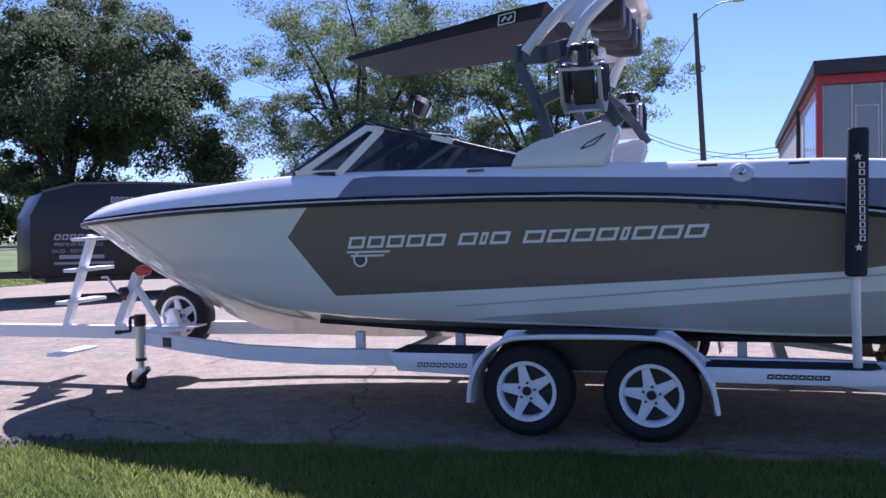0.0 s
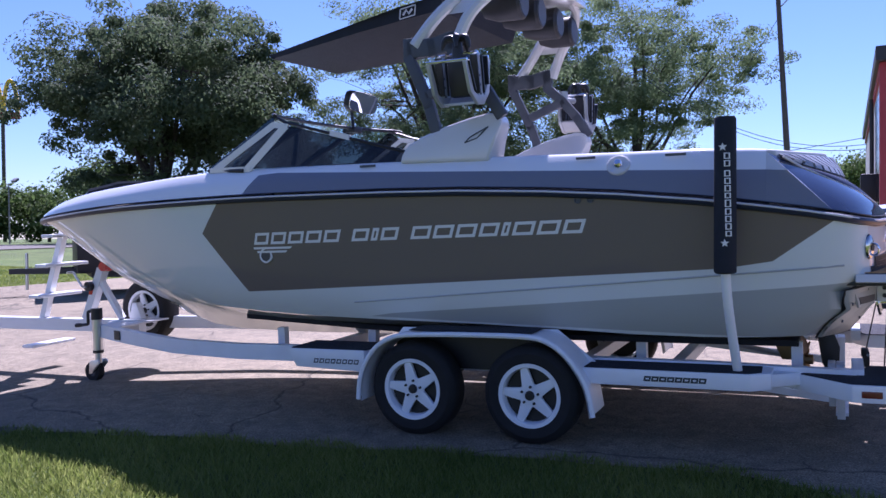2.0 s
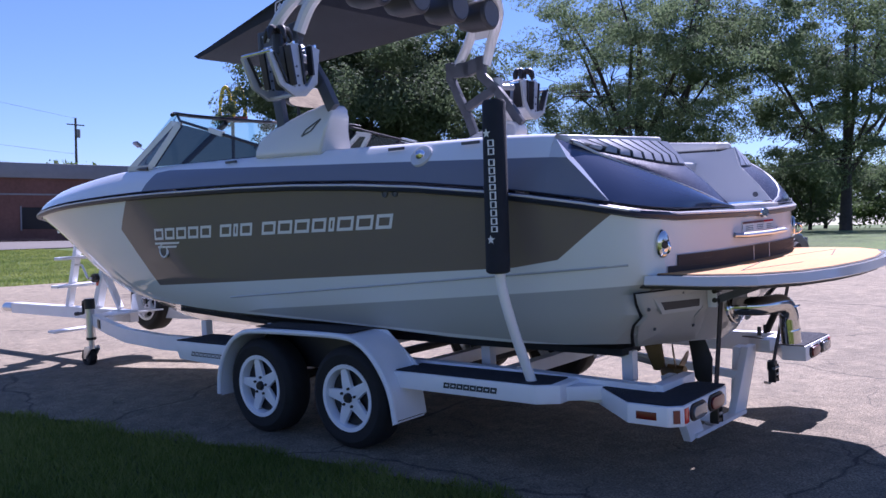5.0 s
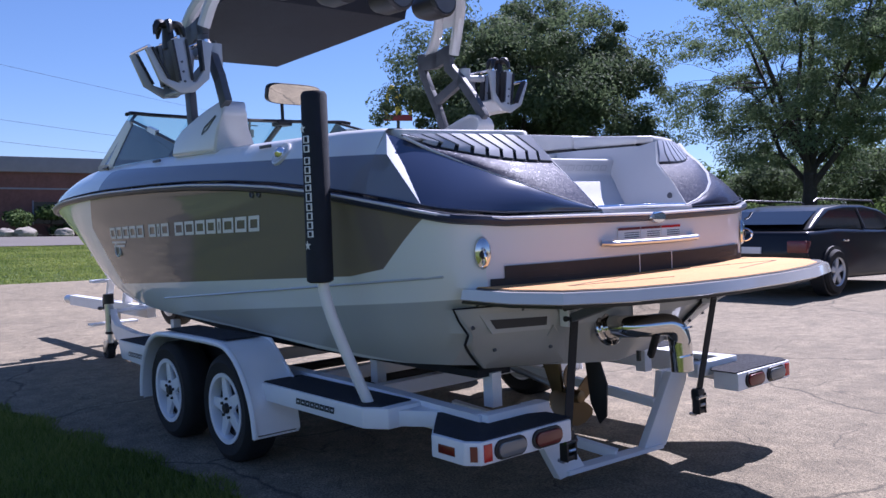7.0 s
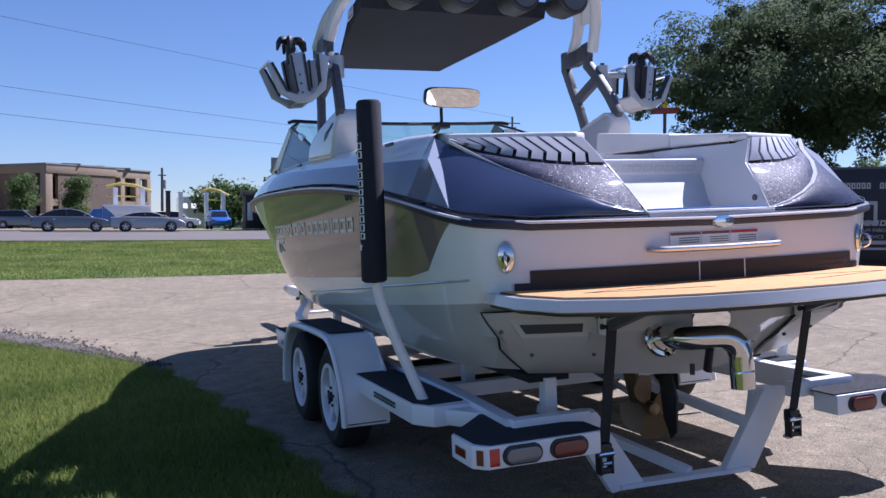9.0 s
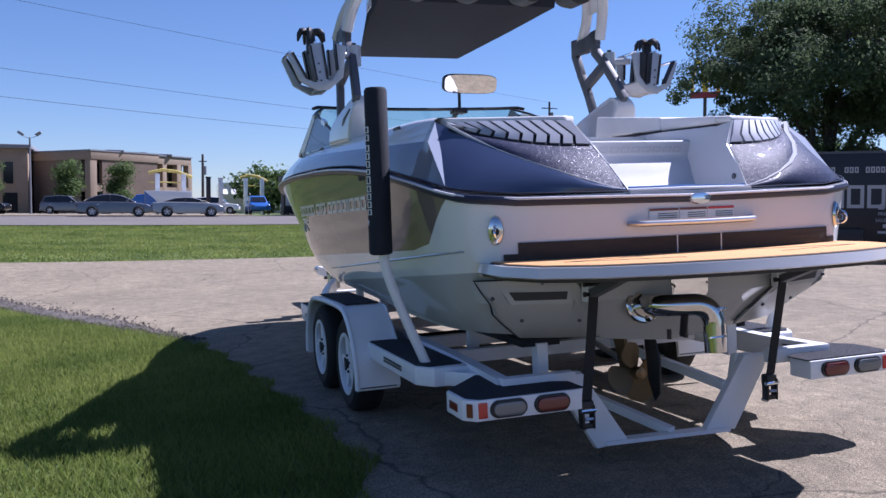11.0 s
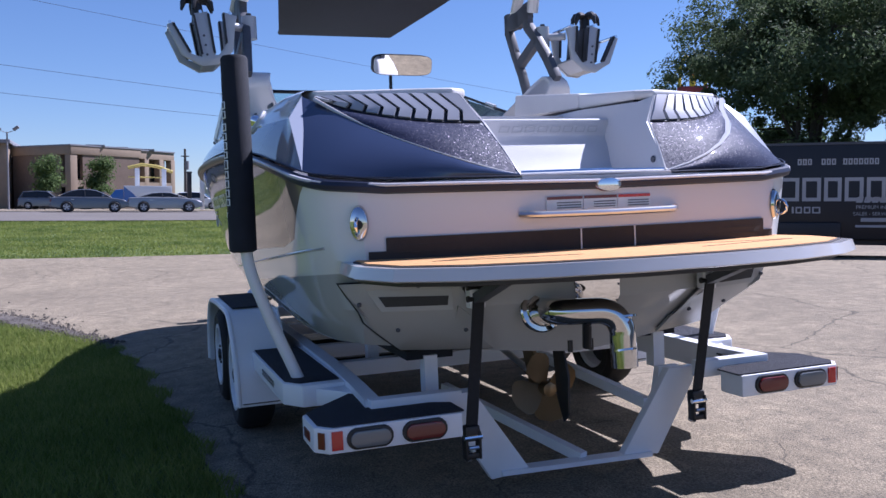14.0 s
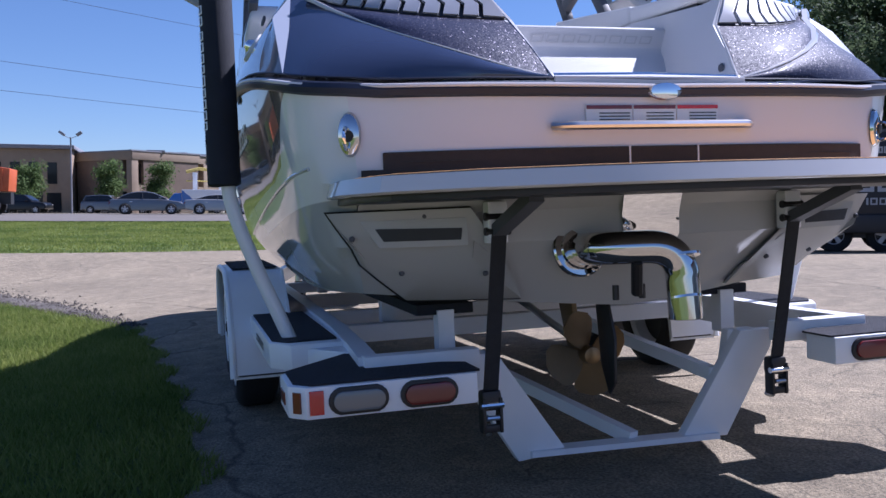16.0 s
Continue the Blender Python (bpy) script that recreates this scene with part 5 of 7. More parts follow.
    part("reflector", box(2.108, 2.116, min(s * 1.205, s * 1.25), max(s * 1.205, s * 1.25), 0.4, 0.475, 0.002), ORANGE_LENS, lb, "bright red reflector")
    part("rear_channel", box(1.83, 1.9, min(s * 0.62, s * 1.03), max(s * 0.62, s * 1.03), 0.45, 0.53, 0.006), POWDER, trailer, "white rear cross channel")
    # bunks under the hull
    part("bunk", beam([(-3.0, s * 0.52, 0.72), (-1.0, s * 0.6, 0.625), (1.52, s * 0.63, 0.632)], 0.23, 0.04), CANVAS, trailer, "black carpeted bunk")
    for x in (-2.6, -1.7, 0.5, 1.53):
        part("bunk_post", box(x - 0.06, x + 0.01, min(s * 0.6, s * 0.665), max(s * 0.6, s * 0.665), 0.45, 0.63), POWDER, trailer)
    # transom straps with ratchets
    ya, yb, xb = (-0.585, -0.629, 1.985) if s < 0 else (0.579, 0.573, 1.9)
    stp = part("transom_strap", ribbon((2.05, ya, 0.945), (xb + 0.03, yb, 0.36), 0.052, 0.007), STRAP, trailer, "black transom tie-down strap")
    part("ratchet", box(xb, xb + 0.055, yb - 0.036, yb + 0.036, 0.335, 0.405, 0.016), BLACK, stp, "black ratchet buckle")
    for q in (-1, 1):
        part("ratchet_cheek", box(xb + 0.01, xb + 0.06, yb + q * 0.03 - 0.006, yb + q * 0.03 + 0.006, 0.26, 0.38, 0.005), BLACK, stp)
    part("ratchet_spindle", tube([(xb + 0.05, yb - 0.04, 0.355), (xb + 0.05, yb + 0.04, 0.355)], 0.012, 10), CHROME, stp, "chrome ratchet spindle")
    part("ratchet_handle", box(xb + 0.03, xb + 0.055, yb - 0.03, yb + 0.03, 0.262, 0.288, 0.006), BLACK, stp)
    part("ratchet_grip", tube([(xb + 0.055, yb - 0.022, 0.312), (xb + 0.055, yb + 0.022, 0.312)], 0.009, 8), STEEL, stp)
    part("strap_hook", tube(rounded([(xb + 0.02, yb, 0.28), (xb + 0.01, yb, 0.245), (xb - 0.03, yb, 0.25)], 0.02), 0.01, 6), STEEL, stp)
    # rear guard leg
    part("guard_leg", prism([(s * 0.52, 0.49), (s * 0.67, 0.49), (s * 0.66, 0.42), (s * 0.445, 0.075), (s * 0.25, 0.095)], 1.74, 1.79, 0.004, axis="x"), POWDER, trailer, "white propeller guard leg")
    part("guard_gusset", prism([(s * 0.5, 0.49), (s * 0.62, 0.49), (s * 0.44, 0.16)], 1.69, 1.735, 0.003, axis="x"), POWDER, trailer)
    part("guard_stay", beam([(1.75, 0.05, 0.1), (0.78, -0.3, 0.3)] if s < 0 else [(1.74, 0.42, 0.32), (0.78, 0.25, 0.46)], 0.045, 0.05), POWDER, trailer)
part("guard_bar", beam([(1.77, -0.4, 0.1), (1.77, 0.4, 0.082)], 0.08, 0.022), POWDER, trailer, "white propeller guard bar")
for x in (0.75, 0.1, -1.0, -2.2):
    part("cross_member", beam([(x, -0.9, 0.46), (x, 0.9, 0.46)], 0.08, 0.08), POWDER, trailer)
for x in (-1.01, -0.13):
    part("axle", tube([(x, -1.2, 0.33), (x, 1.2, 0.33)], 0.035, 10), BLACK, trailer)
part("tongue", beam([(-4.85, 0, 0.5), (-7.7, 0, 0.5)], 0.1, 0.13), POWDER, trailer, "white trailer tongue")
part("coupler", tube([(-7.7, 0, 0.5), (-7.95, 0, 0.5)], 0.06, 10), STEEL, trailer)
# jack
jack = part("jack_post", tube([(-5.065, -0.4, 0.285), (-5.06, -0.4, 0.69)], 0.048, 16), STEEL, trailer, "steel jack post")
part("jack_leg", tube([(-5.065, -0.4, 0.18), (-5.065, -0.4, 0.3)], 0.034, 14), STEEL, jack)
part("jack_collar", tube([(-5.065, -0.4, 0.28), (-5.065, -0.4, 0.31)], 0.053, 16), BLACK, jack)
part("jack_cap", tube([(-5.06, -0.4, 0.62), (-5.06, -0.4, 0.73)], 0.056, 16), BLACK, jack)
part("jack_crank", tube(rounded([(-5.06, -0.4, 0.7), (-5.16, -0.42, 0.7), (-5.16, -0.42, 0.57), (-5.27, -0.42, 0.56)], 0.02), 0.016, 8), BLACK, jack)
part("crank_grip", tube([(-5.27, -0.42, 0.56), (-5.33, -0.42, 0.555)], 0.022, 10), BLACK, jack)
for y in (-0.455, -0.345):
    part("jack_fork", prism([(-5.13, 0.2), (-5.02, 0.22), (-5.0, 0.18), (-5.11, 0.075), (-5.15, 0.075)], y - 0.006, y + 0.006, 0.002), STEEL, jack)
part("jack_wheel", lathe([(0.05, -0.04), (0.092, -0.04), (0.1, -0.02), (0.1, 0.02), (0.092, 0.04), (0.05, 0.04)], 28, None, pose(-5.13, -0.4, 0.092), cap=False), RUBBER, jack, "black jack wheel")
part("jack_hub", lathe([(0.0, -0.03), (0.055, -0.025), (0.055, 0.025), (0.0, 0.03)], 16, None, pose(-5.13, -0.4, 0.092)), GREY, jack)
part("jack_bracket", box(-5.1, -4.98, -0.37, -0.3, 0.44, 0.56, 0.01), POWDER, jack)
part("tongue_plate", prism([(-5.25, -0.06), (-4.98, -0.4), (-4.8, -0.44), (-4.8, 0.44), (-4.98, 0.4), (-5.25, 0.06)], 0.53, 0.548, 0.003, axis="z"), POWDER, trailer, "white plate joining tongue and frame")
part("beam_tag", box(-4.73, -4.61, -0.525, -0.515, 0.44, 0.53, 0.002, None, pose(-4.67, -0.5, 0, 0, 0, -19) @ pose(4.67, 0.5, 0)), BLACK, trailer, "small black tag")
# boarding ladder on the tongue
part("ladder_post", beam([(-6.315, 0.02, 0.54), (-5.93, 0.02, 1.5)], 0.07, 0.07), POWDER, trailer, "white boarding ladder post")
for x0, z in ((-5.97, 1.452), (-6.09, 1.135), (-6.215, 0.802)):
    part("ladder_step", box(x0, x0 + 0.17, -0.245, 0.33, z, z + 0.035, 0.008), POWDER, trailer, "white ladder step")
part("low_step", box(-6.36, -6.19, -0.245, 0.33, 0.26, 0.29, 0.006), POWDER, trailer)
part("low_step_arm", beam([(-6.28, 0.0, 0.46), (-6.28, 0.0, 0.28)], 0.05, 0.04), POWDER, trailer)
# winch post and bow stop
part("winch_post", beam([(-5.62, 0, 0.56), (-5.36, 0, 1.1)], 0.09, 0.09), POWDER, trailer, "white winch post")
part("winch_brace", beam([(-5.12, 0, 0.58), (-5.4, 0, 0.98)], 0.06, 0.05), POWDER, trailer)
part("bow_roller", lathe([(0.0, -0.07), (0.05, -0.07), (0.06, 0.0), (0.05, 0.07), (0.0, 0.07)], 16, None, pose(-5.3, 0, 1.13)), ORANGE_LENS, trailer, "red rubber bow roller")
part("winch_drum", tube([(-5.5, -0.1, 0.92), (-5.5, 0.1, 0.92)], 0.05, 12), BLACK, trailer)
part("winch_handle", tube(rounded([(-5.5, -0.1, 0.92), (-5.5, -0.16, 0.92), (-5.62, -0.16, 1.08), (-5.62, -0.24, 1.08)], 0.02), 0.012, 8), STEEL, trailer)
part("warning_plate", prism([(-5.54, 0.83), (-5.49, 0.83), (-5.46, 0.91), (-5.51, 0.91)], -0.05, -0.046), ORANGE_LENS, trailer, "orange warning plate")
wheel_parts(trailer, -5.12, 0.31, 0.62, -1)
part("spare_bracket", prism([(-5.2, 0.5), (-5.0, 0.5), (-5.08, 0.72), (-5.14, 0.72)], 0.16, 0.24, 0.01), POWDER, trailer)


# ---- paving, lawns, street ----
NEAR_EDGE = [(-15.6, 0.6), (-12.0, 2.0), (-8.55, 3.5), (-6.48, 4.52), (-5.4, 5.05), (-4.75, 5.33), (-4.1, 5.5), (-2.4, 5.75), (-0.1, 5.98), (1.3, 6.06), (1.9, 5.8), (2.3, 5.2), (2.8, 4.7), (6.0, 4.3), (45.0, 4.0)]

SOIL = mat("dark_crumbled_soil", (0.085, 0.073, 0.06), 0.95, var=0.6, scale=14, bump=1.0, bscale=30)


def lot():
    """Asphalt from the ragged grass edge to the far trees."""
    rnd = random.Random(3)
    rows = []
    xs = [-18.5, -17.5, -16.5] + [-15.6 + 0.4 * i for i in range(46)] + [3 + 1.5 * i for i in range(29)]
    for x in xs:
        y0 = lerp(NEAR_EDGE, x) + rnd.uniform(-0.05, 0.05)
        row = []
        for t in (0, 0.02, 0.05, 0.09, 0.14, 0.2, 0.28, 0.37, 0.47, 0.58, 0.7, 0.84, 1.0):
            y = y0 + (36 - y0) * t
            row.append((x, y, height(x, y) + 0.004 - (0.02 if t == 0 else 0)))
        rows.append(row)
    ob = new("lot_paving", link_mesh("lot_paving", sheet(rows), ASPHALT))
    tagged(ob, "sunbleached cracked grey asphalt parking lot", "paving", kind="structure")
    drive = []
    for y in [-60 + 2.2 * i for i in range(30)]:
        wide = 9.1 * (1 - smooth(-2, 1.2, y))
        drive.append([(-18.5 + wide * k / 4, y, height(-18.5 + wide * k / 4, y) + 0.002) for k in range(5)])
    rim = []
    for i in range(255):
        x = -13.0 + 0.035 * i
        y = lerp(NEAR_EDGE, x)
        w = (0.05 + 0.05 * abs(math.sin(x * 2.3)) + rnd.uniform(0.0, 0.08) + 0.3 * smooth(-5.2, -7.6, x)) * smooth(-4.1, -4.8, x) + 0.004
        rim.append([(x, y - 0.12, height(x, y) - 0.025), (x, y, height(x, y) + 0.012), (x, y + w * 0.5, height(x, y + w) + 0.011), (x, y + w, height(x, y + w) + 0.005)])
    tagged(new("soil_edge", link_mesh("soil_edge", sheet(rim), SOIL)), "dark crumbled soil along the edge of the asphalt", "soil", kind="structure")
    tagged(new("driveway", link_mesh("driveway", sheet(drive), ASPHALT)), "pale asphalt driveway between lawns", "paving", kind="structure")


lot()
ground_sheet("street", (-57.0, -40.5, -140, 130), 3.0, 0.02, STREET, "worn grey asphalt street beyond the lawn", "road")
ground_sheet("far_lot", (-100.0, -62.0, -80, 14), 4.0, 0.02, ASPHALT, "asphalt car park in front of the office", "paving")
ground_sheet("far_kerb", (-57.6, -57.1, -140, 130), 3.0, 0.14, CONCRETE, "concrete kerb along the street", "kerb")


def blades(name, count, area, keep, low, high, broad, color, label):
    """Grass blades, one mesh."""
    rng = np.random.default_rng(11)
    x0, x1, y0, y1 = area
    px, py = rng.uniform(x0, x1, count), rng.uniform(y0, y1, count)
    ok = np.array([keep(a, b) for a, b in zip(px, py)])
    px, py = px[ok], py[ok]
    n = len(px)
    pz = np.array([height(a, b) for a, b in zip(px, py)]) - 0.03
    ang, h = rng.uniform(0, 2 * np.pi, n), rng.uniform(low, high, n)
    w = rng.uniform(0.004, 0.008, n) * broad
    lean, la = rng.uniform(0.1, 1.1, n) * h, rng.uniform(0, 2 * np.pi, n)
    v = np.zeros((n, 3, 3))
    v[:, 0] = np.stack([px - w * np.cos(ang), py - w * np.sin(ang), pz], 1)
    v[:, 1] = np.stack([px + w * np.cos(ang), py + w * np.sin(ang), pz], 1)
    v[:, 2] = np.stack([px + lean * np.cos(la), py + lean * np.sin(la), pz + h], 1)
    me = bpy.data.meshes.new(name)
    me.from_pydata(v.reshape(-1, 3).tolist(), [], np.arange(3 * n).reshape(-1, 3).tolist())
    me.materials.append(color)
    tagged(new(name, me), label, "grass", kind="stuff")


def island_mat(name, c0, c1, rough=0.6, trans=0.0):
    """Leaves: colour varies from one to the next; some light passes through."""
    m = mat(name, c0, rough, spec=0.2)
    nt = m.node_tree
    b = nt.nodes["Principled BSDF"]
    geo = nt.nodes.new("ShaderNodeNewGeometry")
    mx = nt.nodes.new("ShaderNodeMix")
    mx.data_type = "RGBA"
    nt.links.new(geo.outputs["Random Per Island"], mx.inputs[0])
    mx.inputs[6].default_value, mx.inputs[7].default_value = (*c0, 1), (*c1, 1)
    nt.links.new(mx.outputs[2], b.inputs["Base Color"])
    if trans:
        tl = nt.nodes.new("ShaderNodeBsdfTranslucent")
        nt.links.new(mx.outputs[2], tl.inputs[0])
        ms = nt.nodes.new("ShaderNodeMixShader")
        ms.inputs[0].default_value = trans
        nt.links.new(b.outputs[0], ms.inputs[1])
        nt.links.new(tl.outputs[0], ms.inputs[2])
        nt.links.new(ms.outputs[0], nt.nodes["Material Output"].inputs["Surface"])
    return m


def patchy(m, low, high, scale):
    """Large pale and lush patches over the colour that a material already has."""
    nt = m.node_tree
    b = nt.nodes["Principled BSDF"]
    old = b.inputs["Base Color"].links[0].from_socket
    users = [l.to_socket for l in nt.links if l.from_socket == old]
    tc = nt.nodes.new("ShaderNodeTexCoord")
    n = nt.nodes.new("ShaderNodeTexNoise")
    n.inputs["Scale"].default_value, n.inputs["Detail"].default_value, n.inputs["Roughness"].default_value = scale, 6, 0.65
    nt.links.new(tc.outputs["Object"], n.inputs["Vector"])
    r = nt.nodes.new("ShaderNodeMapRange")
    r.inputs["From Min"].default_value, r.inputs["From Max"].default_value = 0.38, 0.62
    nt.links.new(n.outputs["Fac"], r.inputs["Value"])
    tint = nt.nodes.new("ShaderNodeMix")
    tint.data_type = "RGBA"
    nt.links.new(r.outputs[0], tint.inputs[0])
    tint.inputs[6].default_value, tint.inputs[7].default_value = (*low, 1), (*high, 1)
    mul = nt.nodes.new("ShaderNodeMix")
    mul.data_type, mul.blend_type = "RGBA", "MULTIPLY"
    mul.inputs[0].default_value = 1.0
    nt.links.new(old, mul.inputs[6])
    nt.links.new(tint.outputs[2], mul.inputs[7])
    for u in users:
        nt.links.new(mul.outputs[2], u)
    return m


GRASS = island_mat("grass_blade", (0.115, 0.172, 0.028), (0.265, 0.305, 0.09), 0.7, 0.55)
patchy(GRASS, (0.72, 0.78, 0.7), (1.25, 1.15, 1.15), 0.5)
patchy(GRASS_SOIL, (0.75, 0.8, 0.7), (1.2, 1.12, 1.2), 0.5)
LEAF_DARK = island_mat("dark_green_leaf", (0.078, 0.112, 0.056), (0.128, 0.165, 0.082), 0.75, 0.45)
LEAF_LIGHT = island_mat("light_green_leaf", (0.105, 0.152, 0.075), (0.185, 0.24, 0.12), 0.75, 0.5)
LEAF_BUSH = island_mat("bush_leaf", (0.06, 0.1, 0.03), (0.14, 0.2, 0.065), 0.75, 0.45)
BARK = mat("bark", (0.05, 0.042, 0.036), 0.9, var=0.3, scale=5, bump=0.6, bscale=14)
blades("near_grass", 560000, (-12.0, 7.0, -2.4, 6.25), lambda a, b: b < lerp(NEAR_EDGE, a) + 0.06 * math.sin(a * 7.3) + 0.03, 0.045, 0.072, 0.9, GRASS, "short mown green grass beside the lot")
blades("lawn_grass", 200000, (-40.6, -18.4, -8.0, 24.0), lambda a, b: True, 0.035, 0.06, 2.6, GRASS, "mown green lawn between lot and street")


def clods():
    """Broken bits of asphalt and earth along the edge of the lot."""
    rng = np.random.default_rng(17)
    bm = bmesh.new()
    for k in range(2600):
        x = rng.uniform(-12.5, -4.4)
        y = lerp(NEAR_EDGE, x) + abs(rng.normal()) * (0.1 + 0.2 * smooth(-5.2, -7.6, x)) - 0.05
        r = rng.uniform(0.006, 0.028)
        z = height(x, y) + 0.004
        top = bm.verts.new((x + rng.uniform(-0.3, 0.3) * r, y + rng.uniform(-0.3, 0.3) * r, z + r * rng.uniform(0.6, 1.2)))
        turn = rng.uniform(0, 6.28)
        ring = [bm.verts.new((x + r * rng.uniform(0.7, 1.3) * math.cos(turn + i * 1.2566), y + r * rng.uniform(0.7, 1.3) * math.sin(turn + i * 1.2566), z - 0.004)) for i in range(5)]
        for i in range(5):
            bm.faces.new((ring[i], ring[(i + 1) % 5], top))
    tagged(new("crumbled_asphalt", link_mesh("crumbled_asphalt", bm, SOIL, 20)), "dark crumbled asphalt bits along the grass edge", "rubble", kind="stuff")


clods()


# ---- trees ----
def tree(x, y, top, radius, base, clumps, leaves, leaf, material, label, seed, lacy=0.0, trunk_r=0.3, squash=1.0, puff=0.6):
    """A tapered trunk with limbs and a crown of leaves in clumps at the limbs' ends."""
    rng = np.random.default_rng(seed)
    ob = thing("tree", spot(x, y), label, "tree")
    mid = (top + base) / 2
    half = (top - base) / 2
    bm = tube([(0, 0, -0.2), (0.05, 0.02, base * 0.6), (0.15, -0.1, base + half * 0.35), (0.1, 0.1, mid + half * 0.3)], [trunk_r * 1.25, trunk_r, trunk_r * 0.75, trunk_r * 0.3], 10)
    part("trunk", bm, BARK, ob)
    centres = []
    limb = bmesh.new()
    forks = []
    turn0 = rng.uniform(0, 6.28)
    boughs = 9 if lacy else 7
    for k in range(boughs):
        a_ = turn0 + 2 * math.pi * k / boughs + rng.uniform(-0.25, 0.25)
        far = radius * rng.uniform(0.45, 0.72)
        s = Vector((0.1, 0, base * rng.uniform(0.75, 1.0) + half * rng.uniform(0.0, 0.25)))
        e = Vector((math.cos(a_) * far, math.sin(a_) * far * squash, mid + half * rng.uniform(-0.15, 0.62)))
        m1 = s.lerp(e, 0.35) + Vector((rng.uniform(-0.05, 0.05) * radius, rng.uniform(-0.05, 0.05) * radius, -0.05 * radius))
        m2 = s.lerp(e, 0.7) + Vector((rng.uniform(-0.06, 0.06) * radius, rng.uniform(-0.06, 0.06) * radius, 0.05 * radius))
        q = trunk_r * rng.uniform(0.38, 0.55)
        tube([s, m1, m2, e], [q, q * 0.75, q * 0.5, q * 0.2], 6, limb)
        forks += [(m1, q * 0.3), (m1.lerp(m2, 0.5), q * 0.26), (m2, q * 0.22), (m2.lerp(e, 0.5), q * 0.16), (e, q * 0.12)]
    for k in range(clumps):
        if k % 6 == 0:
            d = rng.normal(size=3)
            d /= np.linalg.norm(d)
            lobe = d * rng.uniform(0.1, 0.86) ** (0.4 if lacy else 0.5)
        u = lobe + rng.normal(size=3) * np.array([1, 1, 0.6]) * (0.2 if lacy else 0.17)
        shape = 1.0 - 0.18 * max(0.0, -u[2]) - 0.1 * abs(math.sin(3 * math.atan2(u[1], u[0]) + seed))
        c = np.array([u[0] * radius * shape, u[1] * radius * shape * squash, mid + u[2] * half])
        centres.append(c)
        if k % (2 if lacy else 4) == 0:
            e = Vector(c)
            s, q = min(forks, key=lambda f: (f[0] - e).length)
            m1 = s.lerp(e, 0.5) + Vector((rng.uniform(-0.12, 0.12), rng.uniform(-0.12, 0.12), rng.uniform(-0.02, 0.14))) * (e - s).length
            tube([s, m1, e], [q, q * 0.6, q * 0.15], 4, limb)
    tagged(part("branchwork", limb, BARK, ob), kind="stuff")
    cs = np.repeat(np.array(centres), leaves, axis=0)
    n = len(cs)
    spread = puff * rng.uniform(0.4, 1.45, clumps).repeat(leaves)
    off = rng.normal(size=(n, 3))
    off *= np.minimum(1.0, 1.85 / np.linalg.norm(off, axis=1))[:, None]
    off = off * spread[:, None] * np.array([1, 1, 0.5 if lacy else 0.7])
    p = cs + off
    nrm = off / (np.linalg.norm(off, axis=1)[:, None] + 1e-6) + np.array([0, 0, 0.5]) + 0.55 * rng.normal(size=(n, 3))
    a = np.cross(nrm, rng.normal(size=(n, 3)))
    a /= np.linalg.norm(a, axis=1)[:, None]
    b = np.cross(nrm, a)
    b /= np.linalg.norm(b, axis=1)[:, None]
    size = leaf * rng.uniform(0.55, 1.3, n)[:, None]
    v = np.stack([p - a * size, p - b * size * 0.45, p + a * size, p + b * size * 0.45], 1)
    me = bpy.data.meshes.new("crown")
    me.from_pydata(v.reshape(-1, 3).tolist(), [], np.arange(4 * n).reshape(-1, 4).tolist())
    me.materials.append(material)
    crown = new("crown", me)
    crown.parent = ob
    return ob


tree(-55.2, 62.6, 23.4, 12.6, 2.8, 500, 330, 0.19, LEAF_DARK, "tall dense dark green tree behind the lot", 5, trunk_r=0.6, puff=0.9)
tree(-44.6, 68.0, 13.0, 4.4, 2.0, 75, 200, 0.17, LEAF_DARK, "smaller dark green tree beside the tall one", 8, trunk_r=0.3, puff=0.8)
tree(-32.0, 74.5, 24.5, 13.0, 4.0, 430, 340, 0.13, LEAF_LIGHT, "broad airy light green tree with visible limbs", 21, lacy=1.0, trunk_r=0.6, puff=0.85)
tree(-15.0, 76.5, 22.0, 11.5, 4.5, 330, 320, 0.13, LEAF_LIGHT, "airy green tree at the edge of the grass", 33, lacy=1.0, trunk_r=0.42, puff=0.75)
tree(-44.0, 90.0, 8.5, 6.5, 0.6, 150, 130, 0.2, LEAF_DARK, "dark green tree in the row behind the lot", 41, trunk_r=0.2, puff=0.7)
tree(-33.0, 92.0, 9.0, 7.0, 0.4, 150, 130, 0.2, LEAF_DARK, "dark green tree in the row behind the lot", 47, trunk_r=0.2, puff=0.7)
tree(-22.0, 91.0, 8.0, 6.5, 0.4, 150, 130, 0.2, LEAF_DARK, "dark green tree in the row behind the lot", 48, trunk_r=0.2, puff=0.7)
tree(-72.0, 74.0, 9.5, 6.0, 1.0, 100, 90, 0.3, LEAF_BUSH, "green tree beyond the lawn", 51, trunk_r=0.2, puff=0.8)
tree(-5.0, 110.0, 7.3, 6.0, 0.3, 130, 150, 0.2, LEAF_BUSH, "green tree in the far row", 61, trunk_r=0.25, puff=1.0)
tree(-18.0, 110.0, 7.6, 7.0, 0.3, 110, 130, 0.22, LEAF_BUSH, "green tree in the far row", 62, trunk_r=0.25, puff=1.0)
tree(3.2, 92.0, 7.9, 5.0, 0.4, 130, 150, 0.19, LEAF_BUSH, "green tree in the far row", 63, trunk_r=0.25, puff=1.0)
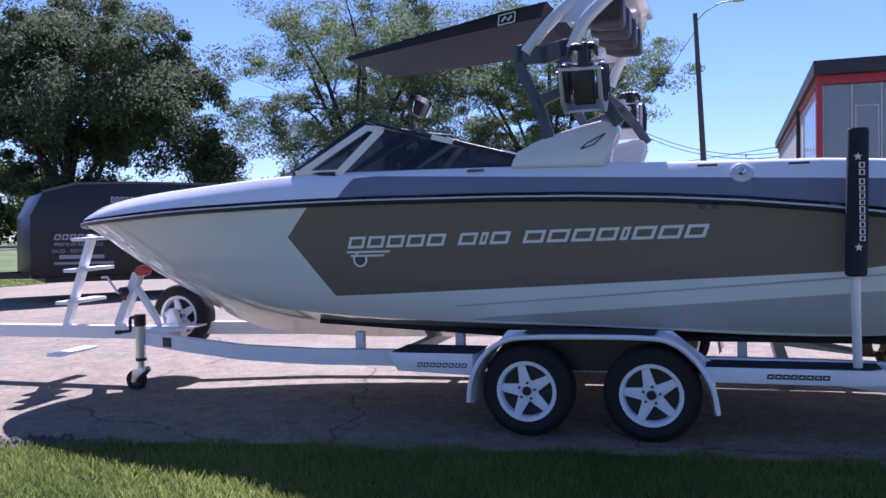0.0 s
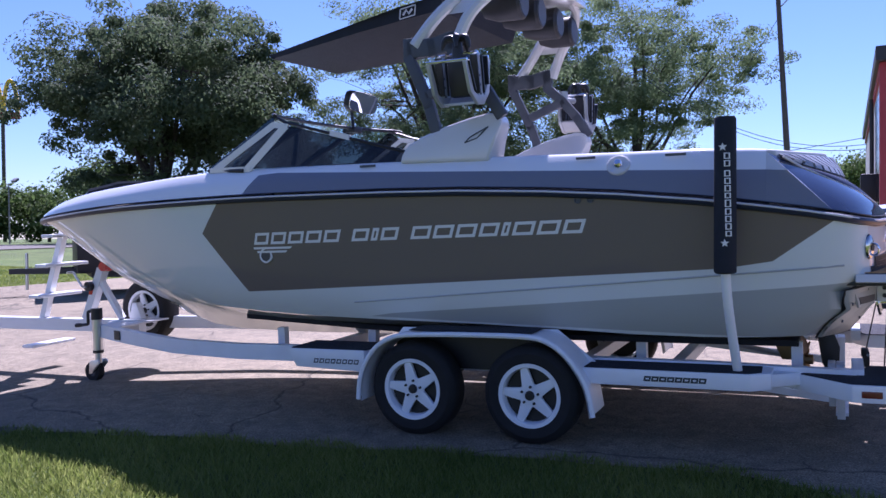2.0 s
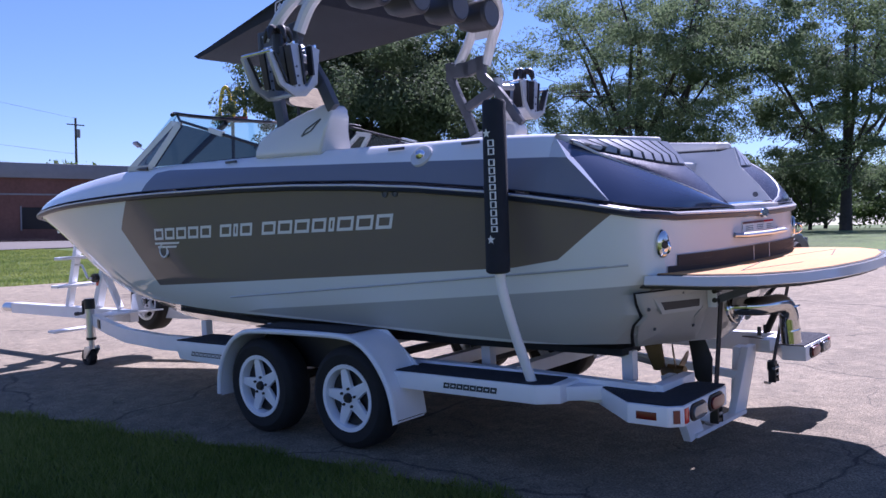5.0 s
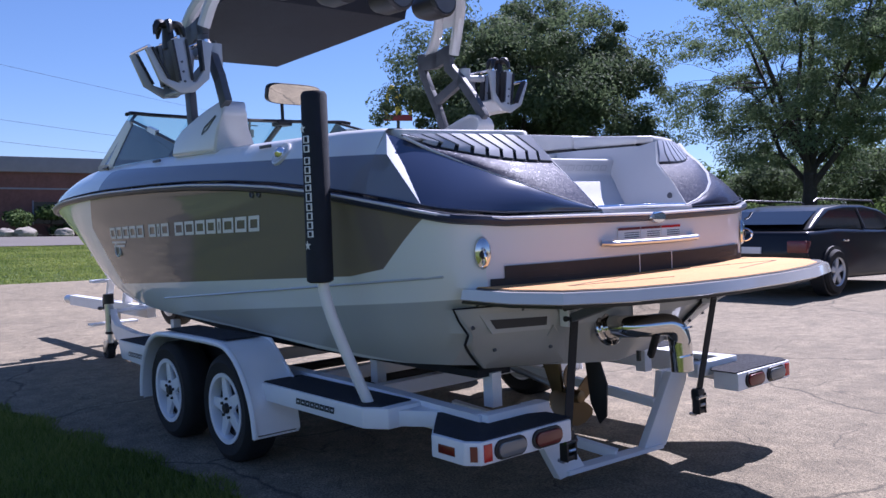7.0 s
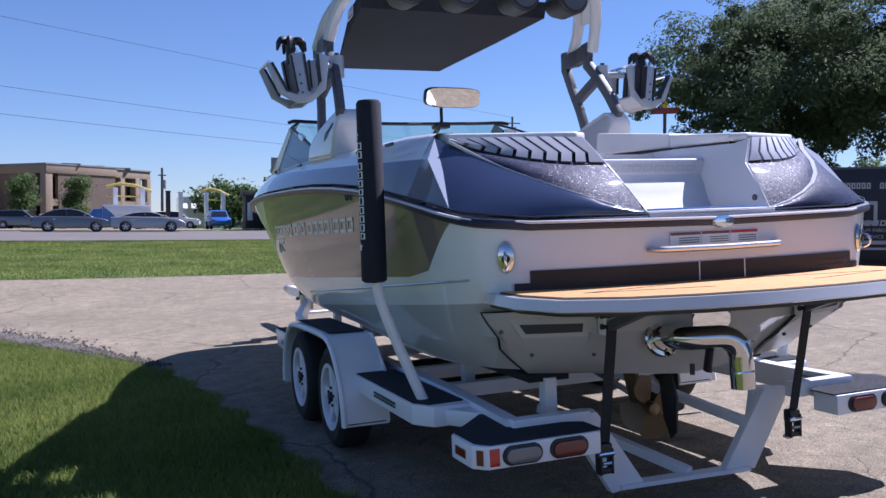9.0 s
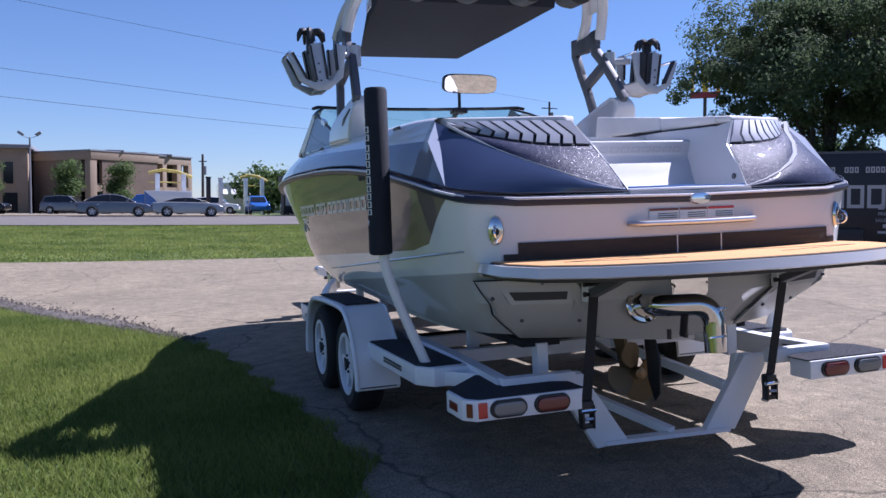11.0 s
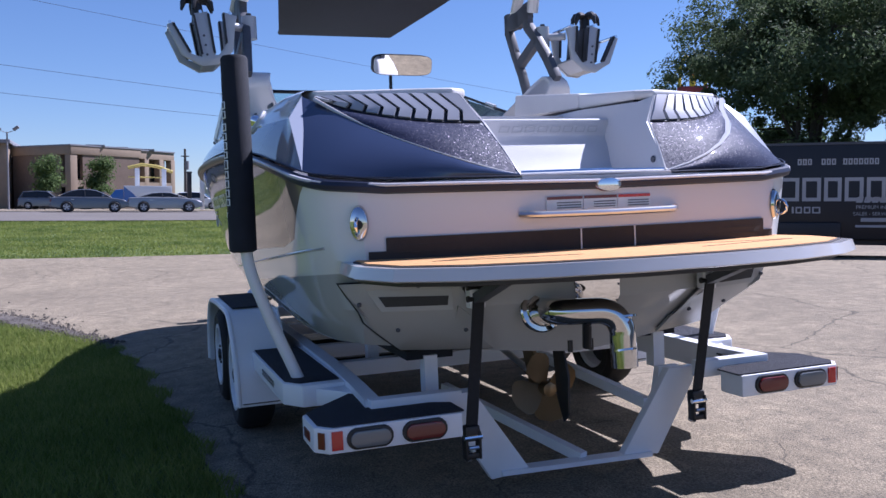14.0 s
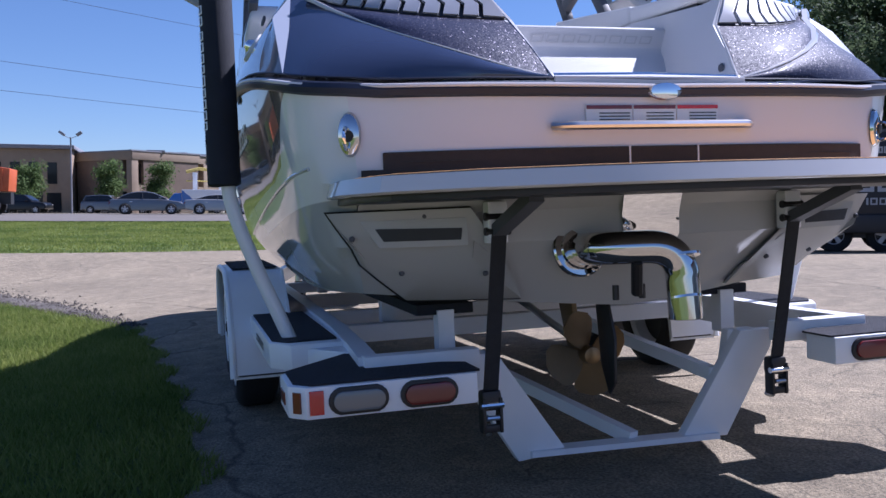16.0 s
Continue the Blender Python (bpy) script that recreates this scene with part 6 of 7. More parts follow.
for k, (x_, y_, t_) in enumerate(((-58.0, 112.0, 10.0), (-48.0, 118.0, 11.0), (-38.0, 114.0, 9.5), (-28.0, 118.0, 10.5), (13.0, 110.0, 8.0), (24.0, 114.0, 9.0), (-11.5, 116.0, 7.2), (-68.0, 110.0, 10.0), (-79.0, 106.0, 9.0), (-90.0, 99.0, 9.5), (-100.0, 88.0, 8.0), (-107.0, 79.0, 8.5), (-112.0, 70.0, 7.5))):
    tree(x_, y_, t_, 8.0, 0.2, 110, 80, 0.34, LEAF_BUSH, "green tree in the far row", 80 + k, trunk_r=0.25, puff=1.0)
for k, (x_, y_, t_) in enumerate(((-49.0, 71.5, 2.4), (-44.5, 75.0, 3.0), (-40.0, 78.0, 2.6), (-35.5, 80.0, 3.2), (-30.5, 82.0, 2.7), (-26.0, 84.0, 3.0))):
    tree(x_, y_, t_, 2.9, 0.05, 60, 90, 0.2, LEAF_BUSH, "low green hedge bush behind the lawn", 140 + k, trunk_r=0.06, puff=0.5)
tree(-4.6, 72.0, 3.3, 1.9, 0.1, 80, 110, 0.13, LEAF_BUSH, "rounded green bush on the grass", 64, trunk_r=0.06, puff=0.4)
tree(-96.0, 52.0, 8.0, 6.0, 0.6, 70, 80, 0.34, LEAF_BUSH, "green tree beyond the street", 65, trunk_r=0.2, puff=0.9)
tree(-91.0, -1.95, 5.9, 1.5, 0.9, 70, 80, 0.14, LEAF_BUSH, "small green tree in front of the office", 71, trunk_r=0.1, puff=0.5)
tree(-91.0, 3.55, 5.2, 1.45, 0.9, 70, 80, 0.14, LEAF_BUSH, "small green tree in front of the office", 72, trunk_r=0.1, puff=0.5)
tree(-91.0, -9.6, 5.9, 1.5, 1.0, 70, 80, 0.14, LEAF_BUSH, "small green tree in front of the office", 74, trunk_r=0.1, puff=0.5)
tree(-112.0, 22.0, 6.5, 6.0, 0.5, 60, 70, 0.35, LEAF_BUSH, "green tree far down the street", 73, trunk_r=0.2, puff=0.9)
tree(-100.0, 31.0, 7.5, 6.0, 0.5, 60, 70, 0.35, LEAF_BUSH, "green tree far down the street", 75, trunk_r=0.2, puff=0.9)


# ---- buildings ----
BEIGE = mat("beige_stucco", (0.29, 0.22, 0.155), 0.85, var=0.08, scale=1.5, bump=0.2, bscale=30)
# Office bay walls: deep shade put in as darker tan; reused on far house.
BEIGE_DARK = mat("tan_darkened_for_bay_shade", (0.165, 0.12, 0.09), 0.85, var=0.12, scale=3, bump=0.2, bscale=30)
BRICK = mat("dark_red_brick", (0.16, 0.075, 0.06), 0.85, var=0.2, scale=4, bump=0.3, bscale=20)
ROOF_GREY = mat("grey_metal_fascia", (0.22, 0.22, 0.24), 0.6, var=0.08, scale=2)
RED_TRIM = mat("red_painted_trim", (0.34, 0.03, 0.035), 0.45, var=0.08, scale=3)
BLACK_TRIM = mat("black_metal_fascia", (0.02, 0.02, 0.022), 0.5, var=0.1, scale=3)
PANEL = mat("pale_grey_panel", (0.46, 0.46, 0.46), 0.6, var=0.06, scale=2)
GLASS_DARK = mat("dark_window_glass", (0.02, 0.022, 0.026), 0.1, spec=0.25)
GLASS_PALE = mat("pale_reflecting_glass", (0.17, 0.2, 0.2), 0.2, spec=0.8)
YELLOW = mat("yellow_sign_plastic", (0.75, 0.5, 0.02), 0.4)
FADED_YELLOW = mat("faded_yellow_canopy", (0.5, 0.4, 0.1), 0.5, var=0.06, scale=3)
WOOD_POLE = mat("weathered_pole_wood", (0.09, 0.075, 0.065), 0.85, var=0.2, scale=6, bump=0.4, bscale=20)


def showroom():
    """The building with the red trim; its corner stands nearest."""
    z0 = height(3, 26)
    ob = thing("showroom", pose(2.6, 25.0, z0), "low building with black eaves, red trim and large windows", "building")
    top = 5.75
    part("wall", box(0, 20, 0.15, 20, -0.3, top - 0.4), PANEL, ob)
    part("roof", prism([(-0.15, top - 0.05), (20.2, top + 0.2), (20.2, top - 0.35), (-0.15, top - 0.4)], -0.35, 20.3), BLACK_TRIM, ob, "black eaves")
    part("red_band", box(-0.05, 20, -0.02, 0.15, top - 0.62, top - 0.38), RED_TRIM, ob, "red trim band")
    part("red_band", box(-0.06, 0.0, 0.15, 20, top - 0.62, top - 0.38), RED_TRIM, ob, "red trim band")
    part("corner_post", box(-0.06, 0.09, -0.03, 0.25, -0.2, top - 0.62), RED_TRIM, ob, "red corner post")
    for i in range(24):
        x = 0.12 + 0.7 * i
        w = part("window", box(x, x + 0.66, 0.08, 0.14, 0.2, top - 0.65), GLASS_PALE, ob, "tall pale window")
        part("window_frame", box(x - 0.04, x, 0.04, 0.15, 0.2, top - 0.65), PANEL, w)
        part("transom_bar", box(x, x + 0.66, 0.05, 0.15, 2.0, 2.06), PANEL, w)
        if i % 2:
            for a_, b_, c_, d_ in ((x + 0.06, x + 0.09, 2.4, top - 1.2), (x + 0.6, x + 0.63, 2.4, top - 1.2), (x + 0.09, x + 0.6, top - 1.23, top - 1.2), (x + 0.09, x + 0.6, 2.4, 2.43)):
                part("sash_bar", box(a_, b_, 0.055, 0.09, c_, d_), PANEL, w)
    for i in range(6):
        part("side_window", box(-0.04, -0.004, 0.5 + 0.62 * i, 1.06 + 0.62 * i, 1.0, top - 0.95), GLASS_DARK, ob, "dark side window")
    for i in range(5):
        part("side_panel", box(-0.04, -0.004, 4.6 + 2.9 * i, 7.4 + 2.9 * i, 0.0, top - 0.9), PANEL, ob)
    part("downpipe", tube([(-0.1, 6.0, 0), (-0.1, 6.0, top - 0.5)], 0.06, 8), BLACK_TRIM, ob)
    part("wall_vent", box(-0.45, -0.02, 3.6, 4.4, 2.0, 2.8, 0.03), BLACK_TRIM, ob)


showroom()


def office():
    """Two-storey beige office: its corner stands nearest, both wings fall back from it."""
    z0 = height(-98, 0) - 0.1
    ob = thing("office_building", pose(-98.0, 0.2, z0), "two-storey beige office with deep window bays", "building")

    def wing(m, columns, end, pairs):
        """A wing along +y of its own frame, its front at x = 0; columns at the given places."""
        # recessed wall, the shade of the bays painted into its colour
        part("wall", merge(None, box(-9, -1.5, 0, end, 0, 6.4), m), BEIGE_DARK, ob)
        part("parapet", merge(None, box(-9.2, 0, -0.1, end + 0.1, 6.1, 7.05, 0.05), m), BEIGE, ob, "beige roof parapet")
        part("roof_edge", merge(None, box(-9.3, 0.12, -0.15, end + 0.15, 7.05, 7.2), m), ROOF_GREY, ob)
        part("floor_band", merge(None, box(-1.6, 0.02, 0, end, 2.55, 3.3), m), BEIGE, ob, "beige floor band")
        part("ground_glazing", merge(None, box(-1.56, -1.44, 0, end, 0.0, 2.5), m), GLASS_DARK, ob, "dark ground floor glazing")
        for y in columns:
            part("column", merge(None, box(-0.8, 0.05, y - 0.35, y + 0.35, 0, 6.15, 0.04), m), BEIGE, ob)
        for a, b in pairs:
            win = part("window", merge(None, box(-1.52, -1.44, a, b, 3.5, 5.7), m), GLASS_DARK, ob, "tall dark window")
            part("window_sill", merge(None, box(-1.5, -1.36, a - 0.06, b + 0.06, 3.4, 3.5), m), BEIGE, win)
    right = [(1.3 + 1.5 * k, 2.0 + 1.5 * k) for k in range(4)] + [(8.9, 9.5), (10.0, 10.6), (12.6, 13.2), (13.7, 14.2), (15.2, 15.6)]
    wing(pose(0, 0, 0, 0, 0, 45), (0.3, 7.1, 11.4, 13.9, 15.9), 16.1, right)
    left = [(12.0 - 1.15 * k, 12.5 - 1.15 * k) for k in range(9)]
    wing(pose(0, 0, 0, 0, 0, -53) @ pose(0, -13.0, 0), (12.7, 6.5, 0.3), 13.0, left)
    part("entrance_block", box(-16, -3.2, -20, -6.6, 0, 7.3, 0.05), BEIGE, ob, "raised beige entrance block")
    part("entrance_roof", box(-16.4, -2.6, -20.4, -6.2, 7.3, 7.75, 0.08), ROOF_GREY, ob)
    for k in range(6):
        win = part("window", box(-3.22, -3.14, -18.6 + 1.9 * k, -17.6 + 1.9 * k, 3.4, 5.8), GLASS_DARK, ob, "tall dark window")
        part("window_sill", box(-3.2, -3.05, -18.7 + 1.9 * k, -17.5 + 1.9 * k, 3.3, 3.4), BEIGE, win)
        part("ground_window", box(-3.22, -3.14, -18.7 + 1.9 * k, -17.2 + 1.9 * k, 0.2, 2.4), GLASS_DARK, ob)
    part("far_wing", box(-18, -8, -52, -20, 0, 6.6, 0.05), BEIGE, ob)
    for k in range(12):
        part("window", box(-8.02, -7.94, -50.5 + 2.5 * k, -49.0 + 2.5 * k, 3.5, 5.5), GLASS_DARK, ob, "tall dark window")
    for x, y, h in ((-3, 2.5, 7.35), (-7, 5, 7.4), (-9, 8, 7.35)):
        part("roof_unit", box(x - 0.8, x + 0.8, y - 1, y + 1, 7.1, h, 0.05), ROOF_GREY, ob, "grey roof unit")


office()


def brick_hall():
    z0 = height(-63, 30) - 0.1
    ob = thing("brick_building", pose(-63.5, 18.3, z0, 0, 0, -14), "long low dark brick building with a grey metal fascia", "building")
    part("wall", box(-14, 0, 0, 24, 0, 4.8), BRICK, ob)
    part("trim_band", box(0.0, 0.05, 0, 24, 3.5, 3.62), ROOF_GREY, ob)
    part("roof", box(-14.4, 0.3, -0.3, 24.5, 4.75, 5.85, 0.05), ROOF_GREY, ob, "grey metal fascia roof")
    for i in range(4):
        w = part("window", box(-0.02, 0.05, 3 + 5.6 * i, 6 + 5.6 * i, 1.0, 2.6), GLASS_DARK, ob, "dark window")
        part("window_frame", box(-0.01, 0.08, 2.9 + 5.6 * i, 3 + 5.6 * i, 0.9, 2.7), ROOF_GREY, w)


brick_hall()


def rock(x, y, r, seed):
    bm = bmesh.new()
    bmesh.ops.create_icosphere(bm, subdivisions=3, radius=r)
    for v in bm.verts:
        v.co *= 1 + 0.25 * noise.noise(v.co * 2.2 / r + Vector((seed, 0, 0)))
        v.co.z *= 0.6
    ob = new("boulder", link_mesh("boulder", bm, CONCRETE))
    ob.matrix_basis = spot(x, y, 0, r * 0.3)
    tagged(ob, "pale rounded boulder beside the brick building", "boulder", "boulders")


for i, (x, y) in enumerate(((-59.8, 18.6), (-59.5, 19.8), (-59.9, 22.5), (-60.2, 25.5))):
    rock(x, y, 0.65 + 0.1 * (i % 2), i)
for i, (x, y) in enumerate(((-61.5, 20.2), (-61.6, 22.0), (-61.4, 24.0), (-61.8, 26.5))):
    tree(x, y, 1.9, 1.0, 0.05, 24, 60, 0.16, LEAF_BUSH, "low green shrub before the brick building", 80 + i, trunk_r=0.05, puff=0.3)


def diner_sign():
    """A tall sign with a pair of yellow arches."""
    ob = thing("arch_sign", spot(-123.5, 99.5, 52, 1.0), "tall sign with yellow arches over a red box", "sign")
    part("post", tube([(0, 0, -1.2), (0, 0, 19.4)], 0.3, 10), WOOD_POLE, ob)
    for s in (-1, 1):
        pts = [(s * (1.2 + 1.0 * math.cos(a_)), 0, 20.2 + 5.3 * math.sin(a_)) for a_ in [k * math.pi / 14 for k in range(15)]]
        part("arch", tube(pts, 0.33, 8), YELLOW, ob, "yellow arch")
    part("sign_box", box(-2.6, 2.6, -0.3, 0.3, 19.2, 20.3, 0.05), RED_TRIM, ob, "red sign box")


diner_sign()


def light_pole(x, y, top, heads, label, lean=0.0, wood=False, arm=0.0):
    ob = thing("street_lamp", spot(x, y), label, "lamp post")
    part("pole", tube([(0, 0, -0.2), (lean, 0, top)], [0.19 if wood else 0.09, 0.12 if wood else 0.07], 10), WOOD_POLE if wood else ROOF_GREY, ob)
    if arm:
        part("arm", tube([(lean, 0, top - 0.5), (lean + 0.25 * arm, 0, top + 0.05), (lean + 0.6 * arm, 0, top + 0.45), (lean + arm, 0, top + 0.5)], 0.035, 8), STEEL, ob)
        part("lamp_head", lathe([(0.0, -0.1), (0.12, -0.06), (0.17, 0.15), (0.12, 0.42), (0.0, 0.5)], 14, None, pose(lean + arm - 0.2, 0, top + 0.5, 0, 0, -90) @ Matrix.Diagonal((1, 1.2, 0.6, 1))), STEEL, ob, "grey cobra lamp head")
    for s in heads:
        part("bracket", tube([(0, 0, top - 0.1), (0, s * 0.5, top + 0.1)], 0.03, 6), ROOF_GREY, ob)
        part("floodlight", box(-0.3, 0.3, -0.28, 0.28, -0.12, 0.12, 0.03, None, pose(0, s * 0.75, top + 0.35, s * 35, 0, 0)), ROOF_GREY, ob, "grey floodlight head")
    return ob


light_pole(-0.75, 49.0, 12.7, (), "weathered wooden pole with a cobra street lamp", lean=-0.65, wood=True, arm=2.2)
light_pole(-83.0, -4.3, 7.1, (-1, 1), "grey lamp post with two floodlights")
light_pole(-62.0, 43.5, 7.6, (-1,), "grey lamp post with one floodlight")
light_pole(-74.0, 61.0, 6.0, (1,), "grey lamp post beside the far street")


def utility_pole(x, y, top, reach=1.1):
    ob = thing("utility_pole", spot(x, y), "weathered wooden utility pole with a crossarm", "utility pole")
    part("pole", tube([(0, 0, -0.2), (0, 0, top)], [0.2, 0.13], 10), WOOD_POLE, ob)
    part("crossarm", box(-0.06, 0.06, -reach, reach, top - 0.9, top - 0.78), WOOD_POLE, ob)
    part("transformer", tube([(0.3, 0.2, top - 2.4), (0.3, 0.2, top - 1.4)], 0.22, 10), ROOF_GREY, ob)


utility_pole(-99.0, 12.3, 6.9, 0.45)
utility_pole(-31.0, -38.5, 14.6)
utility_pole(-97.0, 56.0, 14.6)


WIRE = mat("weathered_grey_cable", (0.05, 0.055, 0.065), 0.9, spec=0.1)


def wire(a, b, sag, r=0.016, name="overhead_wire"):
    pts = [Vector(a).lerp(Vector(b), t / 24) - Vector((0, 0, sag * 4 * (t / 24) * (1 - t / 24))) for t in range(25)]
    ob = new(name, link_mesh(name, tube(pts, r, 5), WIRE))
    tagged(ob, "thin black overhead wire", "wire", "overhead wires")


for z, sag in ((15.2, 0.5), (10.9, 0.7), (9.2, 0.8)):
    wire((-31.0, -38.5, z), (-97.0, 56.0, z + 0.3), sag, 0.014)
wire((-1.4, 49, 12.4), (-10.0, 62, 5.5), 0.6)
wire((-46.0, 78, 7.2), (3.0, 44, 5.6), 1.4)
for z in (11.6, 11.35):
    wire((-10.0, 57, z), (13.6, 57, z), 5.27, 0.02)


# ---- vehicles ----
PAINT_BLACK = mat("black_car_paint", (0.006, 0.006, 0.008), 0.28, coat=0.25, spec=0.3)
PAINT_SILVER = mat("silver_car_paint", (0.3, 0.305, 0.31), 0.3, 0.4, coat=0.8)
PAINT_GREY = mat("grey_car_paint", (0.13, 0.14, 0.155), 0.3, 0.4, coat=0.8)
PAINT_WHITE = mat("white_car_paint", (0.75, 0.75, 0.75), 0.15, coat=0.8)
PAINT_BLUE = mat("blue_van_paint", (0.03, 0.12, 0.4), 0.3, coat=0.5)
PAINT_ORANGE = mat("orange_truck_paint", (0.5, 0.1, 0.025), 0.45, var=0.12, scale=4)
CAR_GLASS = mat("car_window_glass", (0.012, 0.014, 0.016), 0.05, spec=0.5)

ALLOY = mat("silver_wheel_paint", (0.5, 0.51, 0.53), 0.35, 0.2)


def car_wheel(owner, x, y, r, s, width=0.22, rim=0.64):
    m = pose(x, y, r, 0, 0, 0 if s > 0 else 180)
    t = part("wheel", lathe([(r * rim, -width), (r - 0.03, -width), (r, -width + 0.04), (r, -0.04), (r - 0.03, 0), (r * rim, 0.0), (r * rim * 0.95, -0.03), (r * rim * 0.95, -0.12), (0.0, -0.12)], 32, None, m), RUBBER, owner, "black tyre")
    bm = bmesh.new()
    for k in range(5):
        merge(bm, prism([(-0.035, 0.02), (0.035, 0.02), (0.05, r * rim * 0.96), (-0.05, r * rim * 0.96)], -0.05, -0.02, 0.008), m @ pose(0, 0, 0, 0, 72 * k, 0))
    merge(bm, lathe([(r * rim * 0.92, -0.02), (r * rim, 0.004), (r * rim * 1.01, -0.03)], 28, None, m, cap=False))
    merge(bm, lathe([(0.0, -0.01), (0.06, -0.015), (0.07, -0.05)], 16, None, m))
    part("rim", bm, ALLOY, t, "silver five-spoke rim")


def car(name, m, side, cabin, width, wheels, r, paint, label, category="car", rack=False):
    """A car looking along +x: side and cabin outlines in x and z, tyres at the given x."""
    ob = thing(name, m, label, category)
    def skin_(outline, half, top_half, material, nm, bev=0.05):
        zs = [z for _, z in outline]
        lo, hi = min(zs), max(zs)
        own = bmesh.new()
        rings = []
        for s in (-1, 1):
            rings.append([own.verts.new((x, s * (half + (top_half - half) * ((z - lo) / (hi - lo)) ** 1.5), z)) for x, z in outline])
        own.faces.new(rings[0])
        own.faces.new(rings[1][::-1])
        for i in range(len(outline)):
            j = (i + 1) % len(outline)
            own.faces.new((rings[0][i], rings[0][j], rings[1][j], rings[1][i]))
        bmesh.ops.recalc_face_normals(own, faces=own.faces)
        bevelled(own, bev, 3, 20)
        return part(nm, own, material, ob)
    w = width / 2
    skin_(side, w, w * 0.93, paint, "body", bev=0.07)
    skin_(cabin, w * 0.9, w * 0.72, paint, "cabin", bev=0.06)
    xs = [x for x, _ in cabin]
    cz = [z for _, z in cabin]
    lo, hi = min(cz), max(cz)
    def cw(z):
        return w * 0.9 + (w * 0.72 - w * 0.9) * ((z - lo) / (hi - lo)) ** 1.5
    cx = sum(xs) / len(xs)
    zc = (lo + hi) / 2
    pane = [(cx + (x - cx) * 0.92, zc + (z - zc) * 0.8) for x, z in cabin]
    for s in (-1, 1):
        own = bmesh.new()
        v = [own.verts.new((x, s * (cw(z) + 0.008), z)) for x, z in pane]
        own.faces.new(v)
        g = part("side_window", own, CAR_GLASS, ob, "dark side window")
        bx = cx + 0.05
        part("pillar", beam([(bx, s * (cw(lo + 0.05) + 0.012), lo + 0.05), (bx - 0.03, s * (cw(hi - 0.05) + 0.012), hi - 0.06)], 0.03, 0.05), BLACK_TRIM, g)
        for x in wheels:
            part("wheel_arch", lathe([(0.0, 0.0), (r * 1.13, 0.0), (r * 1.13, -0.2)], 24, None, pose(x, s * (w + 0.004), r * 1.02, 0, 0, 0 if s > 0 else 180)), BLACK_TRIM, ob)
            car_wheel(ob, x, s * (w + 0.058), r, s)
        mx = max(xs) - 0.55
        part("door_mirror", box(mx - 0.08, mx + 0.08, min(s * w * 0.97, s * (w + 0.2)), max(s * w * 0.97, s * (w + 0.2)), lo + 0.03, lo + 0.17, 0.03), paint, ob)
        x0, x1 = min(x for x, _ in side), max(x for x, _ in side)
        part("tail_light", box(x0 - 0.012, x0 + 0.12, min(s * w * 0.62, s * w * 0.955), max(s * w * 0.62, s * w * 0.955), lo - 0.3, lo - 0.12, 0.02), RED_LENS, ob, "red tail light")
        part("headlight", box(x1 - 0.14, x1 + 0.005, min(s * w * 0.6, s * w * 0.94), max(s * w * 0.6, s * w * 0.94), lo - 0.32, lo - 0.18, 0.02), CLEAR_LENS, ob, "clear headlight")
        part("door_handle", box(cx - 0.75, cx - 0.58, s * (w * 0.965) - 0.015, s * (w * 0.965) + 0.015, lo - 0.14, lo - 0.11, 0.006), CHROME, ob)
        if rack:
            part("roof_rail", tube([(cx - 1.1, s * cw(hi) * 0.9, hi + 0.02), (cx - 1.0, s * cw(hi) * 0.9, hi + 0.07), (cx + 0.8, s * cw(hi) * 0.9, hi + 0.07), (cx + 0.9, s * cw(hi) * 0.9, hi + 0.01)], 0.016, 8), BLACK, ob)
    # screens front and back
    k = 1 if len(cabin) < 6 else 2
    for (xa, za), (xb, zb) in ((cabin[0], cabin[k]), (cabin[-1], cabin[-1 - k])):
        out = (-0.02 if xa < cx else 0.02) * (1 if k == 1 else 2.2)
        own = bmesh.new()
        a, b = Vector((xa + out, 0, za + 0.05)), Vector((xb + out, 0, zb - 0.02))
        p, q = a.lerp(b, 0.12), a.lerp(b, 0.88)
        v = [own.verts.new((pp.x, s * (cw(pp.z) - 0.1), pp.z + 0.012)) for pp, s in ((p, -1), (p, 1), (q, 1), (q, -1))]
        own.faces.new(v)
        part("windscreen", own, CAR_GLASS, ob, "dark windscreen")
    x0 = min(x for x, _ in side)
    part("number_plate", box(x0 - 0.02, x0 + 0.02, -0.16, 0.16, lo - 0.32, lo - 0.22, 0.006), LETTER, ob, "plain white plate")
    part("rear_bumper", box(x0 - 0.05, x0 + 0.15, -w * 0.93, w * 0.93, 0.3, 0.55, 0.06), paint, ob)
    return ob


SEDAN = [(-2.3, 0.32), (-2.36, 0.6), (-2.3, 0.93), (-1.4, 0.98), (0.9, 0.95), (1.9, 0.82), (2.28, 0.62), (2.3, 0.35), (1.7, 0.22), (-1.7, 0.22)]
SEDAN_TOP = [(-1.98, 0.93), (-1.55, 1.19), (-1.12, 1.37), (-0.65, 1.45), (-0.1, 1.46), (0.35, 1.38), (0.8, 1.18), (1.28, 0.92)]
WAGON_TOP = [(-2.2, 0.95), (-1.85, 1.2), (-1.5, 1.38), (-0.9, 1.46), (-0.2, 1.47), (0.3, 1.39), (0.75, 1.18), (1.2, 0.92)]
SUV = [(-2.3, 0.4), (-2.36, 0.75), (-2.32, 1.08), (-1.4, 1.1), (1.0, 1.08), (2.1, 0.98), (2.3, 0.75), (2.3, 0.42), (1.7, 0.3), (-1.7, 0.3)]
SUV_TOP = [(-2.28, 1.05), (-1.95, 1.68), (-0.6, 1.77), (0.3, 1.72), (1.15, 1.06)]


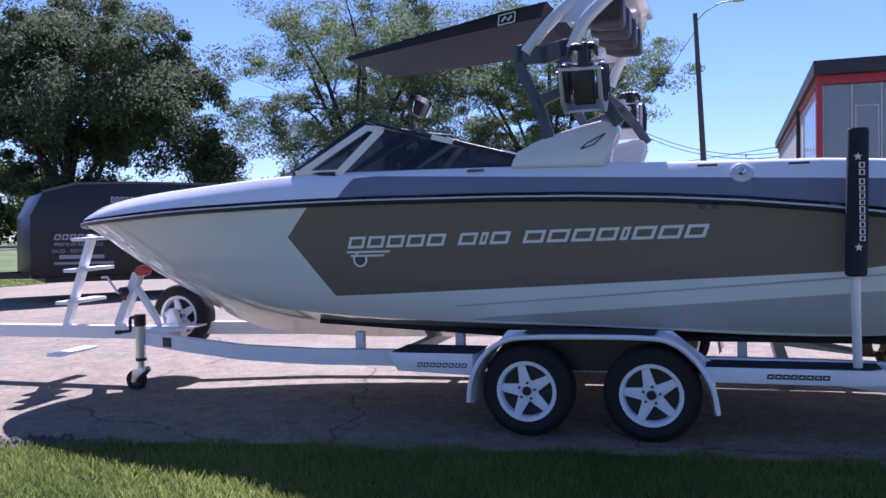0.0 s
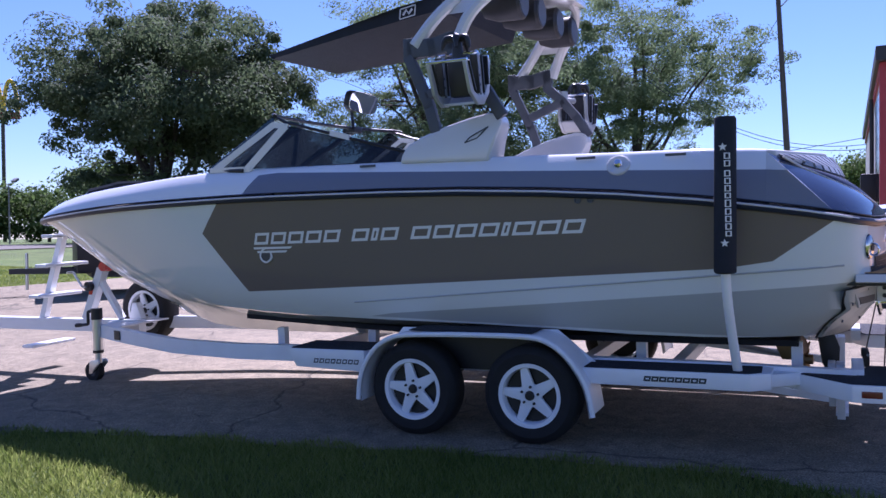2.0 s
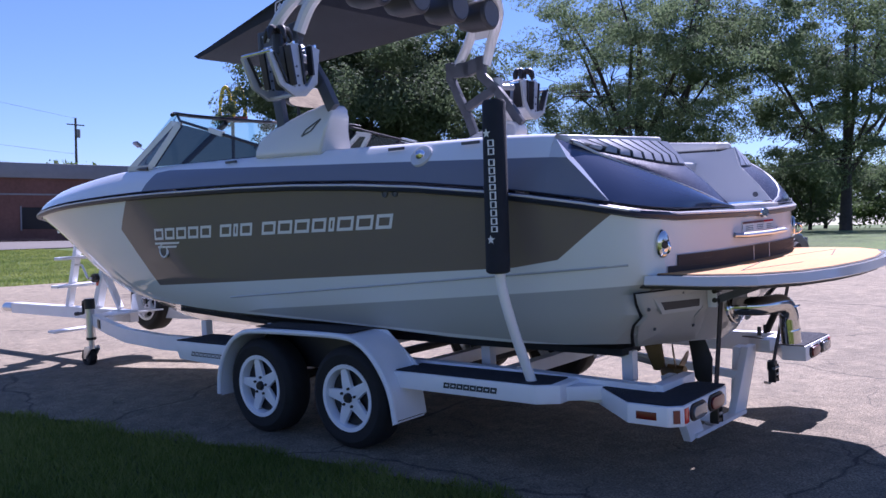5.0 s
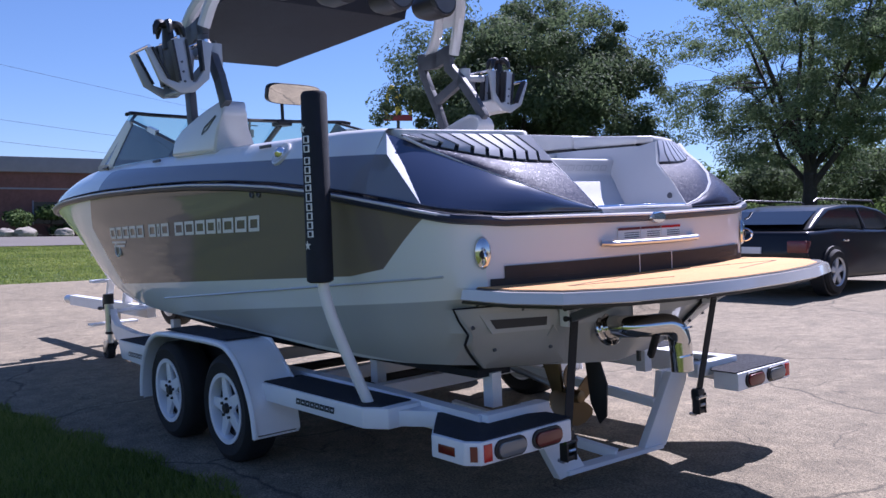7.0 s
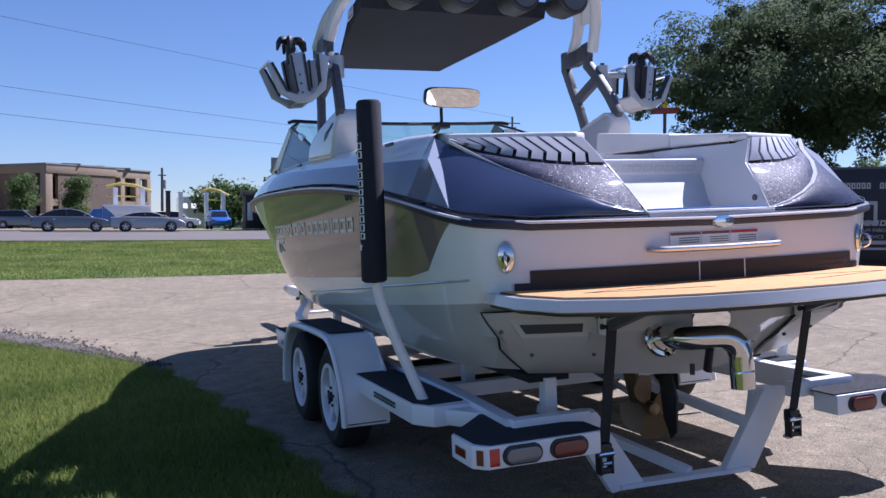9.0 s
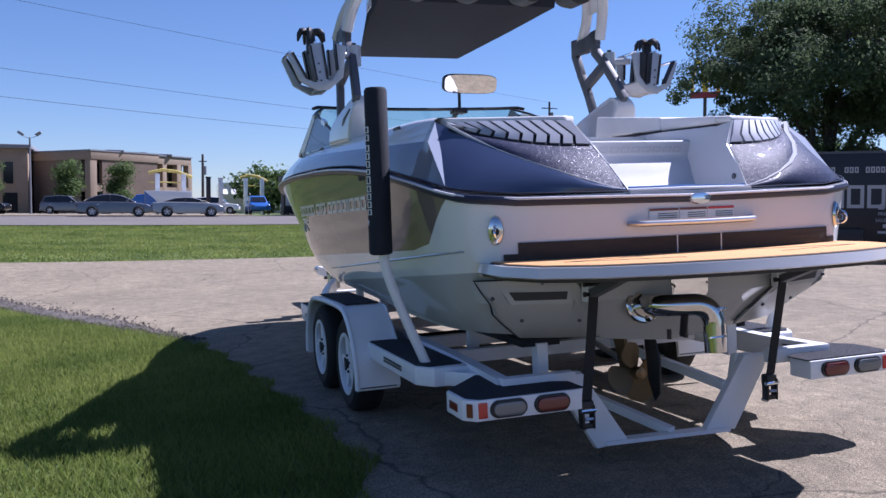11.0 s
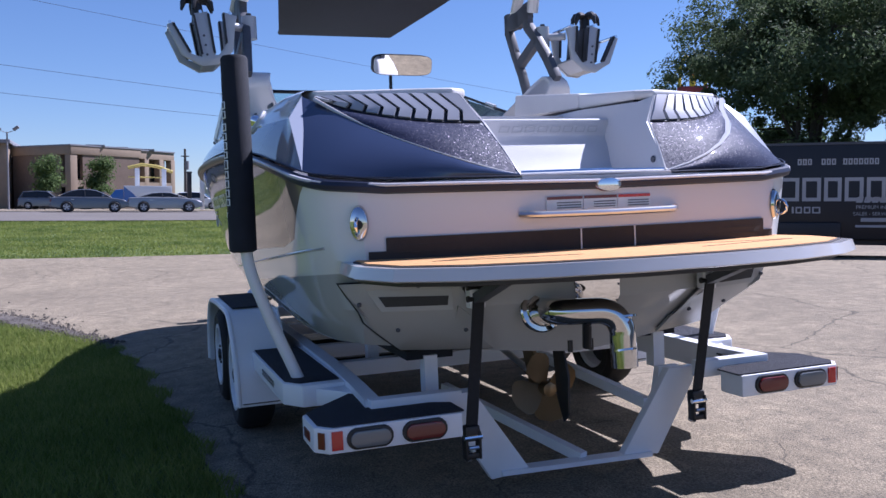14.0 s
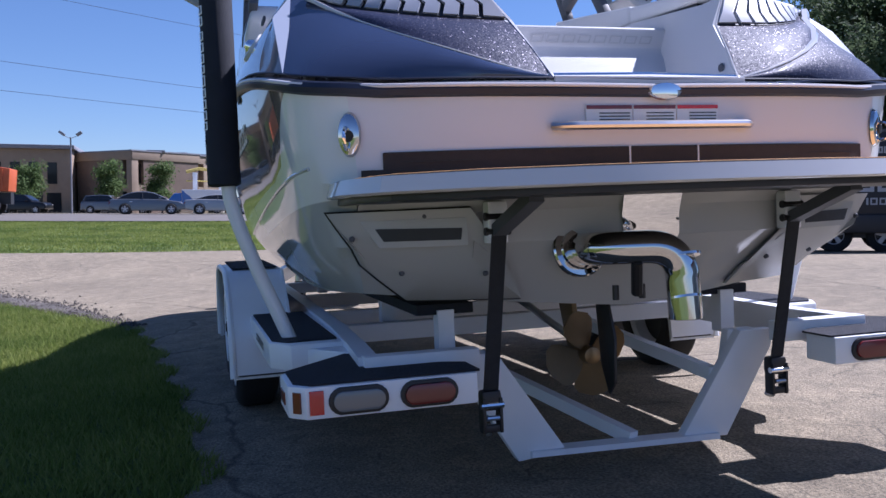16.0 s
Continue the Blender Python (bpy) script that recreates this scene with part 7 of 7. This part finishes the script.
def parked(x, y, turn, up=0.0):
    return spot(x, y, turn, up)


car("parked_wagon", parked(-2.33, 18.22, 90), SEDAN, [(x, 0.93 + (z - 0.93) * 0.79) for x, z in WAGON_TOP], 1.84, (-1.62, 1.3), 0.335, PAINT_BLACK, "black estate car with roof rails parked in the lot", rack=True)
car("parked_hatchback", parked(3.7, 20.0, 50), SEDAN, WAGON_TOP, 1.84, (-1.4, 1.4), 0.335, PAINT_WHITE, "white hatchback car parked in the lot")
car("silver_sedan", parked(-54.6, 3.65, 90, 0.02), SEDAN, SEDAN_TOP, 1.82, (-1.4, 1.4), 0.33, PAINT_GREY, "grey four-door sedan standing on the street")
car("silver_coupe", parked(-54.6, 8.2, 90, 0.02), SEDAN, [(-1.9, 0.9), (-0.9, 1.24), (-0.2, 1.3), (0.3, 1.27), (1.35, 0.9)], 1.8, (-1.4, 1.4), 0.33, PAINT_SILVER, "silver coupe standing on the street")
for i, (x, y, p_) in enumerate(((-78, 15.8, PAINT_BLUE), (-80, 19.5, PAINT_BLACK), (-84, -8.5, PAINT_BLACK), (-84.5, -1.2, PAINT_GREY), (-85, 3.5, PAINT_BLACK), (-86, 12.8, PAINT_WHITE))):
    car("parked_car", parked(x, y, 0 if i < 2 else 75, 0.02), SUV, SUV_TOP, 1.85, (-1.4, 1.42), 0.35, p_, ("blue", "black", "black", "grey", "black", "white")[i] + " car parked before the far buildings")


def box_van(x, y, turn):
    ob = thing("box_van", spot(x, y, turn), "white and blue box van parked across the street", "van")
    part("box_body", box(-2.6, 1.4, -1.05, 1.05, 0.6, 2.1, 0.05), PAINT_WHITE, ob)
    part("blue_panel", prism([(1.38, 0.65), (-0.1, 0.65), (0.7, 1.5), (1.38, 2.05)], 1.052, 1.058), PAINT_BLUE, ob, "blue painted panel")
    part("blue_panel", prism([(1.38, 0.65), (-0.1, 0.65), (0.7, 1.5), (1.38, 2.05)], -1.058, -1.052), PAINT_BLUE, ob, "blue painted panel")
    part("cab", prism([(1.4, 0.5), (3.0, 0.5), (3.0, 1.0), (2.5, 1.2), (2.05, 1.75), (1.4, 1.8)], -0.95, 0.95, 0.06), PAINT_BLUE, ob)
    for s in (-1, 1):
        for wx in (-1.6, 2.3):
            car_wheel(ob, wx, s * 1.02, 0.38, s)


box_van(-75.5, 7.0, -90)


def dump_truck(x, y, turn):
    ob = thing("dump_truck", spot(x, y, turn, 0.02), "orange dump truck standing on the street", "truck")
    part("tipper_body", prism([(-3.2, 1.35), (1.0, 1.35), (1.3, 2.9), (1.3, 3.2), (-3.3, 2.7)], -1.2, 1.2, 0.05), PAINT_ORANGE, ob, "orange tipper body")
    for i in range(5):
        part("body_rib", box(-2.9 + 0.85 * i, -2.8 + 0.85 * i, 1.2, 1.27, 1.4, 2.7), PAINT_ORANGE, ob)
    part("cab", prism([(1.4, 0.8), (4.2, 0.8), (4.2, 1.9), (3.0, 2.1), (2.7, 2.9), (1.4, 2.95)], -1.1, 1.1, 0.07), PAINT_ORANGE, ob, "orange truck cab")
    for s in (-1, 1):
        part("cab_window", prism([(1.7, 2.1), (2.8, 2.1), (2.6, 2.75), (1.7, 2.75)], s * 1.105 - 0.004, s * 1.105 + 0.004), CAR_GLASS, ob)
        for wx in (-2.2, -0.9, 3.2):
            car_wheel(ob, wx, s * 1.15, 0.52, s, 0.3, 0.55)
    part("chassis", box(-3.2, 4.0, -0.5, 0.5, 0.6, 1.3), BLACK_TRIM, ob)


dump_truck(-52.5, -7.2, -90)


def cargo_trailer():
    """A black enclosed trailer with white lettering, its side towards the boat."""
    fx, fy, ex, ey = -13.4, 14.5, -7.39, 21.73
    length = math.hypot(ex - fx, ey - fy)
    turn = math.degrees(math.atan2(ey - fy, ex - fx))
    z0 = height((fx + ex) / 2, (fy + ey) / 2)
    ob = thing("cargo_trailer", pose(fx, fy, z0, 0, 0, turn), "black enclosed cargo trailer with white lettering and a pale roof edge", "trailer")
    top = 2.45
    body = [(0.0, 0.42), (0.0, 1.7), (0.25, 2.2), (0.9, 2.38), (2.2, top), (length, top), (length, 0.42)]
    part("body", prism(body, 0.0, 2.5, 0.03), mat("black_trailer_skin", (0.013, 0.014, 0.019), 0.4, spec=0.4, var=0.1, scale=2), ob, "black trailer body")
    part("roof_edge", beam([(0.25, -0.005, 2.22), (0.9, -0.005, 2.4), (2.2, -0.005, top), (length, -0.005, top)], 0.03, 0.05), GREY, ob, "grey metal roof edge")
    part("corner_cap", box(length - 0.08, length + 0.01, -0.015, 0.05, 0.42, top), STEEL, ob)
    part("under_frame", box(0.3, length, 0.15, 2.35, 0.3, 0.45), BLACK_TRIM, ob)
    for x in (5.4, 6.35):
        for s, y in ((-1, 0.1), (1, 2.4)):
            car_wheel(ob, x, y, 0.36, s, 0.22, 0.55)
    for y in (0.45, 2.05):
        part("tongue", beam([(0.4, y, 0.44), (-1.35, 1.25, 0.44)], 0.08, 0.12), BLACK_TRIM, ob, "black trailer tongue")
    part("tongue_jack", tube([(-1.0, 1.25, 0.02), (-1.0, 1.25, 0.85)], 0.035, 10), STEEL, ob)
    part("wheel_cover", box(4.9, 6.95, -0.12, 0.02, 0.4, 0.78, 0.05), BLACK_TRIM, ob)
    def row(widths, h, x, z, stroke, gap, label="", slant=0.0):
        letter_row(ob, pose(x, -0.012, z), widths, h, slant, stroke, gap, gap * 3, material=SHADE_LETTER, label=label)
    row([0.37, 0.37, 0, 0.37, 0.37, 0.37, 0.37, 0.42, 0.37, 0.34, 0.36, 0.36], 0.5, 2.94, 1.23, 0.075, 0.06, "row of large white letter blocks")
    row([0.04, 0.13, 0.13, 0.16], 0.14, 5.98, 0.97, 0.03, 0.035)
    for x in (0.35, 7.13):
        row([0.12] * 8, 0.12, x + 0.1, 1.2, 0.03, 0.03, slant=0.25)
        for k, (txt, size) in enumerate((("PREMIUM INBOARDS", 0.105), ("SALES - SERVICE", 0.105))):
            cu = bpy.data.curves.new("words", "FONT")
            cu.body, cu.size = txt, size
            t_ = new("lettering", cu)
            t_.parent = ob
            t_.matrix_basis = pose(x + 0.1 - 0.05 * k, -0.012, 1.07 - 0.14 * k, 90, 0, 0)
            cu.materials.append(SHADE_LETTER)
        part("number_bar", box(x + 0.2, x + 1.1, -0.014, -0.01, 0.8, 0.88), SHADE_LETTER, ob)
        part("address_bar", box(x + 0.1, x + 1.3, -0.014, -0.01, 0.68, 0.73), SHADE_LETTER, ob)
    for x, n in ((1.6, 6), (2.75, 5), (3.9, 7), (5.2, 5), (6.08, 3), (6.55, 3), (6.97, 7), (7.83, 5)):
        row([0.08] * n, 0.13, x, 2.0, 0.03, 0.02)


cargo_trailer()


def yellow_awning(x, y, w):
    ob = thing("curved_awning", spot(x, y, 90), "yellow curved sign canopy on white posts", "sign")
    part("canopy", tube([(-w, 0, 3.75), (-w * 0.4, 0, 4.05), (w * 0.3, 0, 3.9), (w, 0, 3.4)], 0.11, 8, flat=1.3), FADED_YELLOW, ob, "yellow curved band")
    part("canopy", tube([(-w, 0, 2.95), (w * 0.7, 0, 2.9)], 0.06, 8), FADED_YELLOW, ob)
    for s in (-1, 1):
        part("post", box(s * w * 0.6 - 0.2, s * w * 0.6 + 0.2, -0.2, 0.2, 0, 3.7, 0.02), PAINT_WHITE, ob)


def forecourt_post(x, y, top, r, material, label):
    ob = thing("forecourt_post", spot(x, y), label, "post")
    part("shaft", box(-r, r, -r, r, -0.1, top, 0.03), material, ob)
    part("cap", box(-r * 1.25, r * 1.25, -r * 1.25, r * 1.25, top, top + 0.12, 0.02), material, ob)


forecourt_post(-78.0, 11.3, 3.4, 0.2, BLACK_TRIM, "dark square pillar in the forecourt")
forecourt_post(-80.0, 12.6, 3.4, 0.2, PAINT_WHITE, "white square post in the forecourt")
forecourt_post(-86.0, 20.5, 3.8, 0.3, PAINT_WHITE, "white square post in the forecourt")


def order_kiosk(x, y):
    ob = thing("order_kiosk", spot(x, y), "dark drive-through order kiosk with a pale board", "kiosk")
    part("cabinet", box(-0.8, 0.8, -0.9, 0.9, 0, 2.9, 0.05), BLACK_TRIM, ob)
    part("roof", prism([(-1.0, 2.9), (1.0, 2.9), (0.8, 3.35), (-0.8, 3.35)], -1.1, 1.1, 0.03), BLACK_TRIM, ob, "dark sloping roof")
    part("menu_board", box(0.8, 0.83, -0.75, -0.3, 0.8, 2.3, 0.01), PAINT_WHITE, ob, "pale menu board")


order_kiosk(-70.0, 17.8)
yellow_awning(-77.0, 7.9, 1.9)
yellow_awning(-86.0, 16.5, 1.4)


def far_shop(x, y):
    ob = thing("far_shop", spot(x, y), "low white shop with a striped awning", "building")
    part("wall", box(-6, 0, 0, 12, 0, 4.2), PAINT_WHITE, ob)
    for i in range(10):
        part("awning_stripe", prism([(0.0, 3.4), (1.2, 2.6), (1.2, 2.5), (0.0, 3.2)], 0.2 + 1.18 * i, 0.9 + 1.18 * i), PANEL if i % 2 else PAINT_WHITE, ob)


far_shop(-118.0, 16.0)


def far_house(x, y):
    ob = thing("far_house", spot(x, y), "low brown house with a dark roof beyond the trees", "house")
    part("wall", box(-4.5, 4.5, -3, 3, 0, 2.5), BEIGE_DARK, ob)
    roof = prism([(-3.5, 2.45), (3.5, 2.45), (0.0, 4.1)], -5.0, 5.0, 0.0, axis="x")
    part("roof", roof, BARK, ob, "dark brown roof")
    for k in (-2.5, 0.5, 2.8):
        part("window", box(k - 0.5, k + 0.5, -3.03, -2.97, 1.0, 2.0), GLASS_DARK, ob)


far_house(-9.5, 100.0)
